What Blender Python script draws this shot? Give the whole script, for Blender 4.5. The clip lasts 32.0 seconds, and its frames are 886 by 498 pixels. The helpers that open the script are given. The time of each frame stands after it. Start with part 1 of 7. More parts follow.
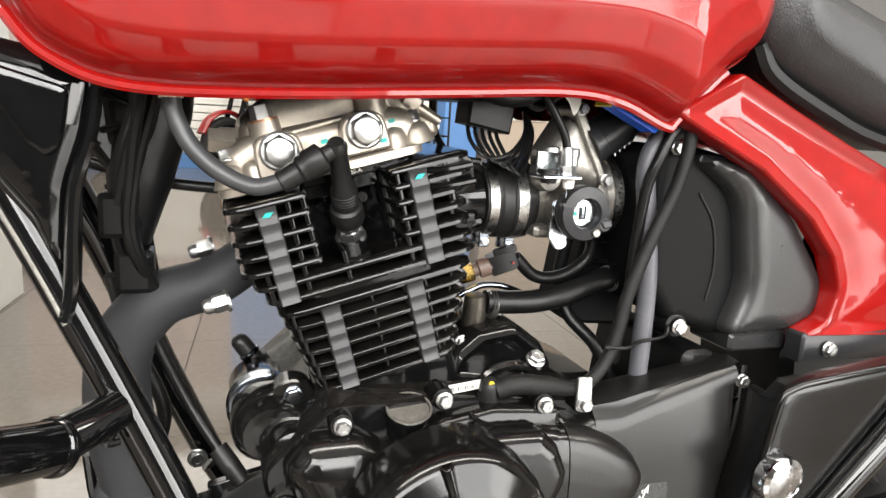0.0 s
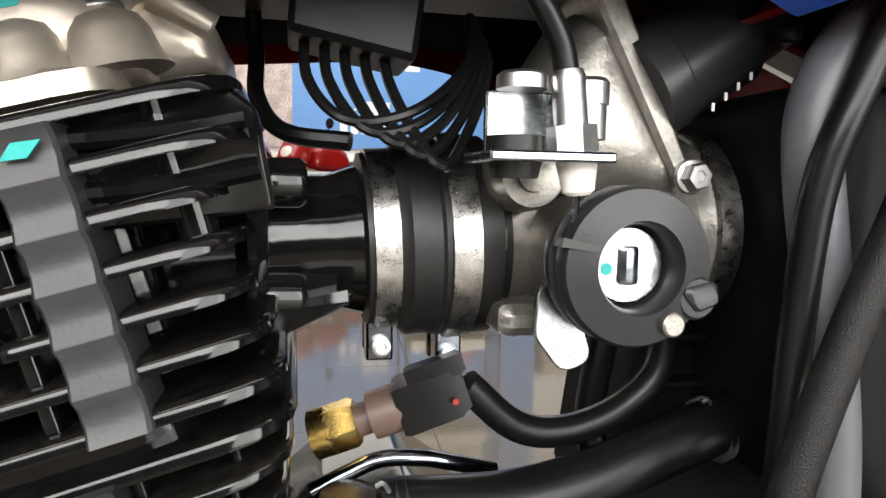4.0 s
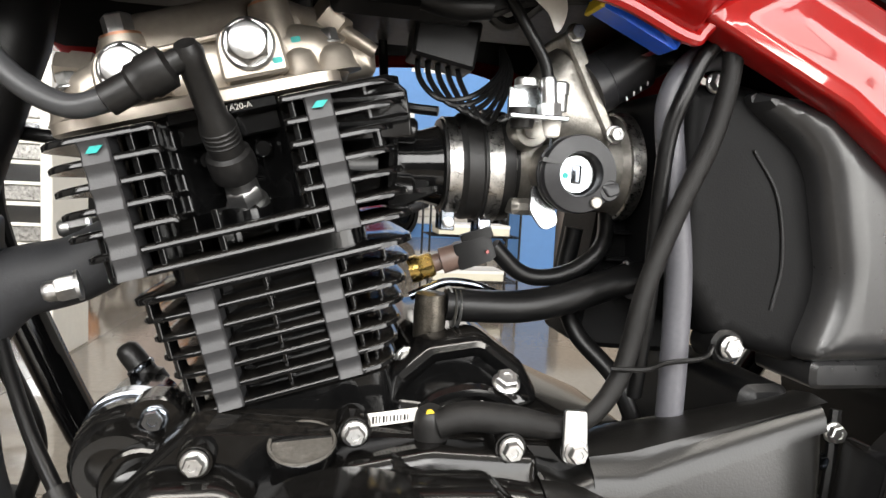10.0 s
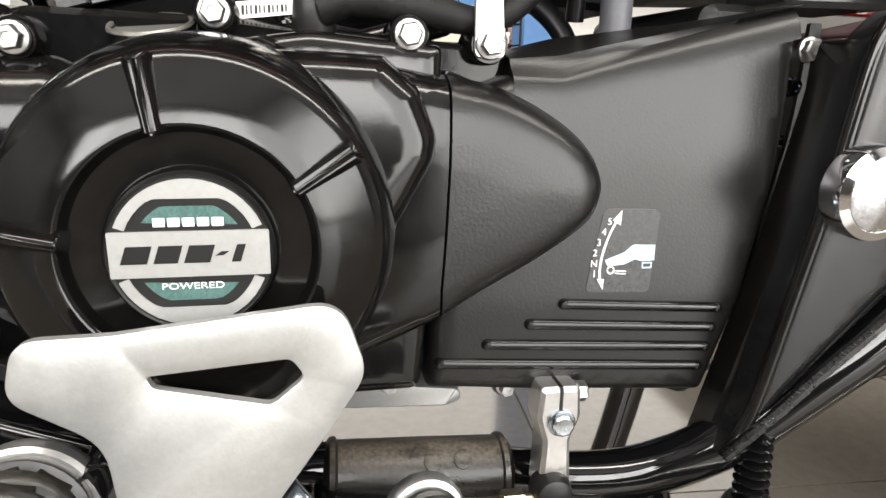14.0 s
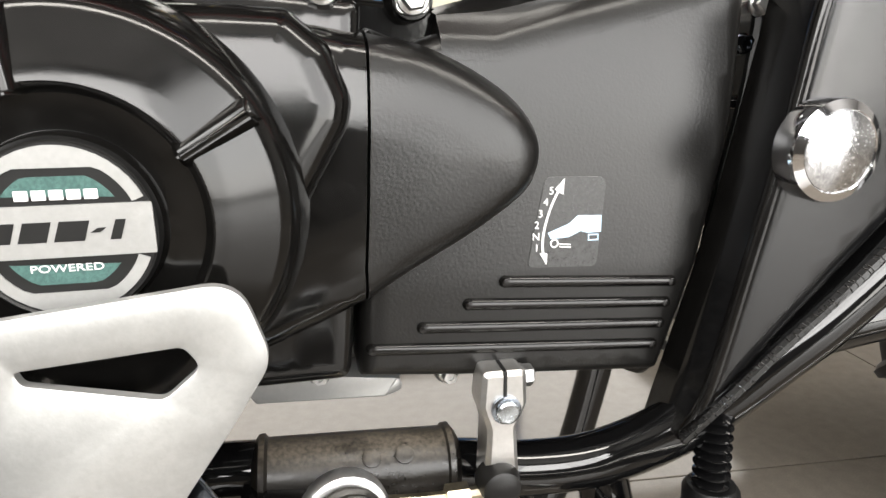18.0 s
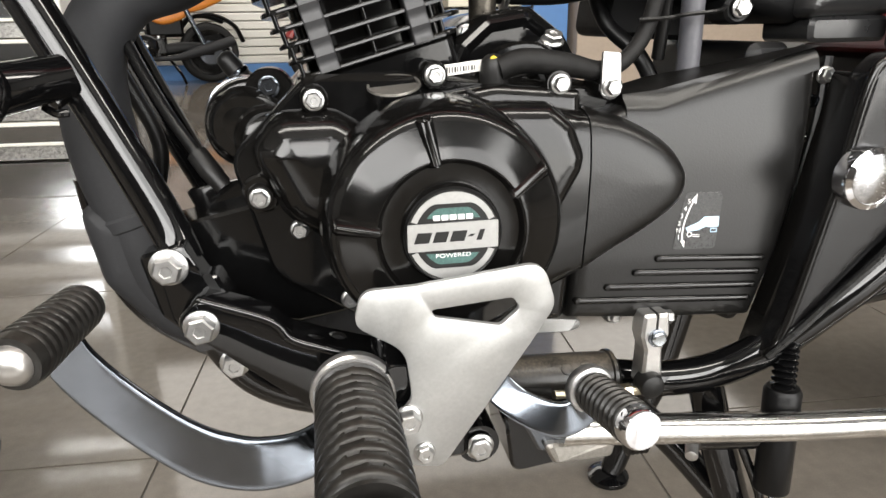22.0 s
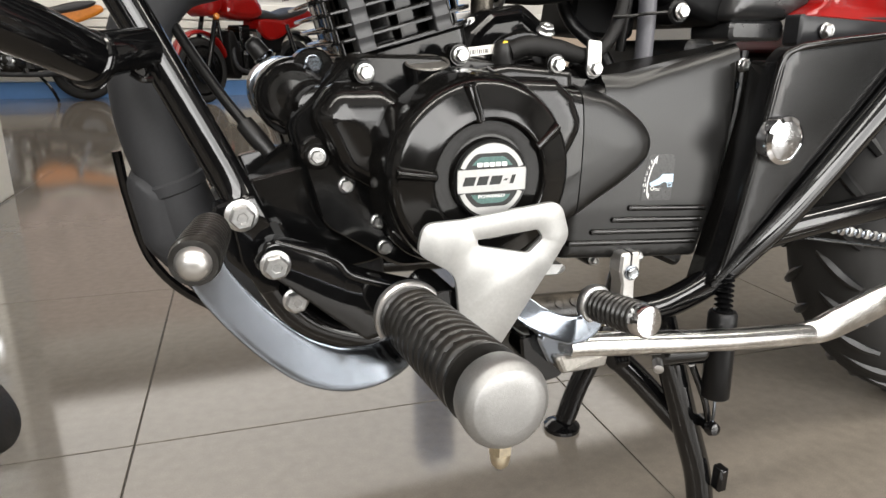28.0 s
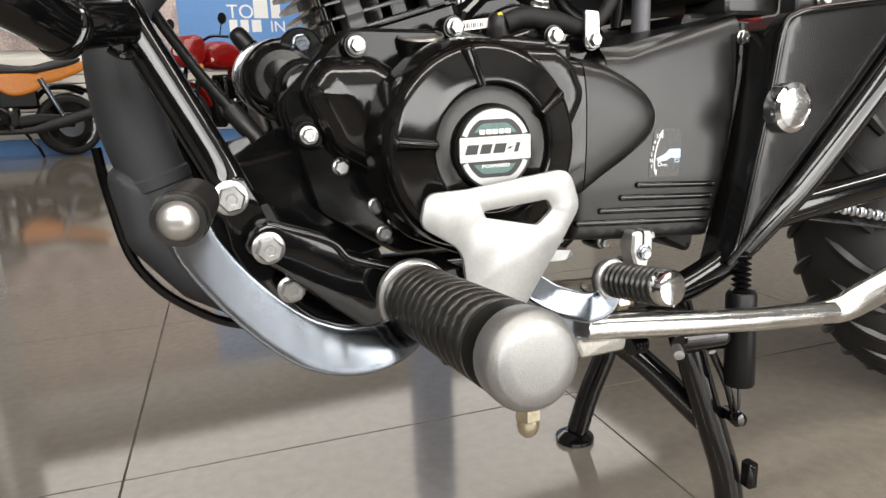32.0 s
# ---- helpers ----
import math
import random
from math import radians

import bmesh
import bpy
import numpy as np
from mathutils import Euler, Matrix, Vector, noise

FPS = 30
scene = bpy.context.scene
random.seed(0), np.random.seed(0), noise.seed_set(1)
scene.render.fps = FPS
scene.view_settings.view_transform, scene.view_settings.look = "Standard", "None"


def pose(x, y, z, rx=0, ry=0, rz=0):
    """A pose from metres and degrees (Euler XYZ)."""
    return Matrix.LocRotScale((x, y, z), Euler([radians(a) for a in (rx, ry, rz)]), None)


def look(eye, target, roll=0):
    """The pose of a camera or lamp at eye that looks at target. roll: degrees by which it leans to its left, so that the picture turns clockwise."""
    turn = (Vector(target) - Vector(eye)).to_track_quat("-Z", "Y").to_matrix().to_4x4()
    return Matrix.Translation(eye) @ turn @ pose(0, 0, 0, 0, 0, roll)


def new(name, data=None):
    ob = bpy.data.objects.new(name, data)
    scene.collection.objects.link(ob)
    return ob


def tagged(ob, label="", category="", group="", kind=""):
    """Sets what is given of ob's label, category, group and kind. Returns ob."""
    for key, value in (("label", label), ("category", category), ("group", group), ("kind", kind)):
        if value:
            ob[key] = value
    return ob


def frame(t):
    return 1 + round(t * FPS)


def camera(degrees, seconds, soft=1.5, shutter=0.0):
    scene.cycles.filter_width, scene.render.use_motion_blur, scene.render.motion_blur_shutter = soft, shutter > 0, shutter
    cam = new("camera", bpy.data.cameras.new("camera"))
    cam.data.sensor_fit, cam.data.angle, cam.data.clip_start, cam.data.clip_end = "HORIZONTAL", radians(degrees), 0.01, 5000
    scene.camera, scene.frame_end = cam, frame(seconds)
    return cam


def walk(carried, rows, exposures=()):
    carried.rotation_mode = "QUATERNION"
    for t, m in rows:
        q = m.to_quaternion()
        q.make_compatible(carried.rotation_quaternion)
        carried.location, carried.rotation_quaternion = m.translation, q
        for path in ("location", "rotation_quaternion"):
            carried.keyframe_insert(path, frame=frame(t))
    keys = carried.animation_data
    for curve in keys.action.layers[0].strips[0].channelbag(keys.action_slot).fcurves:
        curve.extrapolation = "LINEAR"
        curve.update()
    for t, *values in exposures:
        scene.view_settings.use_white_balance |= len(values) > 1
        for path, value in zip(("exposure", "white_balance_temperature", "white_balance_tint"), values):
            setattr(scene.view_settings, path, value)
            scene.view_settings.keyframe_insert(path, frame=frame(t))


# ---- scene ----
cam = camera(68.1, 32.0)
PATH = [
    (0, (-0.158, -0.516, 0.684), (0.499, 1.334, 0.301), 3.5),
    (0.5, (-0.191, -0.497, 0.692), (0.444, 1.336, 0.205), 3.4),
    (1, (-0.164, -0.423, 0.652), (0.565, 1.398, 0.261), 4.8),
    (1.5, (-0.116, -0.398, 0.63), (0.604, 1.449, 0.367), 1.4),
    (2, (-0.08, -0.357, 0.619), (0.448, 1.556, 0.373), -0.3),
    (2.5, (-0.034, -0.3, 0.624), (0.498, 1.612, 0.379), 1.8),
    (3, (0.001, -0.262, 0.632), (0.506, 1.659, 0.399), 1.3),
    (3.5, (0.021, -0.234, 0.639), (0.489, 1.698, 0.425), 1.1),
    (5.5, (0.035, -0.222, 0.641), (0.441, 1.732, 0.501), 1.0),
    (6, (0.038, -0.223, 0.642), (0.426, 1.734, 0.504), 1.2),
    (6.5, (0.043, -0.229, 0.641), (0.406, 1.732, 0.493), 1.0),
    (7, (0.036, -0.236, 0.637), (0.375, 1.729, 0.484), 1.6),
    (7.5, (0.026, -0.257, 0.637), (0.337, 1.712, 0.468), 2.1),
    (8, (-0.012, -0.286, 0.638), (0.423, 1.657, 0.447), 2.5),
    (8.5, (-0.014, -0.326, 0.638), (0.273, 1.644, 0.446), 2.3),
    (9, (-0.03, -0.356, 0.634), (0.246, 1.616, 0.448), 2.6),
    (9.5, (-0.033, -0.393, 0.62), (0.354, 1.561, 0.441), 3.2),
    (10, (-0.025, -0.412, 0.608), (0.365, 1.541, 0.421), 2.9),
    (10.5, (-0.028, -0.406, 0.591), (0.32, 1.555, 0.411), 3.4),
    (11, (-0.019, -0.404, 0.575), (0.321, 1.557, 0.373), 2.9),
    (11.5, (-0.012, -0.409, 0.564), (0.327, 1.545, 0.304), 2.8),
    (12, (-0.007, -0.412, 0.554), (0.329, 1.532, 0.229), 2.6),
    (12.5, (-0.008, -0.407, 0.531), (0.339, 1.521, 0.131), 2.8),
    (13, (0.007, -0.405, 0.504), (0.372, 1.509, 0.053), 1.7),
    (13.5, (0.023, -0.393, 0.477), (0.392, 1.503, -0.04), 1.6),
    (14, (0.037, -0.39, 0.464), (0.405, 1.506, -0.056), 1.1),
    (14.5, (0.04, -0.385, 0.457), (0.405, 1.514, -0.055), 1.3),
    (16.5, (0.063, -0.368, 0.451), (0.475, 1.509, -0.101), 0.8),
    (17, (0.068, -0.372, 0.449), (0.498, 1.505, -0.091), 0.5),
    (17.5, (0.066, -0.37, 0.45), (0.504, 1.502, -0.1), 0.0),
    (18, (0.063, -0.374, 0.45), (0.483, 1.508, -0.084), -0.2),
    (18.5, (0.06, -0.375, 0.446), (0.458, 1.511, -0.086), -0.2),
    (19, (0.055, -0.375, 0.446), (0.457, 1.509, -0.092), -0.3),
    (19.5, (0.054, -0.375, 0.448), (0.433, 1.512, -0.096), -0.4),
    (20, (0.048, -0.387, 0.454), (0.414, 1.504, -0.087), -0.6),
    (20.5, (0.033, -0.415, 0.467), (0.387, 1.471, -0.097), -1.0),
    (21, (0.012, -0.448, 0.48), (0.352, 1.435, -0.101), -1.7),
    (21.5, (-0.029, -0.476, 0.496), (0.309, 1.405, -0.094), -0.9),
    (22, (-0.075, -0.507, 0.514), (0.273, 1.355, -0.128), -1.0),
    (22.5, (-0.121, -0.525, 0.515), (0.251, 1.312, -0.182), -0.5),
    (23, (-0.148, -0.535, 0.527), (0.139, 1.316, -0.176), -1.1),
    (23.5, (-0.163, -0.542, 0.529), (0.086, 1.309, -0.187), -0.4),
    (24, (-0.169, -0.544, 0.516), (0.105, 1.307, -0.188), 0.0),
    (24.5, (-0.173, -0.546, 0.519), (0.081, 1.318, -0.16), -0.3),
    (25, (-0.174, -0.55, 0.508), (0.095, 1.314, -0.164), 0.3),
    (25.5, (-0.184, -0.548, 0.504), (0.276, 1.292, -0.131), 2.4),
    (26, (-0.184, -0.567, 0.496), (0.408, 1.251, -0.092), 1.9),
    (26.5, (-0.185, -0.574, 0.492), (0.456, 1.228, -0.093), 0.7),
    (28.5, (-0.204, -0.571, 0.489), (0.483, 1.218, -0.083), 0.3),
    (29, (-0.213, -0.58, 0.493), (0.463, 1.218, -0.065), 0.3),
    (29.5, (-0.215, -0.583, 0.493), (0.463, 1.214, -0.066), 0.4),
    (30, (-0.216, -0.582, 0.495), (0.453, 1.22, -0.058), 0.0),
    (30.5, (-0.216, -0.577, 0.484), (0.467, 1.222, -0.06), 0.5),
    (31, (-0.21, -0.571, 0.468), (0.545, 1.212, -0.032), -0.8),
    (31.5, (-0.202, -0.561, 0.452), (0.55, 1.229, -0.03), -1.3),
    (32, (-0.199, -0.552, 0.439), (0.524, 1.256, -0.018), -2.3),
]
walk(cam, [(t, look(eye, target, roll)) for t, eye, target, roll in PATH], [(0, 0.55), (1, 0.75), (2, 0.65), (3, 0.5), (6, 0.2), (9, 0.35), (11, 0.4), (12, 0.5), (13, 0.45), (14, 0.3), (20, 0.3), (21, 0.2), (22, 0.08), (24, 0.05), (26, 0.0), (32, -0.02)])

from mathutils.geometry import delaunay_2d_cdt

# ---- light ----
world = bpy.data.worlds.new("showroom_sky")
scene.world = world
world.use_nodes = True
wn = world.node_tree.nodes
sky = wn.new("ShaderNodeTexSky")
sky.sky_type, sky.sun_disc, sky.sun_elevation, sky.sun_rotation = "NISHITA", False, radians(50), radians(200)
world.node_tree.links.new(sky.outputs[0], wn["Background"].inputs[0])
wn["Background"].inputs[1].default_value = 0.08


def area(name, eye, target, sx, sy, power, colour=(1, 1, 1)):
    lamp = bpy.data.lights.new(name, "AREA")
    lamp.shape, lamp.size, lamp.size_y, lamp.energy, lamp.color = "RECTANGLE", sx, sy, power, colour
    ob = new(name, lamp)
    ob.matrix_world = look(eye, target)
    return ob


# daylight in the bays of the glazed shop front behind the camera: high windows, then two glazed doors
for lx, watts in ((-3.1, 105), (-1.55, 85), (0.0, 95)):
    area("shop_front_daylight", (lx, -3.52, 2.05), (lx, 0, 2.05), 1.54, 1.65, watts, (1.0, 0.975, 0.935))
for lx, watts in ((1.55, 95), (3.1, 125)):
    area("glazed_door_daylight", (lx, -3.52, 1.49), (lx, 0, 1.49), 1.54, 2.78, watts * 0.98, (1.0, 0.975, 0.935))
# added fill, no lamp seen: narrow strip for long highlights on tubes and edges
area("ceiling_strip_fill", (0.4, -1.2, 3.14), (0.4, -1.2, 0), 7.0, 0.35, 150, (1.0, 0.95, 0.87))
# added fill, no lamp seen: broad panel for the back and floor sheen
area("rear_ceiling_fill", (0.4, 5.4, 3.14), (0.4, 5.4, 0), 7.0, 2.6, 180, (1.0, 0.95, 0.88))


# ---- materials ----
def mat(name, colour, rough=0.5, metal=0.0, vary=0.15, scale=40.0, bump=0.0, bump_scale=400.0, coat=0.0, dust=0.0, spec=0.5):
    m = bpy.data.materials.new(name)
    m.use_nodes = True
    nt = m.node_tree
    b = nt.nodes["Principled BSDF"]
    b.inputs["Metallic"].default_value = metal
    b.inputs["Coat Weight"].default_value = coat
    b.inputs["Coat Roughness"].default_value = 0.04
    b.inputs["Specular IOR Level"].default_value = spec
    tc = nt.nodes.new("ShaderNodeTexCoord")
    n1, n2 = nt.nodes.new("ShaderNodeTexNoise"), nt.nodes.new("ShaderNodeTexNoise")
    for n, s, d in ((n1, scale, 4), (n2, scale * 9, 3)):
        n.inputs["Scale"].default_value, n.inputs["Detail"].default_value = s, d
        nt.links.new(tc.outputs["Object"], n.inputs["Vector"])
    mx = nt.nodes.new("ShaderNodeMath")
    mx.operation = "MULTIPLY"
    nt.links.new(n1.outputs["Fac"], mx.inputs[0])
    nt.links.new(n2.outputs["Fac"], mx.inputs[1])
    ramp = nt.nodes.new("ShaderNodeMapRange")
    ramp.inputs["From Min"].default_value, ramp.inputs["From Max"].default_value = 0.12, 0.42
    nt.links.new(mx.outputs[0], ramp.inputs["Value"])
    mix = nt.nodes.new("ShaderNodeMix")
    mix.data_type = "RGBA"
    nt.links.new(ramp.outputs[0], mix.inputs[0])
    mix.inputs[6].default_value = (*[c * (1 - vary) for c in colour], 1)
    mix.inputs[7].default_value = (*[min(1, c * (1 + vary)) for c in colour], 1)
    top = mix.outputs[2]
    rr = nt.nodes.new("ShaderNodeMapRange")
    rr.inputs["To Min"].default_value, rr.inputs["To Max"].default_value = rough * (1 - 0.5 * vary), min(1, rough * (1 + 0.5 * vary))
    nt.links.new(ramp.outputs[0], rr.inputs["Value"])
    rough_out = rr.outputs[0]
    if dust:
        geo = nt.nodes.new("ShaderNodeNewGeometry")
        sep = nt.nodes.new("ShaderNodeSeparateXYZ")
        nt.links.new(geo.outputs["Normal"], sep.inputs[0])
        dm = nt.nodes.new("ShaderNodeMapRange")
        dm.inputs["From Min"].default_value, dm.inputs["From Max"].default_value, dm.inputs["To Max"].default_value = 0.5, 1.0, dust
        nt.links.new(sep.outputs["Z"], dm.inputs["Value"])
        dn = nt.nodes.new("ShaderNodeMath")
        dn.operation = "MULTIPLY"
        nt.links.new(dm.outputs[0], dn.inputs[0])
        nt.links.new(ramp.outputs[0], dn.inputs[1])
        mix2 = nt.nodes.new("ShaderNodeMix")
        mix2.data_type = "RGBA"
        nt.links.new(dn.outputs[0], mix2.inputs[0])
        nt.links.new(top, mix2.inputs[6])
        mix2.inputs[7].default_value = (0.30, 0.25, 0.19, 1)
        top = mix2.outputs[2]
        mix3 = nt.nodes.new("ShaderNodeMix")
        nt.links.new(dn.outputs[0], mix3.inputs[0])
        nt.links.new(rough_out, mix3.inputs[2])
        mix3.inputs[3].default_value = 0.9
        rough_out = mix3.outputs[0]
    nt.links.new(top, b.inputs["Base Color"])
    nt.links.new(rough_out, b.inputs["Roughness"])
    if bump:
        n3 = nt.nodes.new("ShaderNodeTexNoise")
        n3.inputs["Scale"].default_value, n3.inputs["Detail"].default_value = bump_scale, 2
        nt.links.new(tc.outputs["Object"], n3.inputs["Vector"])
        bp = nt.nodes.new("ShaderNodeBump")
        bp.inputs["Strength"].default_value, bp.inputs["Distance"].default_value = bump, 0.0006
        nt.links.new(n3.outputs["Fac"], bp.inputs["Height"])
        nt.links.new(bp.outputs[0], b.inputs["Normal"])
    return m


BLACK = mat("black_gloss_paint", (0.0034, 0.0034, 0.0035), 0.11, vary=0.3, scale=25, bump=0.05, bump_scale=300, dust=0.03, spec=0.36)
FRAMEB = mat("black_frame_enamel", (0.0030, 0.0030, 0.0032), 0.075, vary=0.3, bump=0.05, bump_scale=160, spec=0.58)
COVERB = mat("black_satin_cover", (0.0038, 0.0036, 0.0034), 0.14, vary=0.35, scale=14, bump=0.02, bump_scale=900, spec=0.42)
PLATEB = mat("black_plate_enamel", (0.0042, 0.0042, 0.0045), 0.20, vary=0.25, scale=25, bump=0.04, bump_scale=350, dust=0.03, spec=0.45)
PANELB = mat("black_textured_cover", (0.0055, 0.0053, 0.005), 0.30, vary=0.12, scale=30, bump=0.16, bump_scale=800, spec=0.42)
PLASTIC = mat("charcoal_plastic", (0.017, 0.017, 0.0185), 0.34, vary=0.12, bump=0.10, bump_scale=1500, spec=0.32)
DARKP = mat("black_plastic", (0.0036, 0.0036, 0.0038), 0.40, vary=0.2, bump=0.1, bump_scale=900, spec=0.24)
RUBBER = mat("black_rubber", (0.0095, 0.0092, 0.009), 0.42, vary=0.25, bump=0.1, bump_scale=900, spec=0.32)
HOSE = mat("black_hose_rubber", (0.0045, 0.0045, 0.0046), 0.33, vary=0.2, bump=0.05, bump_scale=500, spec=0.27)
GHOSE = mat("grey_hose_rubber", (0.075, 0.075, 0.085), 0.45, vary=0.12)
LEAD = mat("grey_lead_rubber", (0.035, 0.036, 0.038), 0.42, vary=0.15)
DAMP = mat("grey_damper_rubber", (0.024, 0.024, 0.0255), 0.46, vary=0.2, bump=0.1, bump_scale=900)
EXH = mat("matt_exhaust_paint", (0.022, 0.0225, 0.0245), 0.62, vary=0.15, bump=0.2, bump_scale=900, spec=0.32)
SILVER = mat("silver_engine_paint", (0.4, 0.355, 0.3), 0.40, metal=0.75, vary=0.10, scale=20, bump=0.15, bump_scale=500)
CAST = mat("cast_aluminium", (0.29, 0.275, 0.25), 0.42, metal=0.85, vary=0.2, bump=0.3, bump_scale=700)
ALU = mat("brushed_aluminium", (0.5, 0.49, 0.475), 0.34, metal=0.9, vary=0.08, bump=0.05)
WALU = mat("satin_aluminium", (0.41, 0.41, 0.402), 0.44, metal=0.65, vary=0.07, scale=50, bump=0.06, bump_scale=700)
ZINC = mat("zinc_plate", (0.54, 0.54, 0.535), 0.36, metal=1.0, vary=0.15)
SCUFF = mat("scratched_chrome", (0.50, 0.50, 0.505), 0.24, metal=1.0, vary=0.4, scale=90, bump=0.10, bump_scale=420)
CHROME = mat("chrome", (0.78, 0.78, 0.80), 0.07, metal=1.0, vary=0.05)
POLISH = mat("worn_chrome", (0.70, 0.695, 0.68), 0.19, metal=1.0, vary=0.22, scale=35, bump=0.06, bump_scale=260)
STEEL = mat("steel", (0.20, 0.22, 0.25), 0.17, metal=1.0, vary=0.08, scale=18, bump=0.03, bump_scale=140)
DULL = mat("dull_stained_metal", (0.10, 0.09, 0.075), 0.36, metal=0.85, vary=0.5, scale=160, bump=0.2, bump_scale=500)
BRASS = mat("brass", (0.62, 0.42, 0.13), 0.28, metal=1.0, vary=0.15)
BROWN = mat("brown_plastic", (0.11, 0.07, 0.055), 0.5)
COPPER = mat("copper_washer", (0.60, 0.30, 0.18), 0.35, metal=1.0)
RED = mat("red_metallic_paint", (0.215, 0.0028, 0.002), 0.36, vary=0.12, scale=8, bump=0.02, bump_scale=60, coat=0.85, spec=0.16)
BLUEP = mat("blue_plastic", (0.004, 0.085, 0.6), 0.35)
WHITEP = mat("white_nylon", (0.72, 0.70, 0.66), 0.45, vary=0.05)
CREAM = mat("cream_nylon", (0.62, 0.58, 0.46), 0.5, vary=0.05)
TEAL = mat("teal_marker", (0.0, 0.28, 0.26), 0.5)
YELLOW = mat("yellow_marker", (0.62, 0.45, 0.02), 0.5)
SEATM = mat("black_seat_vinyl", (0.022, 0.022, 0.023), 0.42, vary=0.2, bump=0.8, bump_scale=900)
TYRE = mat("tyre_rubber", (0.015, 0.0145, 0.014), 0.65, vary=0.25, bump=0.15, spec=0.32)
# black of print and badge, also painted shade for slots, holes and grooves
INK = mat("black_print_and_recess_shade", (0.005, 0.005, 0.005), 0.4)
GREENB = mat("green_grey_badge_print", (0.055, 0.115, 0.105), 0.35, vary=0.35, scale=900)
WPRINT = mat("white_print", (0.75, 0.75, 0.74), 0.5, vary=0.05)
DECAL = mat("decal_film", (0.026, 0.026, 0.026), 0.42, vary=0.95, scale=420)
BRAID = mat("braided_sleeve", (0.0075, 0.0072, 0.007), 0.52, vary=0.6, scale=260, bump=0.5, bump_scale=2200, spec=0.22)
PALE = mat("pale_blue_print", (0.42, 0.58, 0.72), 0.5, vary=0.05)
PEGR = mat("worn_peg_rubber", (0.0105, 0.0098, 0.0088), 0.33, vary=0.3, scale=40, bump=0.12, bump_scale=700, dust=0.05)
YZINC = mat("yellow_zinc_plate", (0.64, 0.57, 0.43), 0.32, metal=1.0, vary=0.2)
DUSTY = mat("dusty_black_enamel", (0.012, 0.0105, 0.009), 0.34, vary=0.5, scale=55, bump=0.25, bump_scale=420, dust=0.35, spec=0.45)
PEGCAP = mat("sandcast_aluminium", (0.30, 0.298, 0.292), 0.46, metal=0.80, vary=0.08, scale=60, bump=0.22, bump_scale=1500)
BZINC = mat("blue_zinc_plate", (0.46, 0.49, 0.51), 0.24, metal=1.0, vary=0.4, scale=110, bump=0.08, bump_scale=300)
CLAMP = mat("scuffed_steel_band", (0.46, 0.45, 0.43), 0.30, metal=1.0, vary=0.35, scale=240, bump=0.12, bump_scale=500)
LIDM = mat("satin_charcoal_lid", (0.017, 0.017, 0.0175), 0.29, vary=0.12, bump=0.08, bump_scale=1500, spec=0.55)
MATTB = mat("matt_black_box_plastic", (0.0036, 0.0036, 0.0038), 0.55, vary=0.2, bump=0.2, bump_scale=900, spec=0.12)
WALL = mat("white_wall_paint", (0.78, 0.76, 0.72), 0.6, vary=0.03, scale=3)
BLUEW = mat("blue_wall_print", (0.10, 0.25, 0.55), 0.5, vary=0.05, scale=2)
WALLD = mat("unseen_wall_dark_grey", (0.055, 0.053, 0.051), 0.6, vary=0.06, scale=3)
WALLG = mat("unseen_wall_grey", (0.27, 0.262, 0.25), 0.6, vary=0.05, scale=3)
CEIL = mat("unseen_ceiling_grey", (0.26, 0.255, 0.25), 0.8, vary=0.03, scale=3)
WMETAL = mat("white_powder_coat", (0.78, 0.76, 0.70), 0.4, vary=0.03, scale=5)
MIRRORS = mat("polished_steel_sheet", (0.70, 0.72, 0.74), 0.12, metal=1.0, vary=0.05, scale=6)
ORANGE = mat("orange_paint", (0.60, 0.20, 0.02), 0.3, coat=0.6)


# ---- mesh helpers ----
Mside = Matrix(((1, 0, 0, 0), (0, 0, -1, 0), (0, 1, 0, 0), (0, 0, 0, 1)))  # a -> x, b -> z, h -> -y
V = Vector


def part(name, bm, material, parent=None, label=""):
    bmesh.ops.recalc_face_normals(bm, faces=bm.faces[:])
    me = bpy.data.meshes.new(name)
    bm.to_mesh(me)
    bm.free()
    me.materials.append(material)
    for p in me.polygons:
        p.use_smooth = True
    me.set_sharp_from_angle(angle=radians(38))
    ob = new(name, me)
    if parent:
        ob.parent = parent
    if label:
        ob["label"] = label
    return ob


def thing(name, label, category, at=(0, 0, 0), group="", kind=""):
    ob = new(name)
    ob.location = at
    return tagged(ob, label, category, group, kind)


def spline(pts, n=8):
    pts = [V(p) for p in pts]
    if len(pts) < 3:
        return pts
    ext = [2 * pts[0] - pts[1]] + pts + [2 * pts[-1] - pts[-2]]
    out = []
    for i in range(1, len(ext) - 2):
        p0, p1, p2, p3 = ext[i - 1 : i + 3]
        for k in range(n):
            t = k / n
            out.append(0.5 * (2 * p1 + (p2 - p0) * t + (2 * p0 - 5 * p1 + 4 * p2 - p3) * t * t + (3 * p1 - p0 - 3 * p2 + p3) * t**3))
    return out + [pts[-1]]


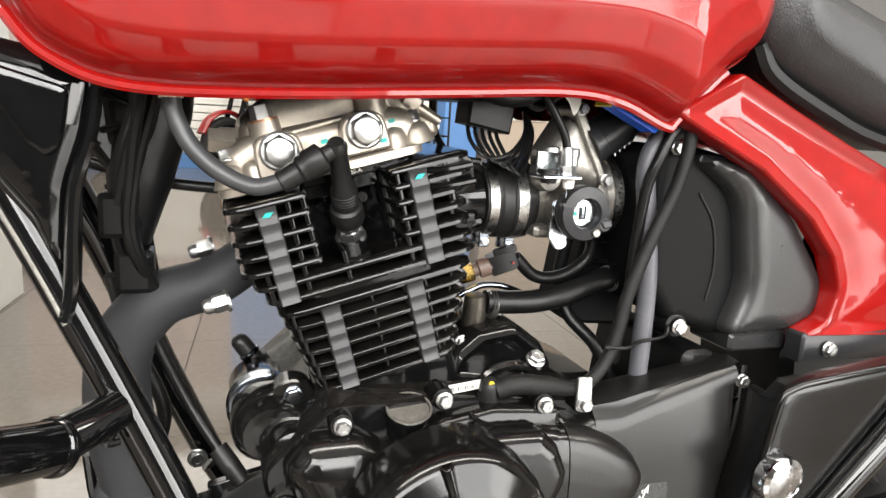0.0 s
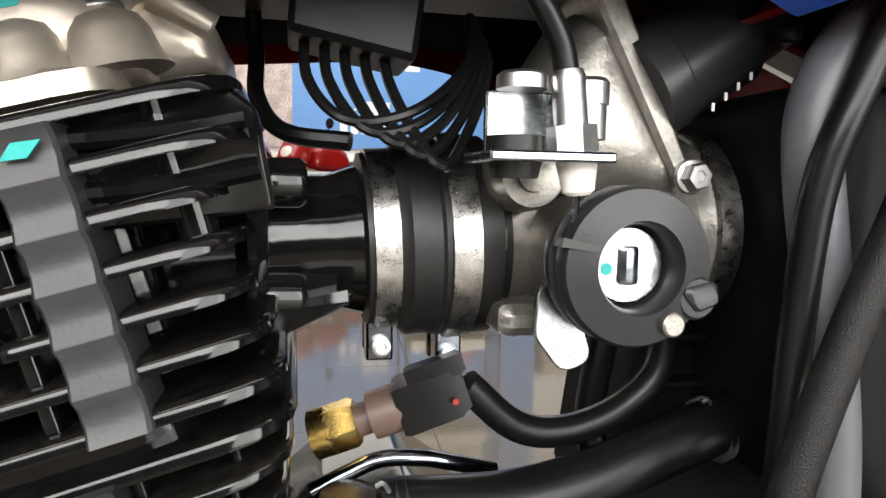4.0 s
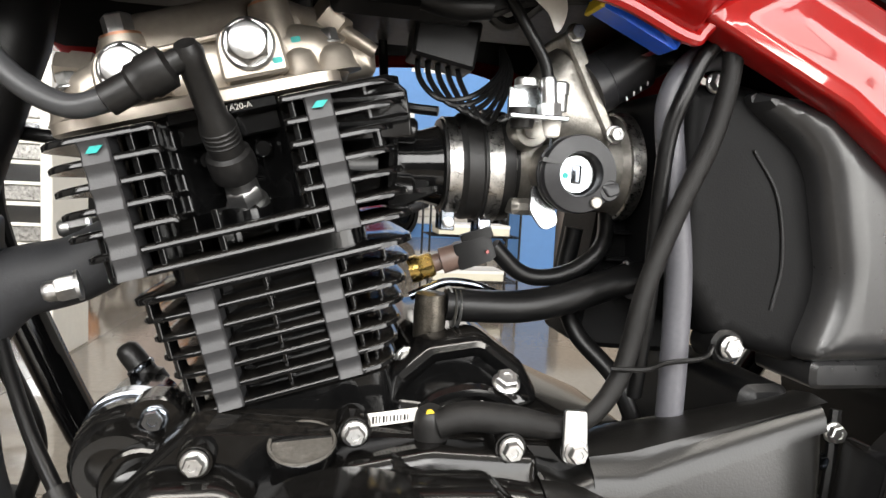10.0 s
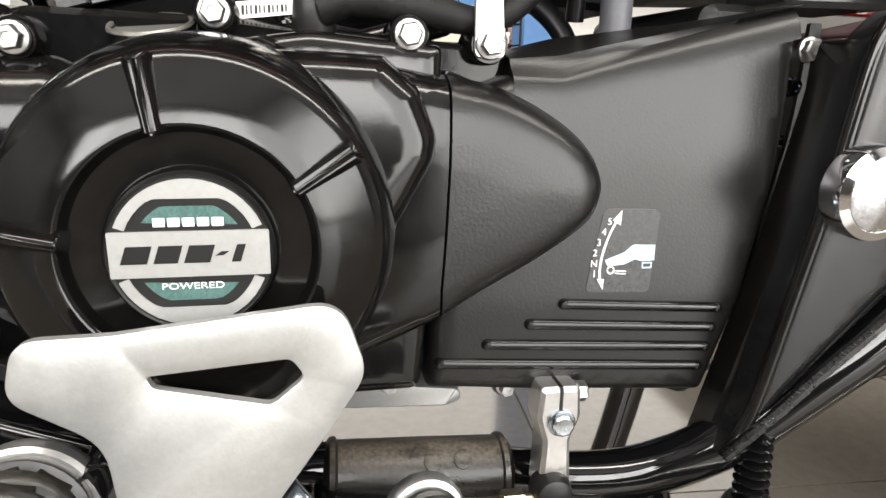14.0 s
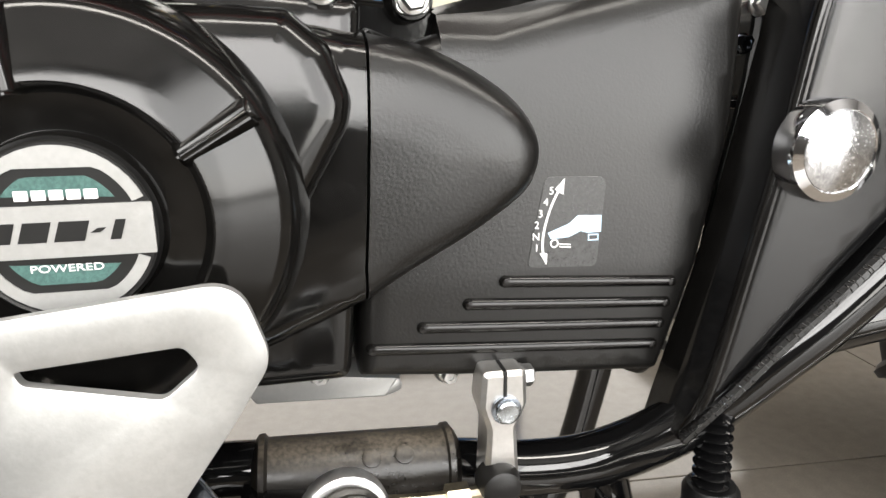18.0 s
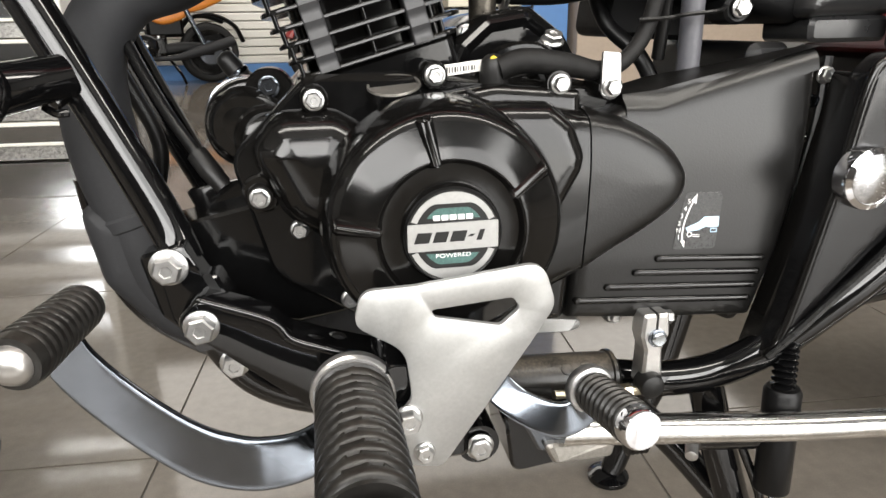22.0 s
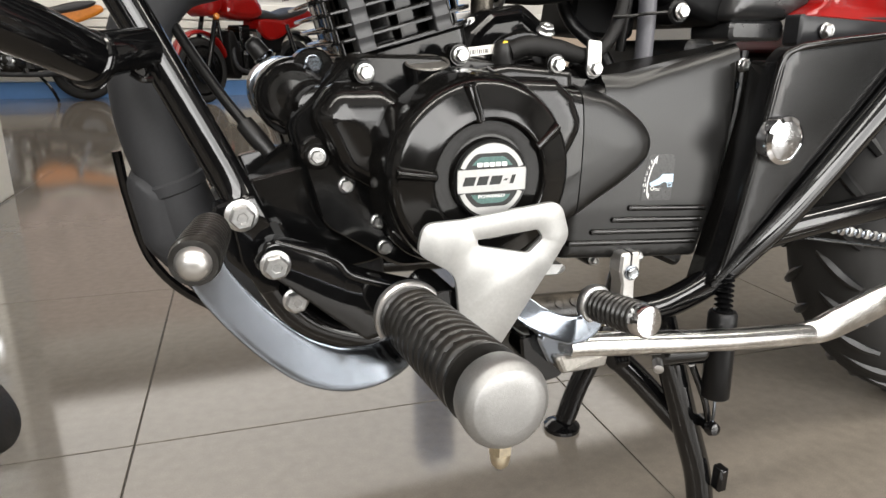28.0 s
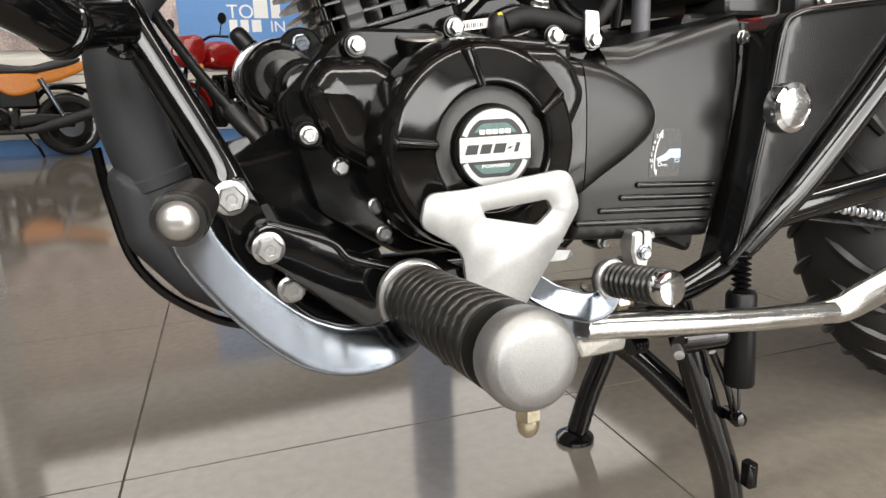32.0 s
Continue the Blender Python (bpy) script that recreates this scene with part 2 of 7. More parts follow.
def sweep(bm, pts, r, n=12, seg=10, ratio=1.0, up=None, smooth=True, square=1.0):
    """A tube along a smooth line; r is one radius or one for each point; ratio flattens it across up."""
    line = spline(pts, n) if smooth else [V(p) for p in pts]
    radii = r if isinstance(r, (list, tuple)) else [r] * len(pts)
    m = len(line)
    tang = [(line[min(i + 1, m - 1)] - line[max(i - 1, 0)]).normalized() for i in range(m)]
    ref = V(up) if up else (V((0, 0, 1)) if abs(tang[0].z) < 0.9 else V((1, 0, 0)))
    rings = []
    for i in range(m):
        side = tang[i].cross(ref)
        if side.length < 1e-5:
            side = tang[i].orthogonal()
        side.normalize()
        nrm = side.cross(tang[i]).normalized()
        if not up:
            ref = nrm
        f = i / (m - 1) * (len(radii) - 1)
        k = min(int(f), len(radii) - 2) if len(radii) > 1 else 0
        rad = radii[k] + (radii[min(k + 1, len(radii) - 1)] - radii[k]) * (f - k)
        angles = [2 * math.pi * (j + 0.5) / seg for j in range(seg)]
        rings.append([bm.verts.new(line[i] + rad * (math.copysign(abs(math.cos(a)) ** square, math.cos(a)) * nrm * ratio + math.copysign(abs(math.sin(a)) ** square, math.sin(a)) * side)) for a in angles])
    for a, b in zip(rings, rings[1:]):
        for j in range(seg):
            bm.faces.new((a[j], a[(j + 1) % seg], b[(j + 1) % seg], b[j]))
    bm.faces.new(rings[0])
    bm.faces.new(rings[-1][::-1])
    return bm


def tube(pts, r, **k):
    return sweep(bmesh.new(), pts, r, **k)


def frame_to(p, d, spin=0.0):
    """A frame at p whose h axis points along d."""
    return Matrix.Translation(p) @ V(d).to_track_quat("Z", "Y").to_matrix().to_4x4() @ Matrix.Rotation(radians(spin), 4, "Z")


def lathe(bm, prof, m, seg=24, close=True):
    """Turned shape: prof is (radius, h) pairs along the h axis of m."""
    rings = []
    for r, h in prof:
        if r < 1e-6:
            rings.append([bm.verts.new(m @ V((0, 0, h)))])
        else:
            rings.append([bm.verts.new(m @ V((r * math.cos(2 * math.pi * j / seg), r * math.sin(2 * math.pi * j / seg), h))) for j in range(seg)])
    for a, b in zip(rings, rings[1:]):
        for j in range(seg):
            k = (j + 1) % seg
            if len(a) == 1 and len(b) == 1:
                continue
            if len(a) == 1:
                bm.faces.new((a[0], b[j], b[k]))
            elif len(b) == 1:
                bm.faces.new((a[j], a[k], b[0]))
            else:
                bm.faces.new((a[j], a[k], b[k], b[j]))
    if close:
        for ring in (rings[0], rings[-1]):
            if len(ring) > 2:
                bm.faces.new(ring)
    return bm


def turned(prof, p, d, seg=24, spin=0.0):
    return lathe(bmesh.new(), prof, frame_to(p, d, spin), seg)


def fillet(pts, seg=5):
    """A closed outline from corners (a, b, radius)."""
    out, n = [], len(pts)
    for i in range(n):
        p, a, b = V(pts[i][:2]), V(pts[i - 1][:2]), V(pts[(i + 1) % n][:2])
        r = pts[i][2] if len(pts[i]) > 2 else 0
        if r <= 0:
            out.append(p)
            continue
        da, db = (a - p).normalized(), (b - p).normalized()
        ang = da.angle(db)
        if ang > 3.05:
            out.append(p)
            continue
        cut = min(r / math.tan(ang / 2), 0.45 * (a - p).length, 0.45 * (b - p).length)
        s, e = p + da * cut, p + db * cut
        for k in range(seg + 1):
            t = k / seg
            out.append((1 - t) ** 2 * s + 2 * t * (1 - t) * p + t * t * e)
    return out


def rounded(pts, n=6):
    """A closed smooth outline through the points."""
    pts = [V((*p[:2], 0)) for p in pts]
    m, out = len(pts), []
    for i in range(m):
        p0, p1, p2, p3 = (pts[(i + k - 1) % m] for k in range(4))
        for k in range(n):
            t = k / n
            q = 0.5 * (2 * p1 + (p2 - p0) * t + (2 * p0 - 5 * p1 + 4 * p2 - p3) * t * t + (3 * p1 - p0 - 3 * p2 + p3) * t**3)
            out.append(V(q[:2]))
    return out


def normals(poly):
    """Unit inward normals of a closed outline."""
    n = len(poly)
    s = 1 if sum(a.x * b.y - b.x * a.y for a, b in zip(poly, poly[1:] + poly[:1])) > 0 else -1
    out = []
    for i in range(n):
        e1, e2 = (poly[i] - poly[i - 1]).normalized(), (poly[(i + 1) % n] - poly[i]).normalized()
        nn = V((-e1.y - e2.y, e1.x + e2.x))
        out.append(s * (nn.normalized() if nn.length > 1e-5 else V((-e1.y, e1.x))))
    return out


def clean(poly, gap=2e-5):
    out = []
    for p in poly:
        if not out or (p - out[-1]).length > gap:
            out.append(p)
    while (out[0] - out[-1]).length < gap:
        out.pop()
    return out


def inset(poly, d):
    return [p + n * d for p, n in zip(poly, normals(poly))]


def far_from(pts, poly):
    """Distances of points from a closed outline, and whether they lie inside."""
    p = np.array([[q[0], q[1]] for q in pts])[:, None]
    a = np.array([[q.x, q.y] for q in poly])[None]
    b = np.roll(a, -1, axis=1)
    ab = b - a
    t = np.clip(((p - a) * ab).sum(-1) / np.maximum((ab**2).sum(-1), 1e-14), 0, 1)
    dist = np.sqrt((((a + t[..., None] * ab) - p) ** 2).sum(-1)).min(1)
    cross = ((a[..., 1] > p[..., 1]) != (b[..., 1] > p[..., 1])) & (p[..., 0] < (b[..., 0] - a[..., 0]) * (p[..., 1] - a[..., 1]) / np.where(np.abs(b[..., 1] - a[..., 1]) < 1e-12, 1e-12, b[..., 1] - a[..., 1]) + a[..., 0])
    return dist, cross.sum(1) % 2 == 1


def shell(outline, rings, m=Mside, bm=None, bottom=True, bulge=None):
    """A solid on an outline: straight walls, then a front that follows (distance from the edge, h)."""
    bm = bm or bmesh.new()
    poly = clean([V(p[:2]) for p in outline])
    n = len(poly)
    last = max(i for i, r in enumerate(rings) if r[0] == 0) if any(r[0] == 0 for r in rings) else 0
    front = [r[:2] for r in rings[last:]]
    if max(r[0] for r in front) > 0.0025:
        around = sum((a - b).length for a, b in zip(poly, poly[1:] + poly[:1]))
        most, dense = max(0.0014, around / 320), []
        for a, b in zip(poly, poly[1:] + poly[:1]):
            k = max(1, math.ceil((b - a).length / most))
            dense += [a + (b - a) * (q / k) for q in range(k)]
        poly = dense
        fine = [front[0]]
        for a, b in zip(front, front[1:]):
            k = max(1, math.ceil((b[0] - a[0]) / 0.004))
            fine += [(a[0] + (b[0] - a[0]) * q / k, a[1] + (b[1] - a[1]) * q / k) for q in range(1, k + 1)]
        front = fine
    n = len(poly)
    h0, h1 = rings[0][1], rings[last][1]
    pts = list(poly)
    nor = normals(poly)
    cand, want = [], []
    for d, _ in [r[:2] for r in front[1:]]:
        for p, q in zip(poly, nor):
            cand.append(p + q * d)
            want.append(d)
    deep = max([r[0] for r in front])
    xs, ys = [p.x for p in poly], [p.y for p in poly]
    step = max(0.003, 0.03 * max(max(xs) - min(xs), max(ys) - min(ys)))
    if deep > 0.0025:
        gx = np.arange(min(xs) + step / 2, max(xs), step)
        for k, x in enumerate(gx):
            for y in np.arange(min(ys) + step / 2 * (1 + k % 2), max(ys), step):
                cand.append(V((float(x), float(y))))
                want.append(-1)
    if cand:
        dist, inside = far_from(cand, poly)
        kept = []
        for p, w, d, ok in zip(cand, want, dist, inside):
            if ok and d > 2e-4 and (w < 0 and d > deep + step * 0.3 or w >= 0 and d > 0.96 * w):
                kept.append(p)
        pts += kept
    verts, _, faces, *_ = delaunay_2d_cdt(pts, [(k, (k + 1) % n) for k in range(n)], [list(range(n))], 1, 1e-7)
    dist, _ = far_from(verts, poly)
    prof_d, prof_h = [r[0] for r in front], [r[1] for r in front]
    up = []
    for p, d in zip(verts, dist):
        h = float(np.interp(d, prof_d, prof_h)) if d > 1e-6 else h1
        if bulge:
            h += bulge(p.x, p.y)
        up.append(bm.verts.new(m @ V((p.x, p.y, h))))
    for f in faces:
        if len(set(f)) > 2:
            try:
                bm.faces.new([up[k] for k in f])
            except ValueError:
                pass
    low = [bm.verts.new(m @ V((p.x, p.y, h0))) for p in poly]
    for k in range(n):
        a, b = k, (k + 1) % n
        if abs(h1 - h0) > 1e-7:
            bm.faces.new((low[a], low[b], up[b], up[a]))
    if bottom:
        cap = bm.faces.new(low[::-1])
        bmesh.ops.triangulate(bm, faces=[cap])
    return bm


def slab(outline, h0, h1, bev=0.001, m=Mside, bm=None):
    return shell(outline, [(bev, h0), (0, h0 + bev), (0, h1 - bev), (bev, h1)], m, bm)


def rect(a0, a1, b0, b1, r=0.002):
    return fillet([(a0, b0, r), (a1, b0, r), (a1, b1, r), (a0, b1, r)], 3)


def circle(a, b, r, n=32):
    return [V((a + r * math.cos(2 * math.pi * k / n), b + r * math.sin(2 * math.pi * k / n))) for k in range(n)]


def block(p0, p1, bev=0.002, bm=None):
    """A bevelled box between two corners."""
    (x0, y0, z0), (x1, y1, z1) = p0, p1
    return slab(rect(x0, x1, z0, z1, bev), -y1, -y0, bev, Mside, bm)


def bolt(p, d=(0, -1, 0), r=0.0066, hexr=0.0046, h=0.006, material=None, parent=None, name="bolt", spin=10.0):
    """A hexagon flange bolt with a dished head."""
    m = frame_to(p, d, spin)
    bm = lathe(bmesh.new(), [(0, 0), (r, 0), (r, 0.0009), (r * 0.93, 0.0015), (hexr * 0.9, 0.002)], m, 20, False)
    lathe(bm, [(hexr * 1.12, 0.0012), (hexr * 1.12, h * 0.85), (hexr * 0.95, h), (hexr * 0.5, h), (hexr * 0.42, h - 0.0007), (0, h - 0.0007)], m, 6, False)
    return part(name, bm, material or ZINC, parent)


# ---- the place ----
TURN_TILE = radians(-4.0)
floor = tagged(new("floor"), "polished beige vitrified tile floor with thin dark joints", "floor", kind="structure")
XW0, XW1, YW0, YW1, HC = -4.6, 5.4, -3.4, 7.4, 3.2


def floor_material():
    m = mat("polished_vitrified_tile", (0.172, 0.151, 0.127), 0.075, vary=0.12, scale=60, bump=0.012, bump_scale=14)
    return m


TILE, GROUT = floor_material(), mat("dark_grout", (0.10, 0.09, 0.08), 0.8)
base = part("grout_bed", block((XW0, YW0, -0.06), (XW1, YW1, -0.002), 0.001), GROUT, floor)


def walls():
    t = 0.15
    far = part("wall_back", block((XW0 - t, YW1, 0), (XW1 + t, YW1 + t, HC), 0.001), WALL)
    tagged(far, "white painted showroom back wall", "wall", kind="structure")
    # unseen side walls, grey only to tune what the glossy parts reflect
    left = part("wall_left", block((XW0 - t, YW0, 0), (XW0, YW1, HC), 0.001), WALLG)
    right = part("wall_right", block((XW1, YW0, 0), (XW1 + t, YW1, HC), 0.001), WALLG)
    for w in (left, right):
        tagged(w, "unseen side wall, its grey chosen for reflections in glossy parts", "wall", kind="structure")
    # unseen front wall, its dark grey set to keep reflections in black parts dark
    bm = block((XW0, YW0 - t, 0), (0.77, YW0, 1.2), 0.001)
    block((0.77, YW0 - t, 0), (XW1, YW0, 0.08), 0.001, bm)
    block((XW0, YW0 - t, 2.9), (XW1, YW0, HC), 0.001, bm)
    block((XW0, YW0 - t, 1.2), (-3.8, YW0, 2.9), 0.001, bm)
    block((3.9, YW0 - t, 0.08), (XW1, YW0, 2.9), 0.001, bm)
    tagged(part("wall_front", bm, WALLD), "unseen shop front wall around a wide glazed opening, dark to keep reflections dark", "wall", kind="structure")
    win = tagged(new("window_1"), "wide shop front glazing with dark mullions", "window", kind="structure")
    for k in range(6):
        part("mullion", block((-3.887 + 1.55 * k, YW0 - 0.15, 1.2 if k < 3 else 0.08), (-3.863 + 1.55 * k, YW0 - 0.11, 2.9), 0.003), DARKP, win)
    # unseen ceiling, grey to take its sheen off the black parts
    tagged(part("ceiling", block((XW0 - t, YW0 - t, HC), (XW1 + t, YW1 + t, HC + 0.1), 0.001), CEIL), "unseen plain ceiling, its grey chosen to dim reflections", "ceiling", kind="structure")


walls()

# ---- the motorcycle ----
bike = thing("motorcycle", "red and black cruiser motorcycle standing on its centre stand", "motorcycle")

# tilted frame of the cylinder: a along the fins (rising to the rear), b to the right, h along the bore
CT = radians(15.5)
MC = Matrix.Translation((-0.055, 0, 0.57)) @ Matrix(((math.cos(CT), 0, -math.sin(CT), 0), (0, 1, 0, 0), (math.sin(CT), 0, math.cos(CT), 0), (0, 0, 0, 1)))
# the same, seen from the side: a along the fins, b along the bore, h to the left
MS = Matrix.Translation((-0.055, 0, 0.57)) @ Matrix(((math.cos(CT), -math.sin(CT), 0, 0), (0, 0, -1, 0), (math.sin(CT), math.cos(CT), 0, 0), (0, 0, 0, 1)))


def cl(u, y, v):
    return MC @ V((u, y, v))


def fin_outline(u0, u1, y0, y1, r, notch=None):
    pts = [(u0, y0, r), (u1, y0, r), (u1, y1, r), (u0, y1, r)]
    if notch:
        n0, n1, d = notch
        pts = [(u0, y0, r), (n0, y0, 0.004), (n0 + 0.002, y0 + d, 0.008), (n1 - 0.002, y0 + d, 0.008), (n1, y0, 0.004), (u1, y0, r), (u1, y1, r), (u0, y1, r)]
    return fillet(pts, 4)


def cylinder():
    block_ = part("cylinder", slab(rect(-0.045, 0.056, -0.046, 0.06, 0.02), -0.085, 0.0, 0.002, MC), BLACK, bike, "black painted finned cylinder barrel")
    for i in range(7):
        v = -0.012 - 0.0106 * i
        k = i / 6
        r0 = 0.0017 if i == 0 else 0.0013
        bm = shell(fin_outline(-0.066 + 0.013 * k, 0.084 - 0.024 * k, -0.066, 0.07, 0.020), [(0.0022, v - r0 - 0.0003), (0.0005, v - r0 + 0.0002), (0, v - 0.0004), (0, v + 0.0004), (0.0005, v + r0 - 0.0002), (0.0022, v + r0 + 0.0003)], MC)
        part("fin", bm, BLACK, block_)
        if i < 6:
            for u, f in ((-0.057 + 0.011 * k, 0.0625), (0.0015, 0.058), (0.0435, 0.0605), (0.066 - 0.02 * k, 0.054)):
                part("fin_post", slab(rect(u - 0.0013, u + 0.0013, -f, -0.044, 0.0008), v - 0.0106, v, 0.0003, MC), BLACK, block_)
    part("spacer", slab(rect(-0.045, 0.06, -0.058, 0.06, 0.015), -0.010, 0.003, 0.001, MC), BLACK, block_)
    core = [(-0.060, -0.045, 0.01), (-0.026, -0.045, 0.003), (-0.022, -0.036, 0.006), (-0.012, -0.022, 0.01), (0.014, -0.022, 0.01), (0.026, -0.036, 0.006), (0.030, -0.045, 0.003), (0.060, -0.045, 0.01), (0.060, 0.06, 0.01), (-0.060, 0.06, 0.01)]
    head = part("cylinder_head", slab(fillet(core, 4), 0.0, 0.078, 0.002, MC), BLACK, bike, "black painted finned cylinder head")
    for i in range(7):
        v = 0.003 + 0.0113 * i
        notch = None if i < 2 else (-0.027, 0.031, 0.0555)
        u1 = 0.086 + (0.008 if i > 4 else 0.0)
        bm = shell(fin_outline(-0.083 + 0.006 * max(0, 2 - i), u1, -0.078, 0.075, 0.018, notch), [(0.0024, v - 0.0019), (0.0006, v - 0.0013), (0, v - 0.0005), (0, v + 0.0005), (0.0006, v + 0.0013), (0.0024, v + 0.0019)], MC)
        part("fin", bm, BLACK, head)
        if i < 6:
            for u in ((-0.041, -0.0305, 0.0365) if i > 1 else (-0.041, -0.066, -0.012, 0.035)):
                part("fin_post", slab(rect(u - 0.0017, u + 0.0017, -0.0735, -0.04, 0.0008), v, v + 0.0113, 0.0003, MC), BLACK, head)
    part("well_floor", slab(fillet([(-0.028, -0.074, 0.004), (0.032, -0.074, 0.004), (0.03, -0.02, 0.01), (-0.026, -0.02, 0.01)], 4), 0.012, 0.0165, 0.002, MC), BLACK, head)
    part("well_boss", slab(circle(-0.001, -0.030, 0.015, 24), 0.014, 0.024, 0.003, MC), BLACK, head)
    plate = part("number_plate", slab(fillet([(-0.026, 0.060, 0.001), (0.030, 0.060, 0.001), (0.030, 0.0745, 0.001), (-0.026, 0.0745, 0.001)], 3), 0.036, 0.041, 0.001, MS), BLACK, head)
    part("number_ledge", slab(rect(-0.026, 0.030, 0.0712, 0.0776, 0.001), 0.030, 0.052, 0.0008, MS), BLACK, head)
    cu = bpy.data.curves.new("casting_number", "FONT")
    cu.body, cu.size, cu.extrude = "21A20-A", 0.0044, 0.0003
    tx = new("casting_number", cu)
    tx.data.materials.append(CAST)
    tx.matrix_world = MS @ Matrix.Translation((0.0010, 0.0730, 0.052))
    tx.parent = head
    for u in (-0.014, 0.016):
        part("casting_lug", slab(circle(u, 0.052, 0.005, 16), 0.02, 0.034, 0.001, MS), BLACK, head)
    for u, v in ((0.0735, 0.0590), (0.0735, 0.0477), (0.0755, 0.0364)):
        part("fin_boss", slab(circle(u, -0.0640, 0.0046, 18), v, v + 0.0113, 0.0003, MC), BLACK, head)
    # ribbed bracket of the intake side
    part("bracket_web", slab(fillet([(0.050, 0.046, 0.003), (0.094, 0.040, 0.002), (0.096, 0.064, 0.002), (0.088, 0.074, 0.003), (0.05, 0.074, 0.003)], 3), 0.058, 0.068, 0.001, MS), BLACK, head)
    for vv in (0.050, 0.062):
        part("bracket_rib", tube([cl(0.055, -0.069, vv + 0.004), cl(0.075, -0.071, vv + 0.001), cl(0.093, -0.071, vv)], 0.0026, seg=8), BLACK, head)
    # rubber dampers pressed between the fins
    for u0, u1, v0, v1, y, n, du in ((-0.0625, -0.049, 0.0013, 0.0691, -0.0775, 6, 0.0), (0.043, 0.0565, 0.0013, 0.0691, -0.0775, 6, 0.0), (-0.037, -0.0235, -0.0765, -0.0125, -0.0655, 6, 0.0), (0.0268, 0.0400, -0.0765, -0.0125, -0.0655, 6, 0.0)):
        bm = bmesh.new()
        step = (v1 - v0) / n
        prof = []
        for k in range(n):
            b = v0 + k * step
            prof += [(b + step * 0.02, 0.004), (b + step * 0.35, 0.0022), (b + step * 0.75, 0.0022), (b + step * 0.98, 0.004)]
        ring = []
        for b, h in prof:
            ring.append([bm.verts.new(cl(u, yy, b)) for u, yy in ((u0, y + 0.016), (u0, y - h + 0.001), (u0 + 0.0008, y - h), (u1 - 0.0008, y - h), (u1, y - h + 0.001), (u1, y + 0.016))])
        for a, c in zip(ring, ring[1:]):
            for j in range(5):
                bm.faces.new((a[j], a[j + 1], c[j + 1], c[j]))
        bm.faces.new(ring[0])
        bm.faces.new(ring[-1])
        dp = part("fin_damper", bm, DAMP, bike, "grey ribbed rubber fin damper")
        if v0 > 0:
            part("paint_mark", slab([V((u0 + 0.003, v1 - 0.006)), V((u0 + 0.008, v1 - 0.0065)), V((u0 + 0.0115, v1 - 0.0035)), V((u0 + 0.006, v1 - 0.003))], -y + 0.0035, -y + 0.0043, 0.0001, MS), TEAL, dp)
    return block_, head


cyl, head = cylinder()


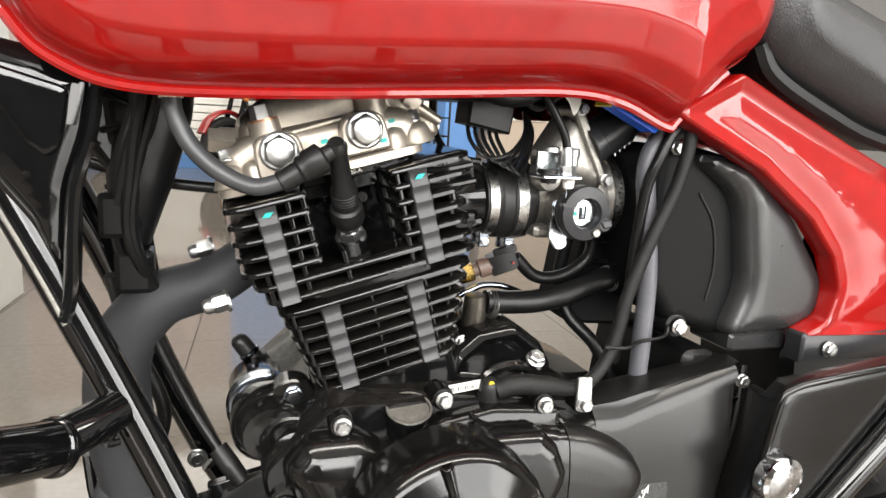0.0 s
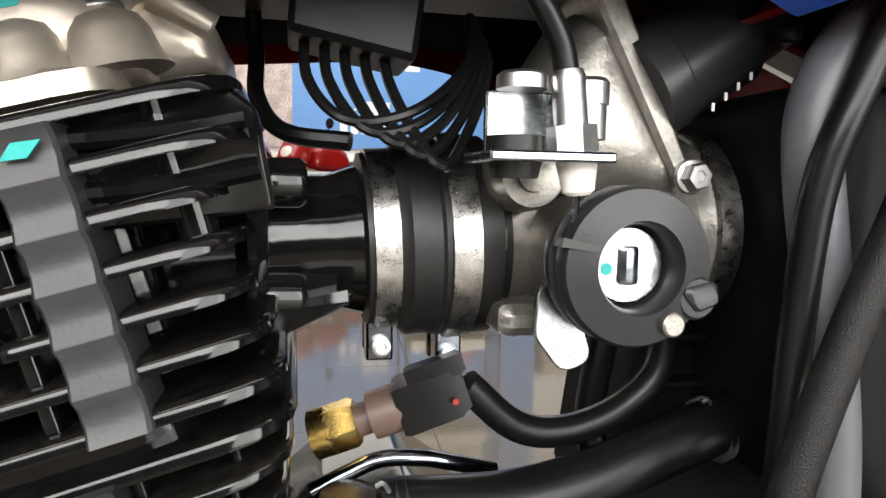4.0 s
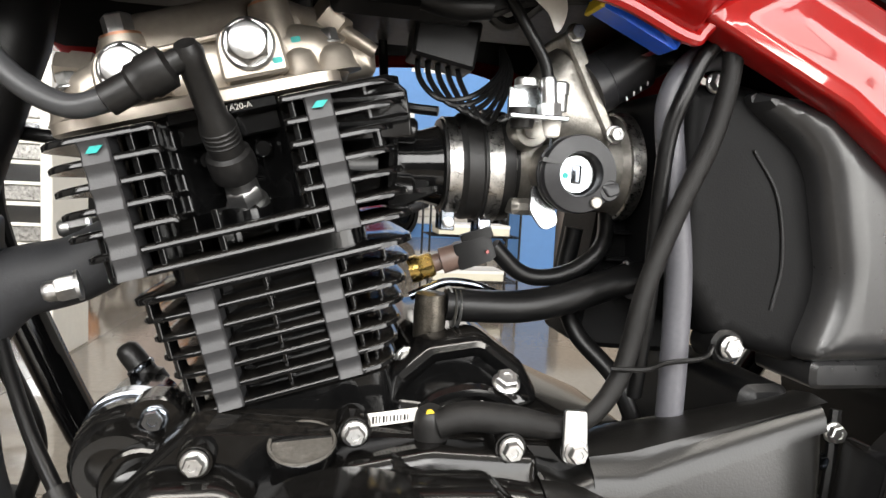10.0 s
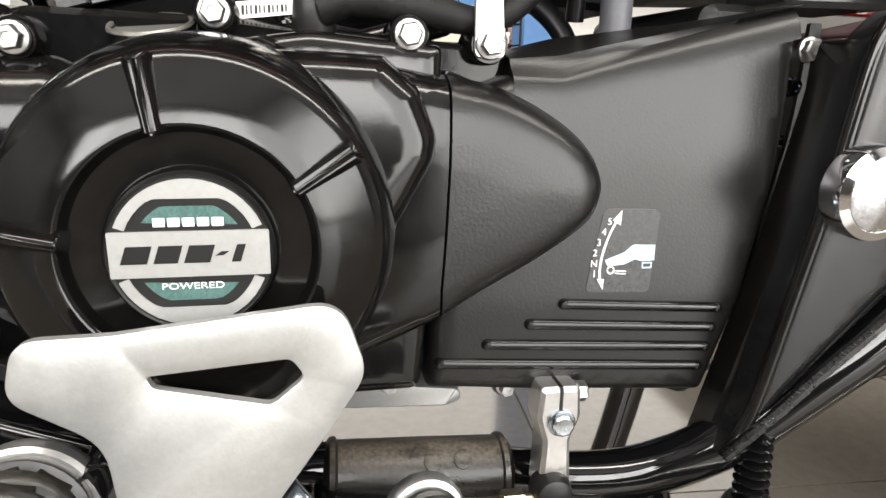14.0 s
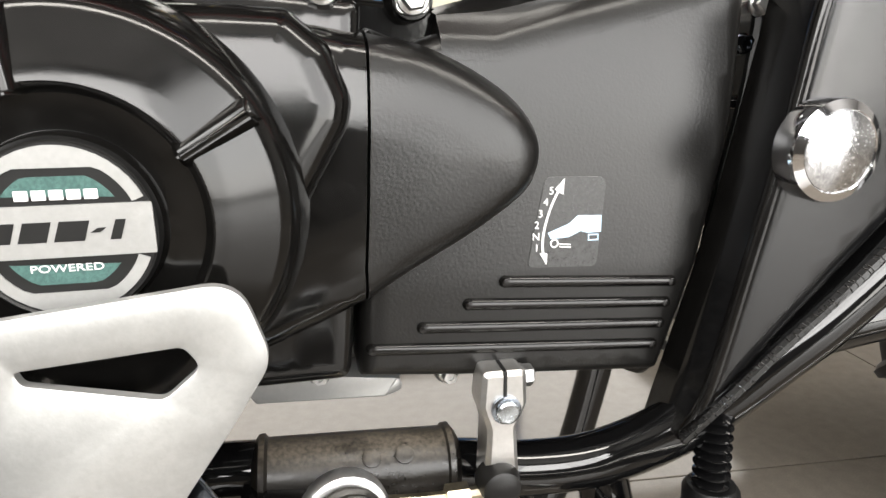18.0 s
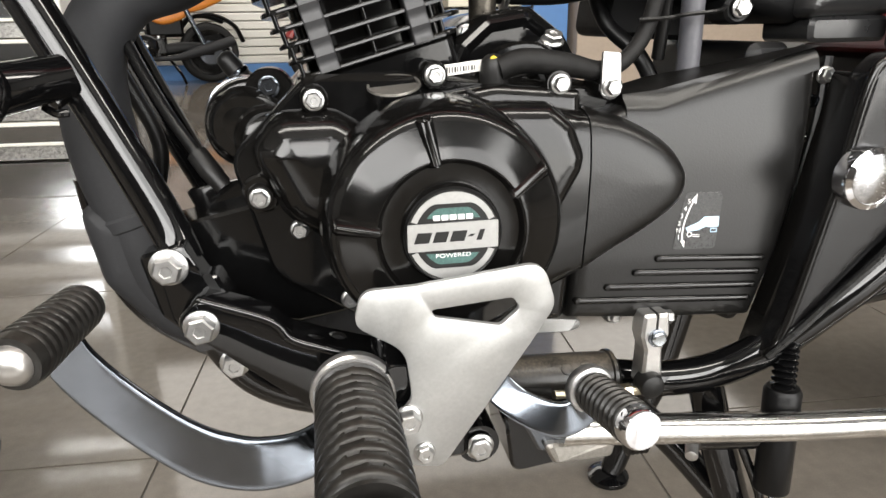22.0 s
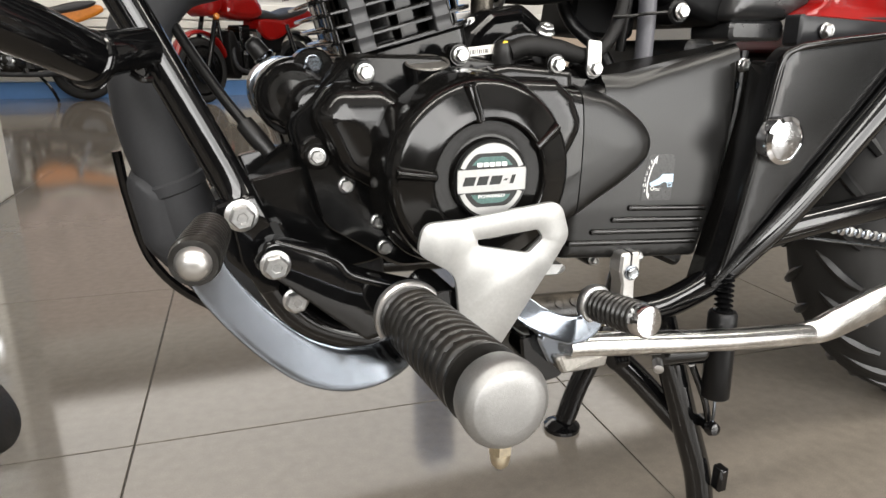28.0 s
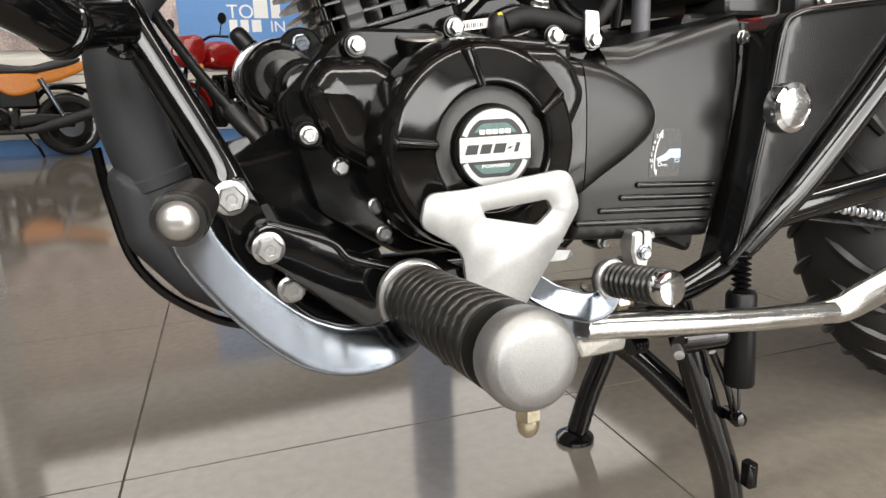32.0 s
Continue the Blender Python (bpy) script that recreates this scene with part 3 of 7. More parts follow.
def rocker_cover():
    out = fillet([(-0.077, 0.080, 0.004), (0.071, 0.080, 0.004), (0.073, 0.096, 0.006), (0.062, 0.109, 0.012), (0.046, 0.114, 0.008), (-0.054, 0.114, 0.008), (-0.070, 0.107, 0.012), (-0.077, 0.094, 0.006)], 5)
    cover = part("rocker_cover", shell(out, [(0, -0.05), (0, 0.038), (0.0015, 0.0425), (0.004, 0.0455), (0.010, 0.0480)], MS), SILVER, bike, "silver painted rocker cover")
    up = fillet([(-0.062, 0.098, 0.006), (0.062, 0.098, 0.006), (0.058, 0.124, 0.012), (0.034, 0.137, 0.01), (-0.034, 0.136, 0.01), (-0.056, 0.124, 0.012)], 5)
    part("crown", shell(up, [(0, -0.05), (0, 0.024), (0.002, 0.029), (0.006, 0.0325), (0.012, 0.034)], MS), SILVER, cover)
    part("flange", slab(rect(-0.082, 0.066, -0.058, 0.06, 0.014), 0.0775, 0.0845, 0.0015, MC), SILVER, cover)
    for u, v in ((-0.0365, 0.1010), (0.0235, 0.1022)):
        m = MS @ Matrix.Translation((u, v, 0.0))
        boss = fillet([(u - 0.017, v - 0.016, 0.003), (u + 0.017, v - 0.016, 0.003), (u + 0.016, v + 0.012, 0.015), (u - 0.016, v + 0.012, 0.015)], 6)
        part("cap_boss", slab(boss, 0.03, 0.061, 0.0015, MS), SILVER, cover)
        bm = lathe(bmesh.new(), [(0.0128, 0.061), (0.0132, 0.0618), (0.0132, 0.0630), (0.0118, 0.0642)], m, 32, True)
        lathe(bm, [(0.0112, 0.063), (0.0112, 0.0690), (0.0106, 0.0702), (0.0094, 0.0710)], m @ Matrix.Rotation(0.3, 4, "Z"), 6, False)
        lathe(bm, [(0.0097, 0.0700), (0.0094, 0.0711), (0.0086, 0.0717), (0.0040, 0.0719), (0, 0.0719)], m, 32, False)
        part("valve_cap", bm, ZINC, cover, "bright hexagonal valve inspection cap")
    for u, v0 in ((-0.040, 0.1215), (0.037, 0.1250)):
        m = MC @ Matrix.Translation((u, -0.036, v0))
        part("bolt_tower", lathe(bmesh.new(), [(0.0145, -0.040), (0.0125, -0.022), (0.0112, -0.004), (0.0112, 0.0)], m, 28), SILVER, cover)
        part("copper_washer", lathe(bmesh.new(), [(0.0105, 0.0), (0.0105, 0.0016)], m, 24), COPPER, cover)
        part("cap_bolt", lathe(bmesh.new(), [(0.0078, 0.0016), (0.0078, 0.011), (0.0065, 0.0122), (0, 0.0122)], m, 6), ZINC, cover)
    for u, y, v in ((-0.0700, -0.040, 0.1010), (0.0645, -0.040, 0.0990)):
        bolt(cl(u, y, v), cl(u, y, 1) - cl(u, y, 0), 0.0062, 0.0048, 0.008, parent=cover)
    part("rib_line", tube([cl(-0.026, -0.046, 0.110), cl(0.0, -0.047, 0.1115), cl(0.012, -0.046, 0.112)], 0.0018, seg=8), SILVER, cover)
    part("side_hexagon", turned([(0.011, -0.01), (0.011, 0.0), (0.0095, 0.002), (0.0095, 0.008), (0.008, 0.009)], cl(-0.071, -0.018, 0.114), cl(-1, 0, 0.3) - cl(0, 0, 0), 6), SILVER, cover)
    for u, y, r in ((-0.0700, -0.040, 0.0125), (-0.054, -0.046, 0.0105), (0.0465, -0.0465, 0.0100), (0.0645, -0.040, 0.0120)):
        m = MC @ Matrix.Translation((u, y, 0.084))
        part("shoulder", lathe(bmesh.new(), [(r + 0.002, -0.001), (r, 0.003), (r - 0.0012, 0.009), (r - 0.003, 0.0125), (r - 0.007, 0.0145), (0, 0.015)], m, 28), SILVER, cover)
    wing = fillet([(0.048, 0.122, 0.006), (0.062, 0.119, 0.005), (0.0905, 0.0955, 0.006), (0.0885, 0.0815, 0.005), (0.050, 0.0815, 0.004)], 5)
    part("rear_wing", shell(wing, [(0, -0.04), (0, 0.018), (0.0012, 0.0225), (0.004, 0.0255), (0.009, 0.0270)], MS), SILVER, cover)
    part("wing_ridge", tube([cl(0.054, -0.026, 0.121), cl(0.064, -0.0265, 0.1155), cl(0.077, -0.0265, 0.1045), cl(0.0895, -0.025, 0.0930)], [0.004, 0.0046, 0.0046, 0.0040], seg=14), SILVER, cover)
    # breather elbow on the rear of the cover
    part("breather_elbow", tube([cl(0.045, -0.026, 0.124), cl(0.058, -0.027, 0.113), cl(0.069, -0.027, 0.098)], [0.006, 0.0075, 0.008]), SILVER, cover)
    part("rear_hexagon", turned([(0.0115, -0.006), (0.0115, 0.004), (0.010, 0.006), (0, 0.006)], cl(0.070, -0.026, 0.1150), cl(0.8, -0.3, 0.6) - cl(0, 0, 0), 6), SILVER, cover)
    for u, v, hh in ((-0.006, 0.098, 0.0490), (0.0445, 0.1015, 0.0481), (0.0330, 0.0905, 0.0611)):
        part("paint_mark", slab(rect(u, u + 0.005, v, v + 0.003, 0.001), hh, hh + 0.0003, 0.0001, MS), TEAL, cover)


rocker_cover()


def spark_plug():
    base, top = V((-0.061, -0.034, 0.594)), V((-0.083, -0.088, 0.662))
    d = (top - base).normalized()
    m = frame_to(base, d)
    plug = part("spark_plug", lathe(bmesh.new(), [(0.0115, -0.006), (0.0118, 0.0005), (0.0112, 0.002), (0.0085, 0.0028), (0.0082, 0.012), (0.0074, 0.015), (0.0074, 0.026), (0, 0.026)], m), ZINC, bike, "zinc plated spark plug")
    part("hexagon", lathe(bmesh.new(), [(0.0102, 0.0035), (0.0102, 0.011), (0.0090, 0.0125)], m, 6), ZINC, plug)
    prof = [(0.0088, 0.019), (0.0115, 0.0202), (0.0124, 0.023), (0.0124, 0.030), (0.0116, 0.0345), (0.0094, 0.0360), (0.0091, 0.0520), (0.0072, 0.0575), (0.0066, 0.086), (0.0072, 0.092), (0.005, 0.096), (0, 0.096)]
    cap = part("spark_plug_cap", lathe(bmesh.new(), prof, m, 32), RUBBER, bike, "black rubber spark plug cap")
    for k in range(4):
        part("ridge", lathe(bmesh.new(), [(0.0090, 0.0410 + 0.0026 * k), (0.0096, 0.0417 + 0.0026 * k), (0.0096, 0.0423 + 0.0026 * k), (0.0090, 0.0430 + 0.0026 * k)], m, 24), RUBBER, cap)
    a, b = V((-0.084, -0.089, 0.662)), V((-0.117, -0.088, 0.640))
    dd = (b - a).normalized()
    part("elbow", turned([(0.0055, 0), (0.0058, 0.008), (0.0100, 0.010), (0.0104, 0.020), (0.0092, 0.022), (0.0092, 0.026), (0.0076, 0.028), (0.0076, 0.041), (0.005, 0.042)], a, dd, 24), RUBBER, cap)
    lead = [b, (-0.135, -0.085, 0.636), (-0.156, -0.080, 0.645), (-0.172, -0.076, 0.660), (-0.181, -0.073, 0.678), (-0.183, -0.072, 0.690)]
    part("ignition_lead", tube(lead, 0.0058), LEAD, bike, "grey ignition lead")
    part("lead_cap", tube([(-0.183, -0.072, 0.688), (-0.184, -0.071, 0.708), (-0.184, -0.07, 0.73)], [0.0075, 0.0085, 0.0085]), CREAM, bike, "cream nylon ignition lead cap")


spark_plug()


# ---- crankcase ----
TEAR = [(0.0, 0.470), (0.035, 0.4700), (0.066, 0.4675), (0.0912, 0.4630), (0.112, 0.4590), (0.130, 0.4515), (0.148, 0.4400), (0.158, 0.4290), (0.1622, 0.4180), (0.1600, 0.4065), (0.153, 0.3970), (0.132, 0.3830), (0.108, 0.3700), (0.0872, 0.3580), (0.065, 0.3480), (0.040, 0.3390), (0.0, 0.335)]


def lean(x, z):
    """The covers lean back towards the top."""
    return -0.08 * max(0.0, z - 0.362) - 1.3 * max(0.0, z - 0.42) ** 2


def tear_height(x, z):
    d = float(far_from([(x, z)], tear)[0][0])
    return float(np.interp(d, (0, 0.0012, 0.003, 0.005, 0.008, 0.014, 0.024, 0.036), (0.0, 0.0034, 0.0086, 0.0116, 0.0134, 0.0149, 0.0160, 0.0166))) + lean(x, z)


tear = rounded(TEAR, 4)


def crankcase():
    # main block behind the covers
    body_out = fillet([(-0.13, 0.44, 0.02), (-0.11, 0.36, 0.03), (-0.05, 0.322, 0.03), (0.10, 0.318, 0.02), (0.21, 0.33, 0.03), (0.225, 0.43, 0.03), (0.12, 0.475, 0.01), (0.0, 0.485, 0.01), (-0.08, 0.487, 0.02)])
    case = part("crankcase", shell(body_out, [(0.004, -0.12), (0, -0.11), (0, 0.088), (0.003, 0.092)]), BLACK, bike, "black painted crankcase")
    # neck under the barrel
    part("barrel_neck", slab(fillet([(-0.06, -0.062, 0.01), (0.055, -0.062, 0.01), (0.05, 0.05, 0.02), (-0.055, 0.05, 0.02)]), -0.115, -0.078, 0.002, MC), BLACK, case)
    # generator cover: outer flange, drum, recess
    flange = fillet([(-0.078, 0.40, 0.05), (-0.062, 0.345, 0.04), (-0.01, 0.323, 0.03), (0.080, 0.3235, 0.006), (0.0865, 0.40, 0.03), (0.0905, 0.475, 0.004), (0.035, 0.480, 0.03), (-0.005, 0.474, 0.03), (-0.03, 0.464, 0.04), (-0.062, 0.452, 0.04)], 7)
    gen = part("generator_cover", shell(flange, [(0, 0.088), (0, 0.1165), (0.0008, 0.1190), (0.002, 0.1205), (0.006, 0.1215)], bulge=lean), COVERB, bike, "black satin generator cover")
    m = Mside @ Matrix.Translation((-0.0055, 0.4040, 0))
    prof = [(0.0735, 0.118), (0.0725, 0.134), (0.0710, 0.1440), (0.0690, 0.1510), (0.0665, 0.1552), (0.0640, 0.1575), (0.0620, 0.1584), (0.0560, 0.1610), (0.0500, 0.1637), (0.0445, 0.1661), (0.0430, 0.1664), (0.0418, 0.1657), (0.0410, 0.1638), (0.0404, 0.1622), (0.0396, 0.1612), (0.0310, 0.1605), (0.0290, 0.1607), (0.0285, 0.1645), (0.0275, 0.1655), (0, 0.1655)]
    part("drum", lathe(bmesh.new(), prof, m, 72, False), COVERB, gen)
    for ang in (102, 31, 174):
        mm = m @ Matrix.Rotation(radians(ang), 4, "Z")
        bm = bmesh.new()
        vs = [bm.verts.new(mm @ V(p)) for p in ((0.0390, -0.0050, 0.156), (0.0390, 0.0050, 0.156), (0.0670, 0.0070, 0.148), (0.0670, -0.0070, 0.148), (0.0395, -0.0048, 0.1650), (0.0395, 0.0048, 0.1650), (0.0662, 0.0066, 0.1545), (0.0662, -0.0066, 0.1545), (0.0402, -0.0010, 0.1705), (0.0402, 0.0010, 0.1705), (0.0648, 0.0014, 0.1618), (0.0648, -0.0014, 0.1618))]
        for f in ((0, 1, 5, 4), (1, 2, 6, 5), (2, 3, 7, 6), (3, 0, 4, 7), (4, 5, 9, 8), (5, 6, 10, 9), (6, 7, 11, 10), (7, 4, 8, 11), (8, 9, 10, 11), (0, 3, 2, 1)):
            bm.faces.new([vs[k] for k in f])
        bmesh.ops.recalc_face_normals(bm, faces=bm.faces[:])
        bmesh.ops.bevel(bm, geom=bm.edges[:], offset=0.0012, segments=3, affect="EDGES")
        part("spoke_rib", bm, COVERB, gen)
    # raised shield between the drum and the seam
    sh = fillet([(0.0, 0.4715, 0.002), (0.040, 0.4710, 0.01), (0.0630, 0.4700, 0.006), (0.0765, 0.4580, 0.01), (0.0838, 0.4390, 0.012), (0.0820, 0.4300, 0.012), (0.0670, 0.404, 0.02), (0.0520, 0.372, 0.02), (0.040, 0.350, 0.01), (0.0, 0.350, 0.002)], 6)
    part("shield", shell(sh, [(0, 0.115), (0, 0.1385), (0.0012, 0.1415), (0.0032, 0.1445), (0.0064, 0.1465), (0.012, 0.1475)], bulge=lean), COVERB, gen)
    m = m @ Matrix.Translation((0, 0, 0.0072)) @ Matrix.Diagonal((0.89, 0.89, 1, 1))
    badge = part("badge", lathe(bmesh.new(), [(0.0312, 0.150), (0.0312, 0.1585), (0.0300, 0.1602), (0.0292, 0.1596), (0, 0.1596)], m, 64), INK, bike, "round emblem with a silver band and ring")
    for s in (1, -1):
        arc0, arc1 = (22, 158) if s > 0 else (202, 338)
        outer = [V((0.0284 * math.cos(radians(a)), 0.0284 * math.sin(radians(a)))) for a in range(arc0, arc1 + 1, 8)]
        hi = 0.0212 * s
        inner = [V((0.0245 * math.cos(radians(a)), max(-0.021, min(0.021, 0.0245 * math.sin(radians(a)))))) for a in range(arc1, arc0 - 1, -8)]
        part("silver_arc", slab(outer + inner, 0.1594, 0.1602, 0.0001, m), WALU, badge)
        g = [V((0.0205 * math.cos(radians(a)), max(-0.0182, min(0.0182, 0.0205 * math.sin(radians(a)))))) for a in range(arc0 + 10, arc1 - 9, 8)]
        part("green_field", slab(g, 0.1592, 0.1599, 0.0001, m), GREENB, badge)
    band = [(-0.0288, -0.0088, 0.0005), (0.0288, -0.0088, 0.0005), (0.0288, 0.0088, 0.0005), (-0.0288, 0.0088, 0.0005)]
    part("silver_band", slab(fillet(band, 2), 0.1594, 0.1606, 0.0001, m), WALU, badge)
    # plain slanted marks in place of the maker's lettering
    for a0, wdt, hgt in ((-0.0238, 0.0104, 0.0034), (-0.0122, 0.0096, 0.0034), (-0.0014, 0.0104, 0.0034), (0.0100, 0.0040, 0.0008), (0.0158, 0.0044, 0.0034)):
        part("mark", slab([V((a0 - 0.0012, -hgt)), V((a0 + wdt - 0.0022, -hgt)), V((a0 + wdt, hgt)), V((a0 + 0.0012, hgt))], 0.1605, 0.1608, 0.00005, m), INK, badge)
    for k in range(5):
        part("mark", slab(rect(-0.0125 + 0.0052 * k, -0.0083 + 0.0052 * k, 0.0105, 0.0138, 0.0003), 0.1598, 0.1601, 0.00005, m), WPRINT, badge)
    cu = bpy.data.curves.new("badge_word", "FONT")
    cu.body, cu.size, cu.extrude, cu.align_x = "POWERED", 0.0036, 0.0001, "CENTER"
    tx = new("badge_word", cu)
    cu.materials.append(WPRINT)
    tx.matrix_world = m @ Matrix.Translation((0.0, -0.0138, 0.1600)) @ Matrix.Diagonal((1.35, 1, 1, 1))
    tx.parent = badge
    # bump over the front of the generator
    bump = fillet([(-0.118, 0.445, 0.02), (-0.098, 0.400, 0.03), (-0.052, 0.372, 0.02), (-0.040, 0.40, 0.02), (-0.042, 0.455, 0.02), (-0.064, 0.468, 0.02), (-0.10, 0.468, 0.02)], 7)
    part("starter_gear_cover", shell(bump, [(0, 0.07), (0, 0.094), (0.0012, 0.0990), (0.0035, 0.1040), (0.007, 0.1085), (0.012, 0.1123), (0.018, 0.1150), (0.024, 0.1168), (0.030, 0.1177)]), COVERB, gen)
    for p in ((-0.076, -0.100, 0.474), (-0.002, -0.098, 0.486), (0.076, -0.106, 0.479), (0.111, -0.105, 0.476), (-0.113, -0.099, 0.416), (0.067, -0.106, 0.3215), (0.126, -0.100, 0.3125)):
        x, y, z = p
        k = 1.0 if z > 0.33 else 0.72
        part("bolt_boss", turned([(0.0088 * k, 0), (0.0088 * k, -y - 0.082), (0.0080 * k, -y - 0.080)], (x, -0.08, z), (0, -1, 0), 20), COVERB, gen)
        bolt((x, y - 0.001, z), r=0.0066 * k, hexr=0.0046 * k, parent=gen)
    return case, gen


case, gen = crankcase()


def chain_cover():
    out = fillet([(0.0835, 0.3215, 0.002), (0.133, 0.3165, 0.02), (0.2250, 0.3095, 0.006), (0.2400, 0.358, 0.04), (0.2525, 0.412, 0.04), (0.2625, 0.4925, 0.006), (0.20, 0.4775, 0.03), (0.145, 0.4630, 0.03), (0.122, 0.4635, 0.006), (0.110, 0.459, 0.010), (0.0915, 0.466, 0.002), (0.0875, 0.40, 0.03)], 5)
    cover = part("sprocket_cover", shell(out, [(0, 0.07), (0, 0.1105), (0.0008, 0.1140), (0.0024, 0.1170), (0.006, 0.1190)], bulge=lean), PANELB, bike, "black textured sprocket cover")
    # sloping shoulder along the top edge
    front = [(0.1215, 0.4630), (0.145, 0.4622), (0.172, 0.4700), (0.20, 0.4770), (0.230, 0.4845), (0.2615, 0.4925)]
    back = [(0.1215, 0.474), (0.145, 0.4800), (0.174, 0.4840), (0.203, 0.488), (0.234, 0.4930), (0.266, 0.4985)]
    bm = bmesh.new()
    rows = []
    for (x0, z0), (x1, z1) in zip(front, back):
        dz = z1 - z0
        rows.append([bm.verts.new(p) for p in ((x0, -0.070, z0 - 0.010), (x0, -0.1193 - lean(x0, z0 - 0.010), z0 - 0.0100), (x0, -0.1190 - lean(x0, z0 - 0.003), z0 - 0.0030), (x0, -0.1172 - lean(x0, z0), z0 + 0.0008), (x0, -0.1130 - lean(x0, z0), z0 + 0.0040), (x0 * 0.5 + x1 * 0.5, -0.100, z0 + 0.4 * dz + 0.003), (x1, -0.084, z1), (x1, -0.070, z1 - 0.003))])
    for p, q in zip(rows, rows[1:]):
        for j in range(8):
            bm.faces.new((p[j], p[(j + 1) % 8], q[(j + 1) % 8], q[j]))
    bm.faces.new(rows[0])
    bm.faces.new(rows[-1])
    part("top_shoulder", bm, PANELB, cover)
    seam = [(0.0872, 0.3580), (0.0868, 0.375), (0.0884, 0.40), (0.0900, 0.43), (0.0912, 0.4630)]
    arc = [tuple(p) for p in tear if p.x > 0.0915 and p.y > 0.3595]
    own = [V((x + 0.0006, z)) for x, z in seam] + [V(p) for p in arc]
    part("bulge", shell(own, [(0, 0.108), (0, 0.1185), (0.0070, 0.1185)], bulge=tear_height), PANELB, cover)
    arc = sorted([p for p in tear if 0.012 < p.x < 0.0868 and p.y > 0.42], key=lambda p: p.x)
    low = sorted([p for p in tear if 0.012 < p.x < 0.0850 and p.y < 0.40], key=lambda p: -p.x)
    own = [V(p) for p in arc] + [V((x - 0.0006, z)) for x, z in seam[::-1]] + [V(p) for p in low]
    part("tail", shell(own, [(0, 0.108), (0, 0.1185), (0.0070, 0.1185)], bulge=tear_height), COVERB, gen)
    for x0, x1, z0, z1 in ((0.147, 0.226, 0.3615, 0.3560), (0.131, 0.224, 0.3525, 0.3460), (0.111, 0.222, 0.3435, 0.3360), (0.0895, 0.219, 0.3355, 0.3260)):
        part("rib", tube([(x0, -0.1188, z0), ((x0 + x1) / 2, -0.1188, (z0 + z1) / 2), (x1, -0.1186, z1)], 0.0027, n=2, seg=10), COVERB, cover)
        for ex, ez in ((x0, z0), (x1, z1)):
            part("rib_end", turned([(0.0027, -0.002), (0.0027, 0.0010), (0.0018, 0.0024), (0, 0.0027)], (ex, -0.1188, ez), (0, -1, 0), 12), COVERB, cover)
    part("sump_strip", slab(fillet([(0.028, 0.316, 0.001), (0.106, 0.306, 0.003), (0.106, 0.300, 0.003), (0.098, 0.2975, 0.002), (0.038, 0.3005, 0.001)], 2), 0.03, 0.09, 0.001), WALU, bike, "bare aluminium strip under the sump")
    mt = Mside @ Matrix(((1, 0, 0, 0), (0, 1, 0, 0), (0, -0.08, 1, 0.08 * 0.362), (0, 0, 0, 1)))
    decal = fillet([(0.1570, 0.3668, 0.003), (0.1890, 0.3655, 0.003), (0.1930, 0.4045, 0.004), (0.1650, 0.4055, 0.004)], 4)
    d = part("gear_decal", slab(decal, 0.1186, 0.1194, 0.0001, mt), DECAL, bike, "speckled gear change decal")
    mid = spline([(0.1722, 0.4020, 0), (0.1678, 0.3933, 0), (0.1647, 0.3838, 0), (0.1638, 0.3755, 0), (0.1652, 0.3690, 0)], 5)
    left, right = [V((p.x - 0.0005, p.y)) for p in mid], [V((p.x + 0.0005, p.y)) for p in mid]
    part("arrow_shaft", slab(left + right[::-1], 0.1193, 0.1197, 0.00005, mt), WPRINT, d)
    for tri in (((0.1626, 0.3728), (0.1660, 0.3726), (0.1656, 0.3676)), ((0.1692, 0.4000), (0.1730, 0.3976), (0.1735, 0.4045))):
        part("arrow_head", slab([V(p) for p in tri], 0.1193, 0.1197, 0.00005, mt), WPRINT, d)
    foot = [V(p) for p in ((0.1662, 0.3815), (0.1758, 0.3850), (0.1798, 0.3884), (0.1908, 0.3880), (0.1907, 0.3808), (0.1845, 0.3806), (0.1812, 0.3816), (0.1755, 0.3792), (0.1676, 0.3788))]
    part("foot_symbol", slab(foot, 0.1193, 0.1197, 0.00005, mt), PALE, d)
    for heel in (((0.1848, 0.3800), (0.1896, 0.3799), (0.1896, 0.3794), (0.1848, 0.3795)), ((0.1848, 0.3795), (0.1852, 0.3795), (0.1852, 0.3776), (0.1848, 0.3776)), ((0.1892, 0.3795), (0.1896, 0.3795), (0.1896, 0.3776), (0.1892, 0.3776)), ((0.1848, 0.3776), (0.1896, 0.3776), (0.1896, 0.3771), (0.1848, 0.3771))):
        part("heel_outline", slab([V(p) for p in heel], 0.1193, 0.1197, 0.00003, mt), PALE, d)
    ring = lathe(bmesh.new(), [(0.0014, 0.1192), (0.0014, 0.1197), (0.0019, 0.1197), (0.0019, 0.1192)], mt @ Matrix.Translation((0.1692, 0.3768, 0)), 16, False)
    part("lever_circle", ring, WPRINT, d)
    for dz in (0.0, -0.0012):
        part("lever_line", slab([V((0.1716, 0.3762 + dz)), V((0.1768, 0.3757 + dz)), V((0.1768, 0.3761 + dz)), V((0.1716, 0.3766 + dz))], 0.1193, 0.1197, 0.00003, mt), WPRINT, d)
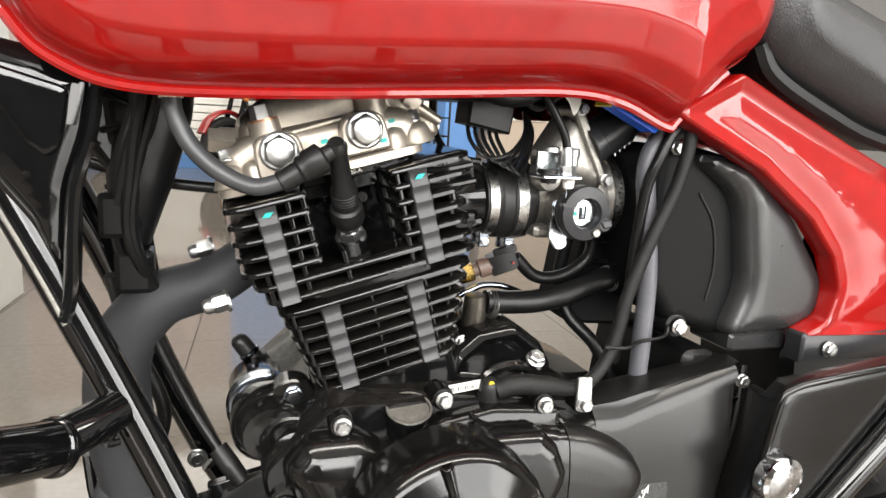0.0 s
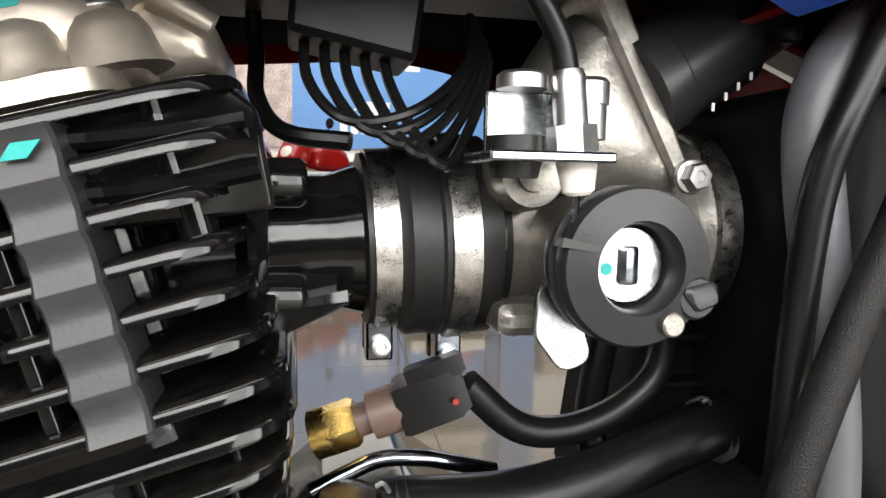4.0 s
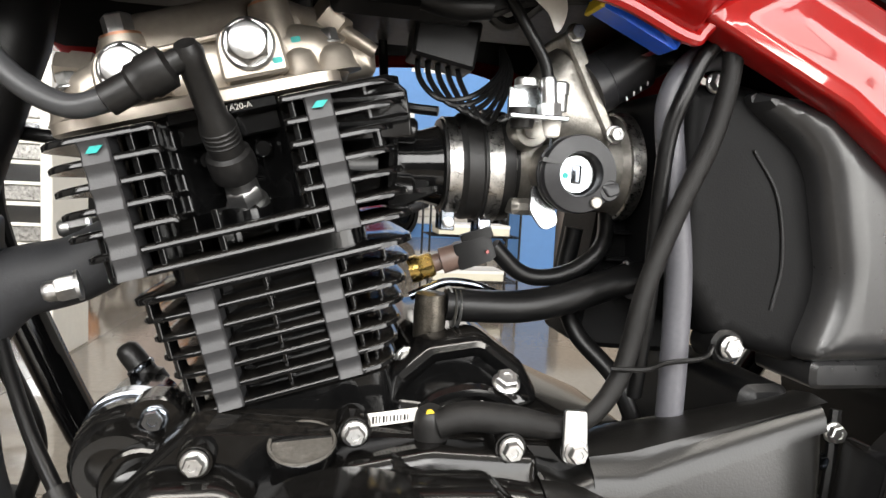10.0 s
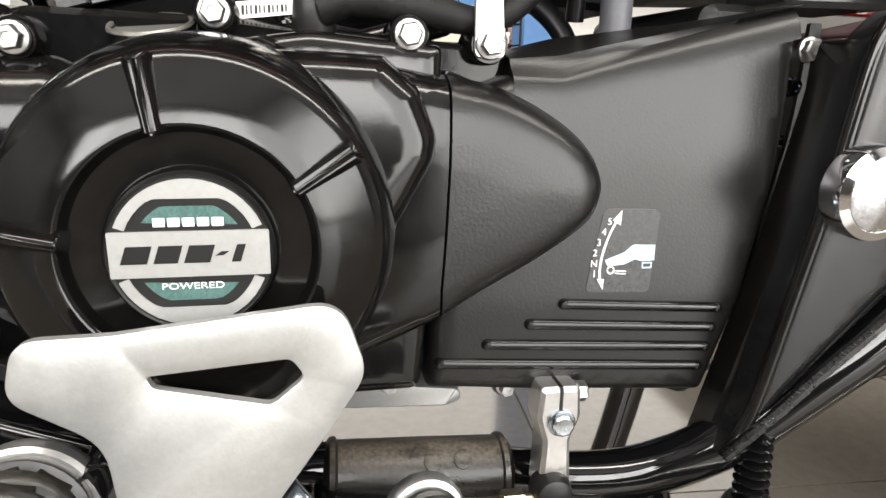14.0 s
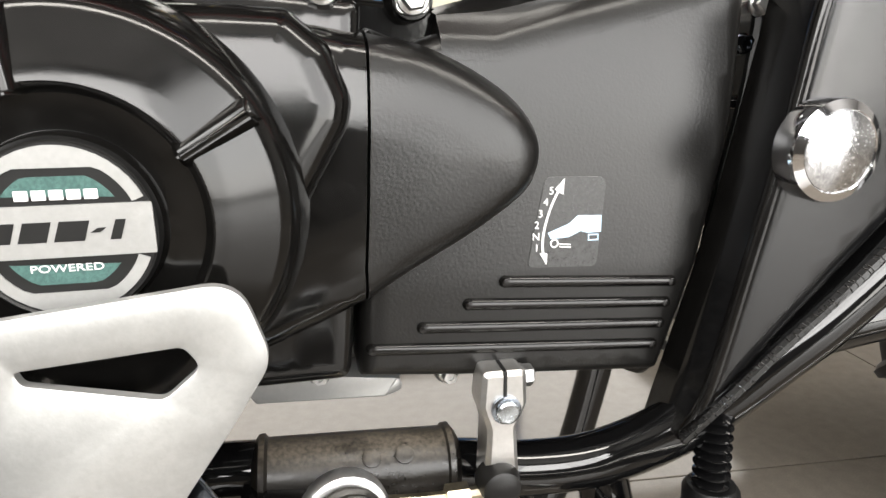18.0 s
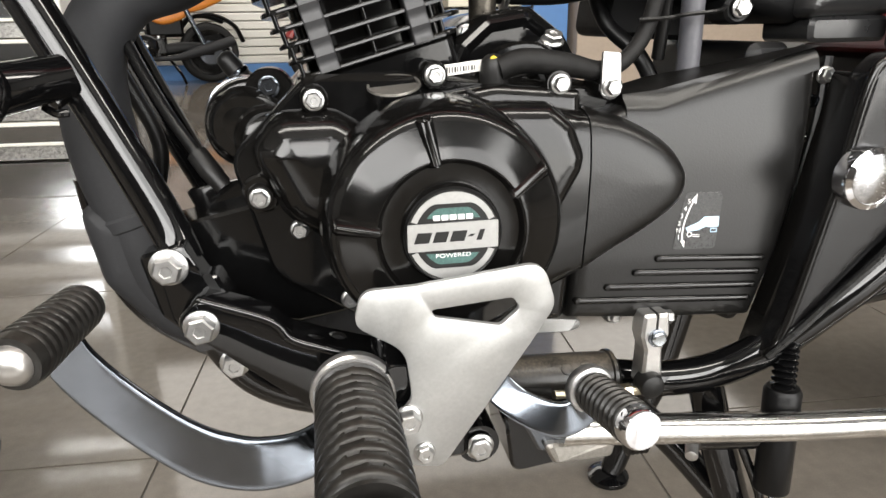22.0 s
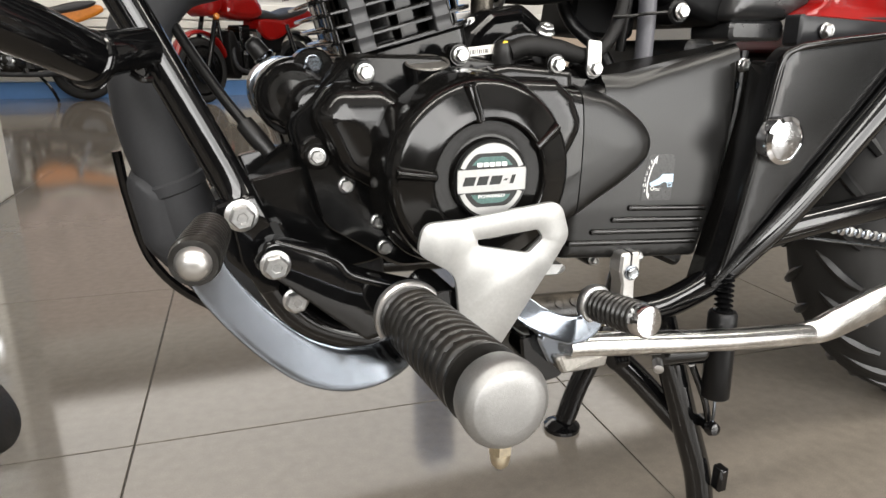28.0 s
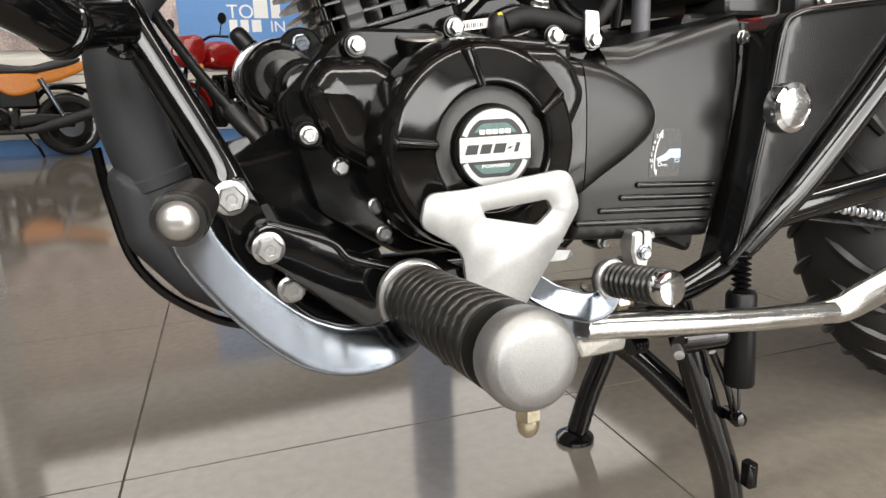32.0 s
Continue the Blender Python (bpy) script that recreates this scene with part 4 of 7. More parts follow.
    for ch, x, z in (("5", 0.1665, 0.3980), ("4", 0.1640, 0.3933), ("3", 0.1617, 0.3884), ("2", 0.1600, 0.3836), ("N", 0.1590, 0.3786), ("1", 0.1600, 0.3738)):
        cu = bpy.data.curves.new("gear_number", "FONT")
        cu.body, cu.size, cu.extrude = ch, 0.0046, 0.0001
        tx = new("gear_number", cu)
        tx.data.materials.append(WPRINT)
        tx.matrix_world = mt @ Matrix.Translation((x, z, 0.1195))
        tx.parent = d
    return cover


chain = chain_cover()

# ---- intake ----
ic = V((0.06, -0.002, 0.6215))


def intake():
    ax = V((0.985, 0.0, 0.05)).normalized()
    start = V((0.0, -0.002, 0.6185))
    m = frame_to(start, ax)
    man = part("intake_manifold", lathe(bmesh.new(), [(0.028, -0.01), (0.0255, 0.004), (0.0235, 0.02), (0.0225, 0.040), (0.026, 0.052), (0.026, 0.054)], m, 36), BLACK, bike, "black painted intake manifold")
    part("manifold_rib", slab(fillet([(-0.005, -0.018, 0.002), (0.042, -0.010, 0.002), (0.042, -0.003, 0.002), (-0.005, 0.000, 0.002)]), 0.020, 0.026, 0.0006, Mside @ Matrix.Translation((0.0, 0.615, 0))), BLACK, man)
    part("manifold_flange", block((0.013, -0.036, 0.598), (0.0215, 0.030, 0.648), 0.003), BLACK, man)
    for yy, zz in ((-0.030, 0.640), (-0.030, 0.606)):
        part("flange_boss", turned([(0.0075, 0), (0.0075, 0.010), (0.0060, 0.012)], (0.0205, yy + 0.003, zz), (1, 0, 0), 18), BLACK, man)
    part("flange_rib", slab(fillet([(0.016, -0.012, 0.003), (0.046, -0.006, 0.002), (0.046, -0.010, 0.002), (0.016, -0.024, 0.003)]), 0.010, 0.034, 0.001, Mside @ Matrix.Translation((0.0, 0.615, 0))), BLACK, man)
    bt = part("intake_rubber", lathe(bmesh.new(), [(0.026, 0.050), (0.0295, 0.051), (0.0300, 0.060), (0.0335, 0.064), (0.0335, 0.073), (0.0345, 0.074), (0.0345, 0.092), (0.0305, 0.0935), (0.0305, 0.096)], m, 48), RUBBER, bike, "black rubber intake sleeve")
    for h0, h1, r in ((0.0525, 0.0610, 0.0310), (0.0755, 0.0850, 0.0358)):
        c = part("hose_clamp", lathe(bmesh.new(), [(r - 0.002, h0), (r, h0 + 0.0003), (r, h1 - 0.0003), (r - 0.002, h1)], m, 64), CLAMP, bike, "scuffed steel hose clamp")
        hc = (h0 + h1) / 2
        p = start + ax * hc
        zz = -r - 0.0028
        part("clamp_ear", block((p.x - 0.0047, -0.014, p.z + zz - 0.006), (p.x + 0.0042, -0.006, p.z + zz + 0.008), 0.0008), STEEL, c)
        part("clamp_ear", block((p.x - 0.0042, 0.002, p.z + zz - 0.006), (p.x + 0.0042, 0.006, p.z + zz + 0.008), 0.0008), STEEL, c)
        part("clamp_screw", turned([(0.0033, 0), (0.0033, 0.0032), (0.0027, 0.0036), (0.0018, 0.0036), (0.0017, 0.002), (0, 0.002)], (p.x, -0.0138, p.z + zz - 0.001), (0, -1, 0), 16), ZINC, c)
    # throttle body
    tb = part("throttle_body", lathe(bmesh.new(), [(0.0290, 0.094), (0.0290, 0.100), (0.0270, 0.104), (0.0265, 0.140), (0.0300, 0.150), (0.0300, 0.162), (0.0335, 0.166), (0.0335, 0.176), (0.030, 0.178)], m, 40), CAST, bike, "cast aluminium throttle body")
    part("spindle_boss", turned([(0.0165, 0), (0.0150, 0.034), (0.0135, 0.040), (0.0135, 0.044)], (0.1175, -0.015, 0.622), (0, -1, 0), 28), CAST, tb)
    part("sensor_boss", turned([(0.0115, 0), (0.0105, 0.028), (0.0095, 0.031), (0.0052, 0.0312), (0.0050, 0.033), (0, 0.0335)], (0.097, -0.014, 0.642), (0, -1, 0.05), 24), CAST, tb)
    neck = fillet([(0.098, 0.640, 0.01), (0.150, 0.632, 0.008), (0.156, 0.648, 0.006), (0.126, 0.697, 0.008), (0.113, 0.694, 0.008), (0.094, 0.664, 0.01)], 5)
    part("valve_housing", shell(neck, [(0.002, 0.01), (0, 0.014), (0, 0.029), (0.002, 0.0345), (0.005, 0.0385), (0.010, 0.0420), (0.017, 0.0440)]), CAST, tb)
    part("flange_plate", slab(fillet([(0.112, 0.700, 0.006), (0.1445, 0.640, 0.006), (0.1500, 0.643, 0.006), (0.1205, 0.704, 0.006)], 4), 0.010, 0.0455, 0.0014), CAST, tb)
    part("idle_lug", block((0.090, -0.040, 0.594), (0.108, -0.014, 0.604), 0.003), CAST, tb)
    for x, z in ((0.119, 0.700), (0.1475, 0.644)):
        bolt((x, -0.046, z), r=0.0055, hexr=0.004, parent=tb)
    part("locating_tab", block((0.0860, -0.0345, 0.620), (0.0935, -0.0260, 0.6275), 0.001), ALU, tb)
    # idle air motor
    q0, d = V((0.139, -0.034, 0.6740)), V((0.047, 0, 0.029)).normalized()
    iac = part("idle_air_motor", turned([(0.0182, -0.006), (0.0182, 0.003), (0.0174, 0.004), (0.0174, 0.030), (0.0145, 0.031), (0.0145, 0.045), (0.012, 0.046)], q0, d, 32), PLASTIC, bike, "black idle air control motor")
    part("connector_latch", slab(rect(0.168, 0.184, 0.686, 0.700, 0.003), 0.022, 0.048, 0.001), DARKP, iac)
    for k in range(4):
        part("mark", slab(rect(0.1530 + 0.0042 * k, 0.1538 + 0.0042 * k, 0.6640 + 0.0033 * k, 0.6665 + 0.0033 * k, 0.0002), 0.0470, 0.0476, 0.0001), WPRINT, iac)
    # throttle wheel
    mw = Mside @ Matrix.Translation((0.1185, 0.6190, 0)) @ Matrix.Diagonal((0.98, 0.98, 1, 1))
    wheel = part("throttle_wheel", lathe(bmesh.new(), [(0.0125, 0.056), (0.0215, 0.056), (0.0225, 0.058), (0.0225, 0.0605), (0.0200, 0.0610), (0.0200, 0.0645), (0.0225, 0.0650), (0.0225, 0.0680), (0.0215, 0.0700), (0.0130, 0.0715), (0.0122, 0.0700), (0.0118, 0.0640), (0.0112, 0.056)], mw, 56, False), PLASTIC, bike, "charcoal plastic throttle cable wheel")
    part("spindle_nut", lathe(bmesh.new(), [(0.0112, 0.056), (0.0112, 0.0625), (0.0105, 0.0632), (0, 0.0632)], mw, 32), BZINC, wheel)
    part("spindle_flat", slab(rect(-0.0028, 0.0028, -0.0055, 0.0055, 0.0012), 0.0632, 0.0645, 0.0003, mw), STEEL, wheel)
    part("paint_mark", slab(circle(-0.0065, -0.001, 0.0018, 10), 0.0632, 0.0635, 0.0001, mw), TEAL, wheel)
    part("stop_pin", lathe(bmesh.new(), [(0.0034, 0.066), (0.0034, 0.0725), (0.0028, 0.073), (0, 0.073)], mw @ Matrix.Translation((0.0095, -0.0155, 0)), 16), CAST, wheel)
    part("spring_hook", slab(fillet([(0.0115, -0.006, 0.002), (0.0225, -0.0035, 0.002), (0.0238, -0.010, 0.002), (0.017, -0.0125, 0.002)], 3), 0.066, 0.0725, 0.0008, mw), PLASTIC, wheel)
    part("hook_lug", slab(circle(0.0175, -0.0085, 0.0062, 18), 0.058, 0.0712, 0.0008, mw), PLASTIC, wheel)
    # black patches for the shade inside the lug hole and cable slot
    part("lug_hole_shade", slab(circle(0.0178, -0.0083, 0.0032, 14), 0.0708, 0.0715, 0.0001, mw), INK, wheel)
    part("wheel_slot_shade", slab([V((-0.0235, 0.006)), V((-0.0125, 0.0045)), V((-0.0125, 0.0062)), V((-0.0230, 0.0085))], 0.0660, 0.0716, 0.0002, mw), INK, wheel)
    for k in range(5):
        part("return_spring", lathe(bmesh.new(), [(0.0165, 0.043 + 0.0026 * k), (0.0175, 0.0438 + 0.0026 * k), (0.0165, 0.0446 + 0.0026 * k)], mw, 36), STEEL, wheel)
    part("stop_lever", slab(fillet([(-0.022, -0.008, 0.003), (-0.012, -0.006, 0.003), (-0.004, -0.030, 0.005), (-0.014, -0.034, 0.006), (-0.023, -0.022, 0.008)], 5), 0.050, 0.0525, 0.0004, mw), BZINC, wheel)
    # cable bracket
    br = part("cable_bracket", block((0.0740, -0.078, 0.6462), (0.1065, -0.052, 0.6488), 0.0006), BZINC, bike, "zinc plated throttle cable bracket")
    part("bracket_face", block((0.0795, -0.0545, 0.6485), (0.0998, -0.0520, 0.6660), 0.0006), BZINC, br)
    part("rubber_foot", turned([(0.0075, 0), (0.0075, 0.004)], (0.084, -0.066, 0.6488), (0, 0, 1), 20), RUBBER, br)
    part("rubber_foot", turned([(0.0070, 0), (0.0060, 0.004)], (0.084, -0.066, 0.6462), (0, 0, -1), 20), RUBBER, br)
    part("clamp_screw", turned([(0.0068, 0), (0.0068, 0.0035), (0.0055, 0.0045), (0, 0.0045)], (0.0875, -0.060, 0.6655), (0, 0, 1), 18), ZINC, br)
    part("adjuster", turned([(0.0045, 0), (0.0045, 0.020), (0.0038, 0.022)], (0.0995, -0.067, 0.6480), (-0.1, 0, 1), 18), ZINC, br)
    part("adjuster_nut", turned([(0.0066, 0), (0.0066, 0.007)], (0.0995, -0.067, 0.6490), (-0.1, 0, 1), 6), ZINC, br)
    part("adjuster_nut", turned([(0.0052, 0), (0.0052, 0.0090), (0.0058, 0.0092), (0.0058, 0.0150), (0.0048, 0.0162)], (0.1060, -0.0605, 0.6530), (0, 0, 1), 18), ZINC, br)
    part("nylon_ferrule", turned([(0.0055, 0), (0.0042, 0.008), (0.003, 0.009)], (0.1005, -0.067, 0.6470), (0.1, 0, -1), 18), WHITEP, br)
    part("wire_rope", tube([(0.1010, -0.067, 0.641), (0.1008, -0.0665, 0.630), (0.0985, -0.0645, 0.620)], 0.0009, seg=6), STEEL, br)
    part("throttle_cable", tube([(0.0975, -0.067, 0.667), (0.0945, -0.067, 0.678), (0.085, -0.067, 0.693), (0.070, -0.064, 0.716), (0.056, -0.05, 0.742)], 0.0033), HOSE, bike, "black throttle cable")
    # air duct to the filter box
    part("air_duct", tube([(0.172, 0.0, 0.630), (0.195, 0.0, 0.632), (0.225, 0.01, 0.630)], [0.030, 0.027, 0.030], seg=24), RUBBER, bike, "black rubber air duct")
    part("hose_clamp", lathe(bmesh.new(), [(0.0345, 0.166), (0.0355, 0.1665), (0.0355, 0.1745), (0.0345, 0.175)], m, 48), CLAMP, bike, "scuffed steel hose clamp")


intake()


# ---- bodywork ----
def bodywork():
    low = [(-0.30, 0.80), (-0.262, 0.728), (-0.238, 0.704), (-0.199, 0.693), (-0.118, 0.695), (-0.010, 0.703), (0.072, 0.709), (0.117, 0.705), (0.158, 0.690), (0.168, 0.696), (0.200, 0.728), (0.228, 0.752), (0.232, 0.80), (0.18, 0.845), (0.05, 0.885), (-0.15, 0.895), (-0.27, 0.86)]
    out = rounded(low, 5)
    bm = shell(out, [(0.10, -0.155), (0.05, -0.15), (0.02, -0.135), (0.0, -0.10), (0, 0.100), (0.0035, 0.1035), (0.006, 0.111), (0.014, 0.124), (0.028, 0.136), (0.05, 0.144), (0.08, 0.149), (0.11, 0.150)])
    hollow = [f for f in bm.faces if len(f.verts) == 4 and all(-0.255 < v.co.x < 0.16 and v.co.z < 0.74 for v in f.verts) and max(v.co.y for v in f.verts) > 0.1 and min(v.co.y for v in f.verts) < -0.09]
    bmesh.ops.delete(bm, geom=hollow, context="FACES")
    tank = part("fuel_tank", bm, RED, bike, "glossy red metallic fuel tank")
    seam = [p for p in out if p.y < 0.735]
    line = sorted(seam, key=lambda p: p.x)
    part("seam", tube([(p.x, -0.1015, p.y - 0.0005) for p in line], 0.0036, n=2, seg=8), RED, tank)
    panel = fillet([(0.160, 0.700, 0.004), (0.219, 0.733, 0.006), (0.272, 0.711, 0.02), (0.338, 0.685, 0.02), (0.386, 0.667, 0.02), (0.50, 0.640, 0.01), (0.50, 0.512, 0.01), (0.413, 0.515, 0.01), (0.318, 0.519, 0.004), (0.347, 0.532, 0.01), (0.354, 0.56, 0.015), (0.341, 0.588, 0.015), (0.31, 0.62, 0.02), (0.25, 0.660, 0.02)], 4)
    part("side_panel", shell(panel, [(0.002, 0.088), (0, 0.092), (0.0, 0.1045), (0.0012, 0.1075), (0.0028, 0.1085), (0.0120, 0.1045), (0.0145, 0.1046), (0.030, 0.1075), (0.060, 0.1100)]), RED, bike, "glossy red side panel with a sharp crease")
    part("side_panel", slab(panel, -0.10, -0.092, 0.002), RED, bike, "glossy red side panel with a sharp crease")
    box = fillet([(0.176, 0.673, 0.012), (0.215, 0.676, 0.02), (0.262, 0.668, 0.02), (0.315, 0.625, 0.03), (0.362, 0.568, 0.03), (0.362, 0.530, 0.025), (0.330, 0.514, 0.01), (0.262, 0.512, 0.01), (0.206, 0.528, 0.015), (0.184, 0.56, 0.02)], 6)
    ab = part("air_filter_box", shell(box, [(0.004, -0.08), (0, -0.07), (0, 0.062), (0.003, 0.069), (0.008, 0.072)]), MATTB, bike, "matt charcoal air filter box")
    lid = fillet([(0.200, 0.672, 0.02), (0.262, 0.666, 0.02), (0.315, 0.622, 0.03), (0.360, 0.566, 0.03), (0.360, 0.530, 0.025), (0.330, 0.517, 0.01), (0.256, 0.515, 0.01), (0.272, 0.56, 0.06), (0.255, 0.635, 0.05)], 6)
    part("lid", shell(lid, [(0, 0.060), (0, 0.078), (0.004, 0.087), (0.010, 0.091), (0.018, 0.0925)]), LIDM, ab)
    part("lid_lip", slab(rect(0.268, 0.332, 0.499, 0.517, 0.006), 0.03, 0.082, 0.003), LIDM, ab)
    part("moulded_line", tube([(0.222, -0.0725, 0.638), (0.240, -0.0725, 0.612), (0.247, -0.0725, 0.575), (0.243, -0.0725, 0.545)], 0.0011, seg=8), DARKP, ab)
    bolt((0.217, -0.075, 0.523), r=0.0072, hexr=0.0052, h=0.005, parent=ab)
    bolt((0.194, -0.072, 0.674), r=0.006, hexr=0.0045, parent=ab)
    part("bolt_lug", slab(circle(0.217, 0.523, 0.011, 20), 0.05, 0.073, 0.002), DARKP, ab)
    seat = rounded([(0.226, 0.80), (0.229, 0.766), (0.252, 0.742), (0.31, 0.718), (0.38, 0.697), (0.52, 0.680), (0.60, 0.70), (0.60, 0.79), (0.42, 0.775), (0.30, 0.800), (0.25, 0.82)], 5)
    part("seat", shell(seat, [(0.03, -0.13), (0.006, -0.12), (0, -0.10), (0, 0.100), (0.004, 0.110), (0.012, 0.120), (0.025, 0.130)]), SEATM, bike, "black textured vinyl seat")
    line = [(0.236, 0.760), (0.254, 0.738), (0.31, 0.714), (0.38, 0.693), (0.52, 0.676)]
    part("seat_base", tube([(x, -0.098, z - 0.003) for x, z in line], 0.008, seg=8), DARKP, bike)
    # black sheet standing in for the shade in the hollow under the tank
    bm = bmesh.new()
    rows = []
    for x, z in low[1:9]:
        rows.append([bm.verts.new(p) for p in ((x, -0.0985, z), (x, -0.092, z + 0.035), (x, 0.092, z + 0.035), (x, 0.0985, z), (x, 0.100, z + 0.001), (x, 0.095, z + 0.038), (x, -0.095, z + 0.038), (x, -0.100, z + 0.001))])
    for p, q in zip(rows, rows[1:]):
        for j in range(8):
            bm.faces.new((p[j], p[(j + 1) % 8], q[(j + 1) % 8], q[j]))
    bm.faces.new(rows[0])
    bm.faces.new(rows[-1])
    part("tank_hollow_shade", bm, DARKP, tank)
    # frame rails, harness trays
    part("backbone_tube", tube([(-0.30, 0.0, 0.78), (-0.1, 0.0, 0.765), (0.1, 0.0, 0.76), (0.3, 0.0, 0.70)], 0.028), FRAMEB, bike)
    part("harness_tray", block((-0.02, -0.045, 0.700), (0.060, 0.03, 0.74), 0.006), DARKP, bike)
    part("connector_block", slab(fillet([(0.027, 0.683, 0.002), (0.064, 0.676, 0.002), (0.068, 0.704, 0.002), (0.029, 0.704, 0.002)]), 0.004, 0.034, 0.002), DARKP, bike, "black wiring connector block")
    part("tool_tray", block((0.06, -0.07, 0.712), (0.175, 0.05, 0.75), 0.008), DARKP, bike)
    part("coil_bracket", block((-0.16, -0.05, 0.715), (-0.03, 0.05, 0.75), 0.006), DARKP, bike)
    blue = part("wiring_plug", slab(fillet([(0.113, 0.703, 0.003), (0.156, 0.684, 0.003), (0.163, 0.697, 0.003), (0.128, 0.714, 0.003), (0.114, 0.713, 0.003)]), 0.078, 0.096, 0.002), BLUEP, bike, "bright blue wiring plug")
    part("yellow_seal", slab(fillet([(0.111, 0.702, 0.001), (0.1135, 0.701, 0.001), (0.119, 0.714, 0.001), (0.1165, 0.716, 0.001)]), 0.077, 0.097, 0.001), YELLOW, blue)
    part("paper_tag", slab(rounded([(0.082, 0.716), (0.095, 0.704), (0.101, 0.694), (0.106, 0.707), (0.100, 0.722), (0.088, 0.728)], 4), 0.066, 0.0668, 0.0002), WHITEP, bike, "white printed wiring tag")
    for k in range(5):
        a = 0.006 * k
        part("wire", tube([(0.032 + a, -0.018, 0.688), (0.033 + a, -0.028, 0.670), (0.044 + a, -0.038 - 0.002 * k, 0.658 - 0.003 * k), (0.064 + 0.6 * a, -0.036, 0.662 - 0.002 * k), (0.082 + 0.3 * a, -0.022, 0.678), (0.086, -0.010, 0.696)], 0.0017, seg=8), HOSE, bike)
    for k in range(4):
        part("wire", tube([(-0.01 + 0.02 * k, -0.060, 0.722), (0.02 + 0.018 * k, -0.066 + 0.004 * k, 0.708 - 0.003 * k), (0.06 + 0.012 * k, -0.060, 0.706 + 0.002 * k), (0.10 + 0.008 * k, -0.062, 0.716)], 0.0030 + 0.0006 * (k % 2), seg=8), HOSE, bike)
    part("taped_joint", tube([(0.028, -0.060, 0.708), (0.046, -0.062, 0.704), (0.064, -0.060, 0.706)], 0.0075, seg=12), DARKP, bike)
    part("wire", tube([(0.014, 0.02, 0.715), (0.016, 0.02, 0.686), (0.017, 0.004, 0.668), (0.026, -0.012, 0.656), (0.046, -0.020, 0.653)], 0.0030, seg=8), HOSE, bike)


bodywork()


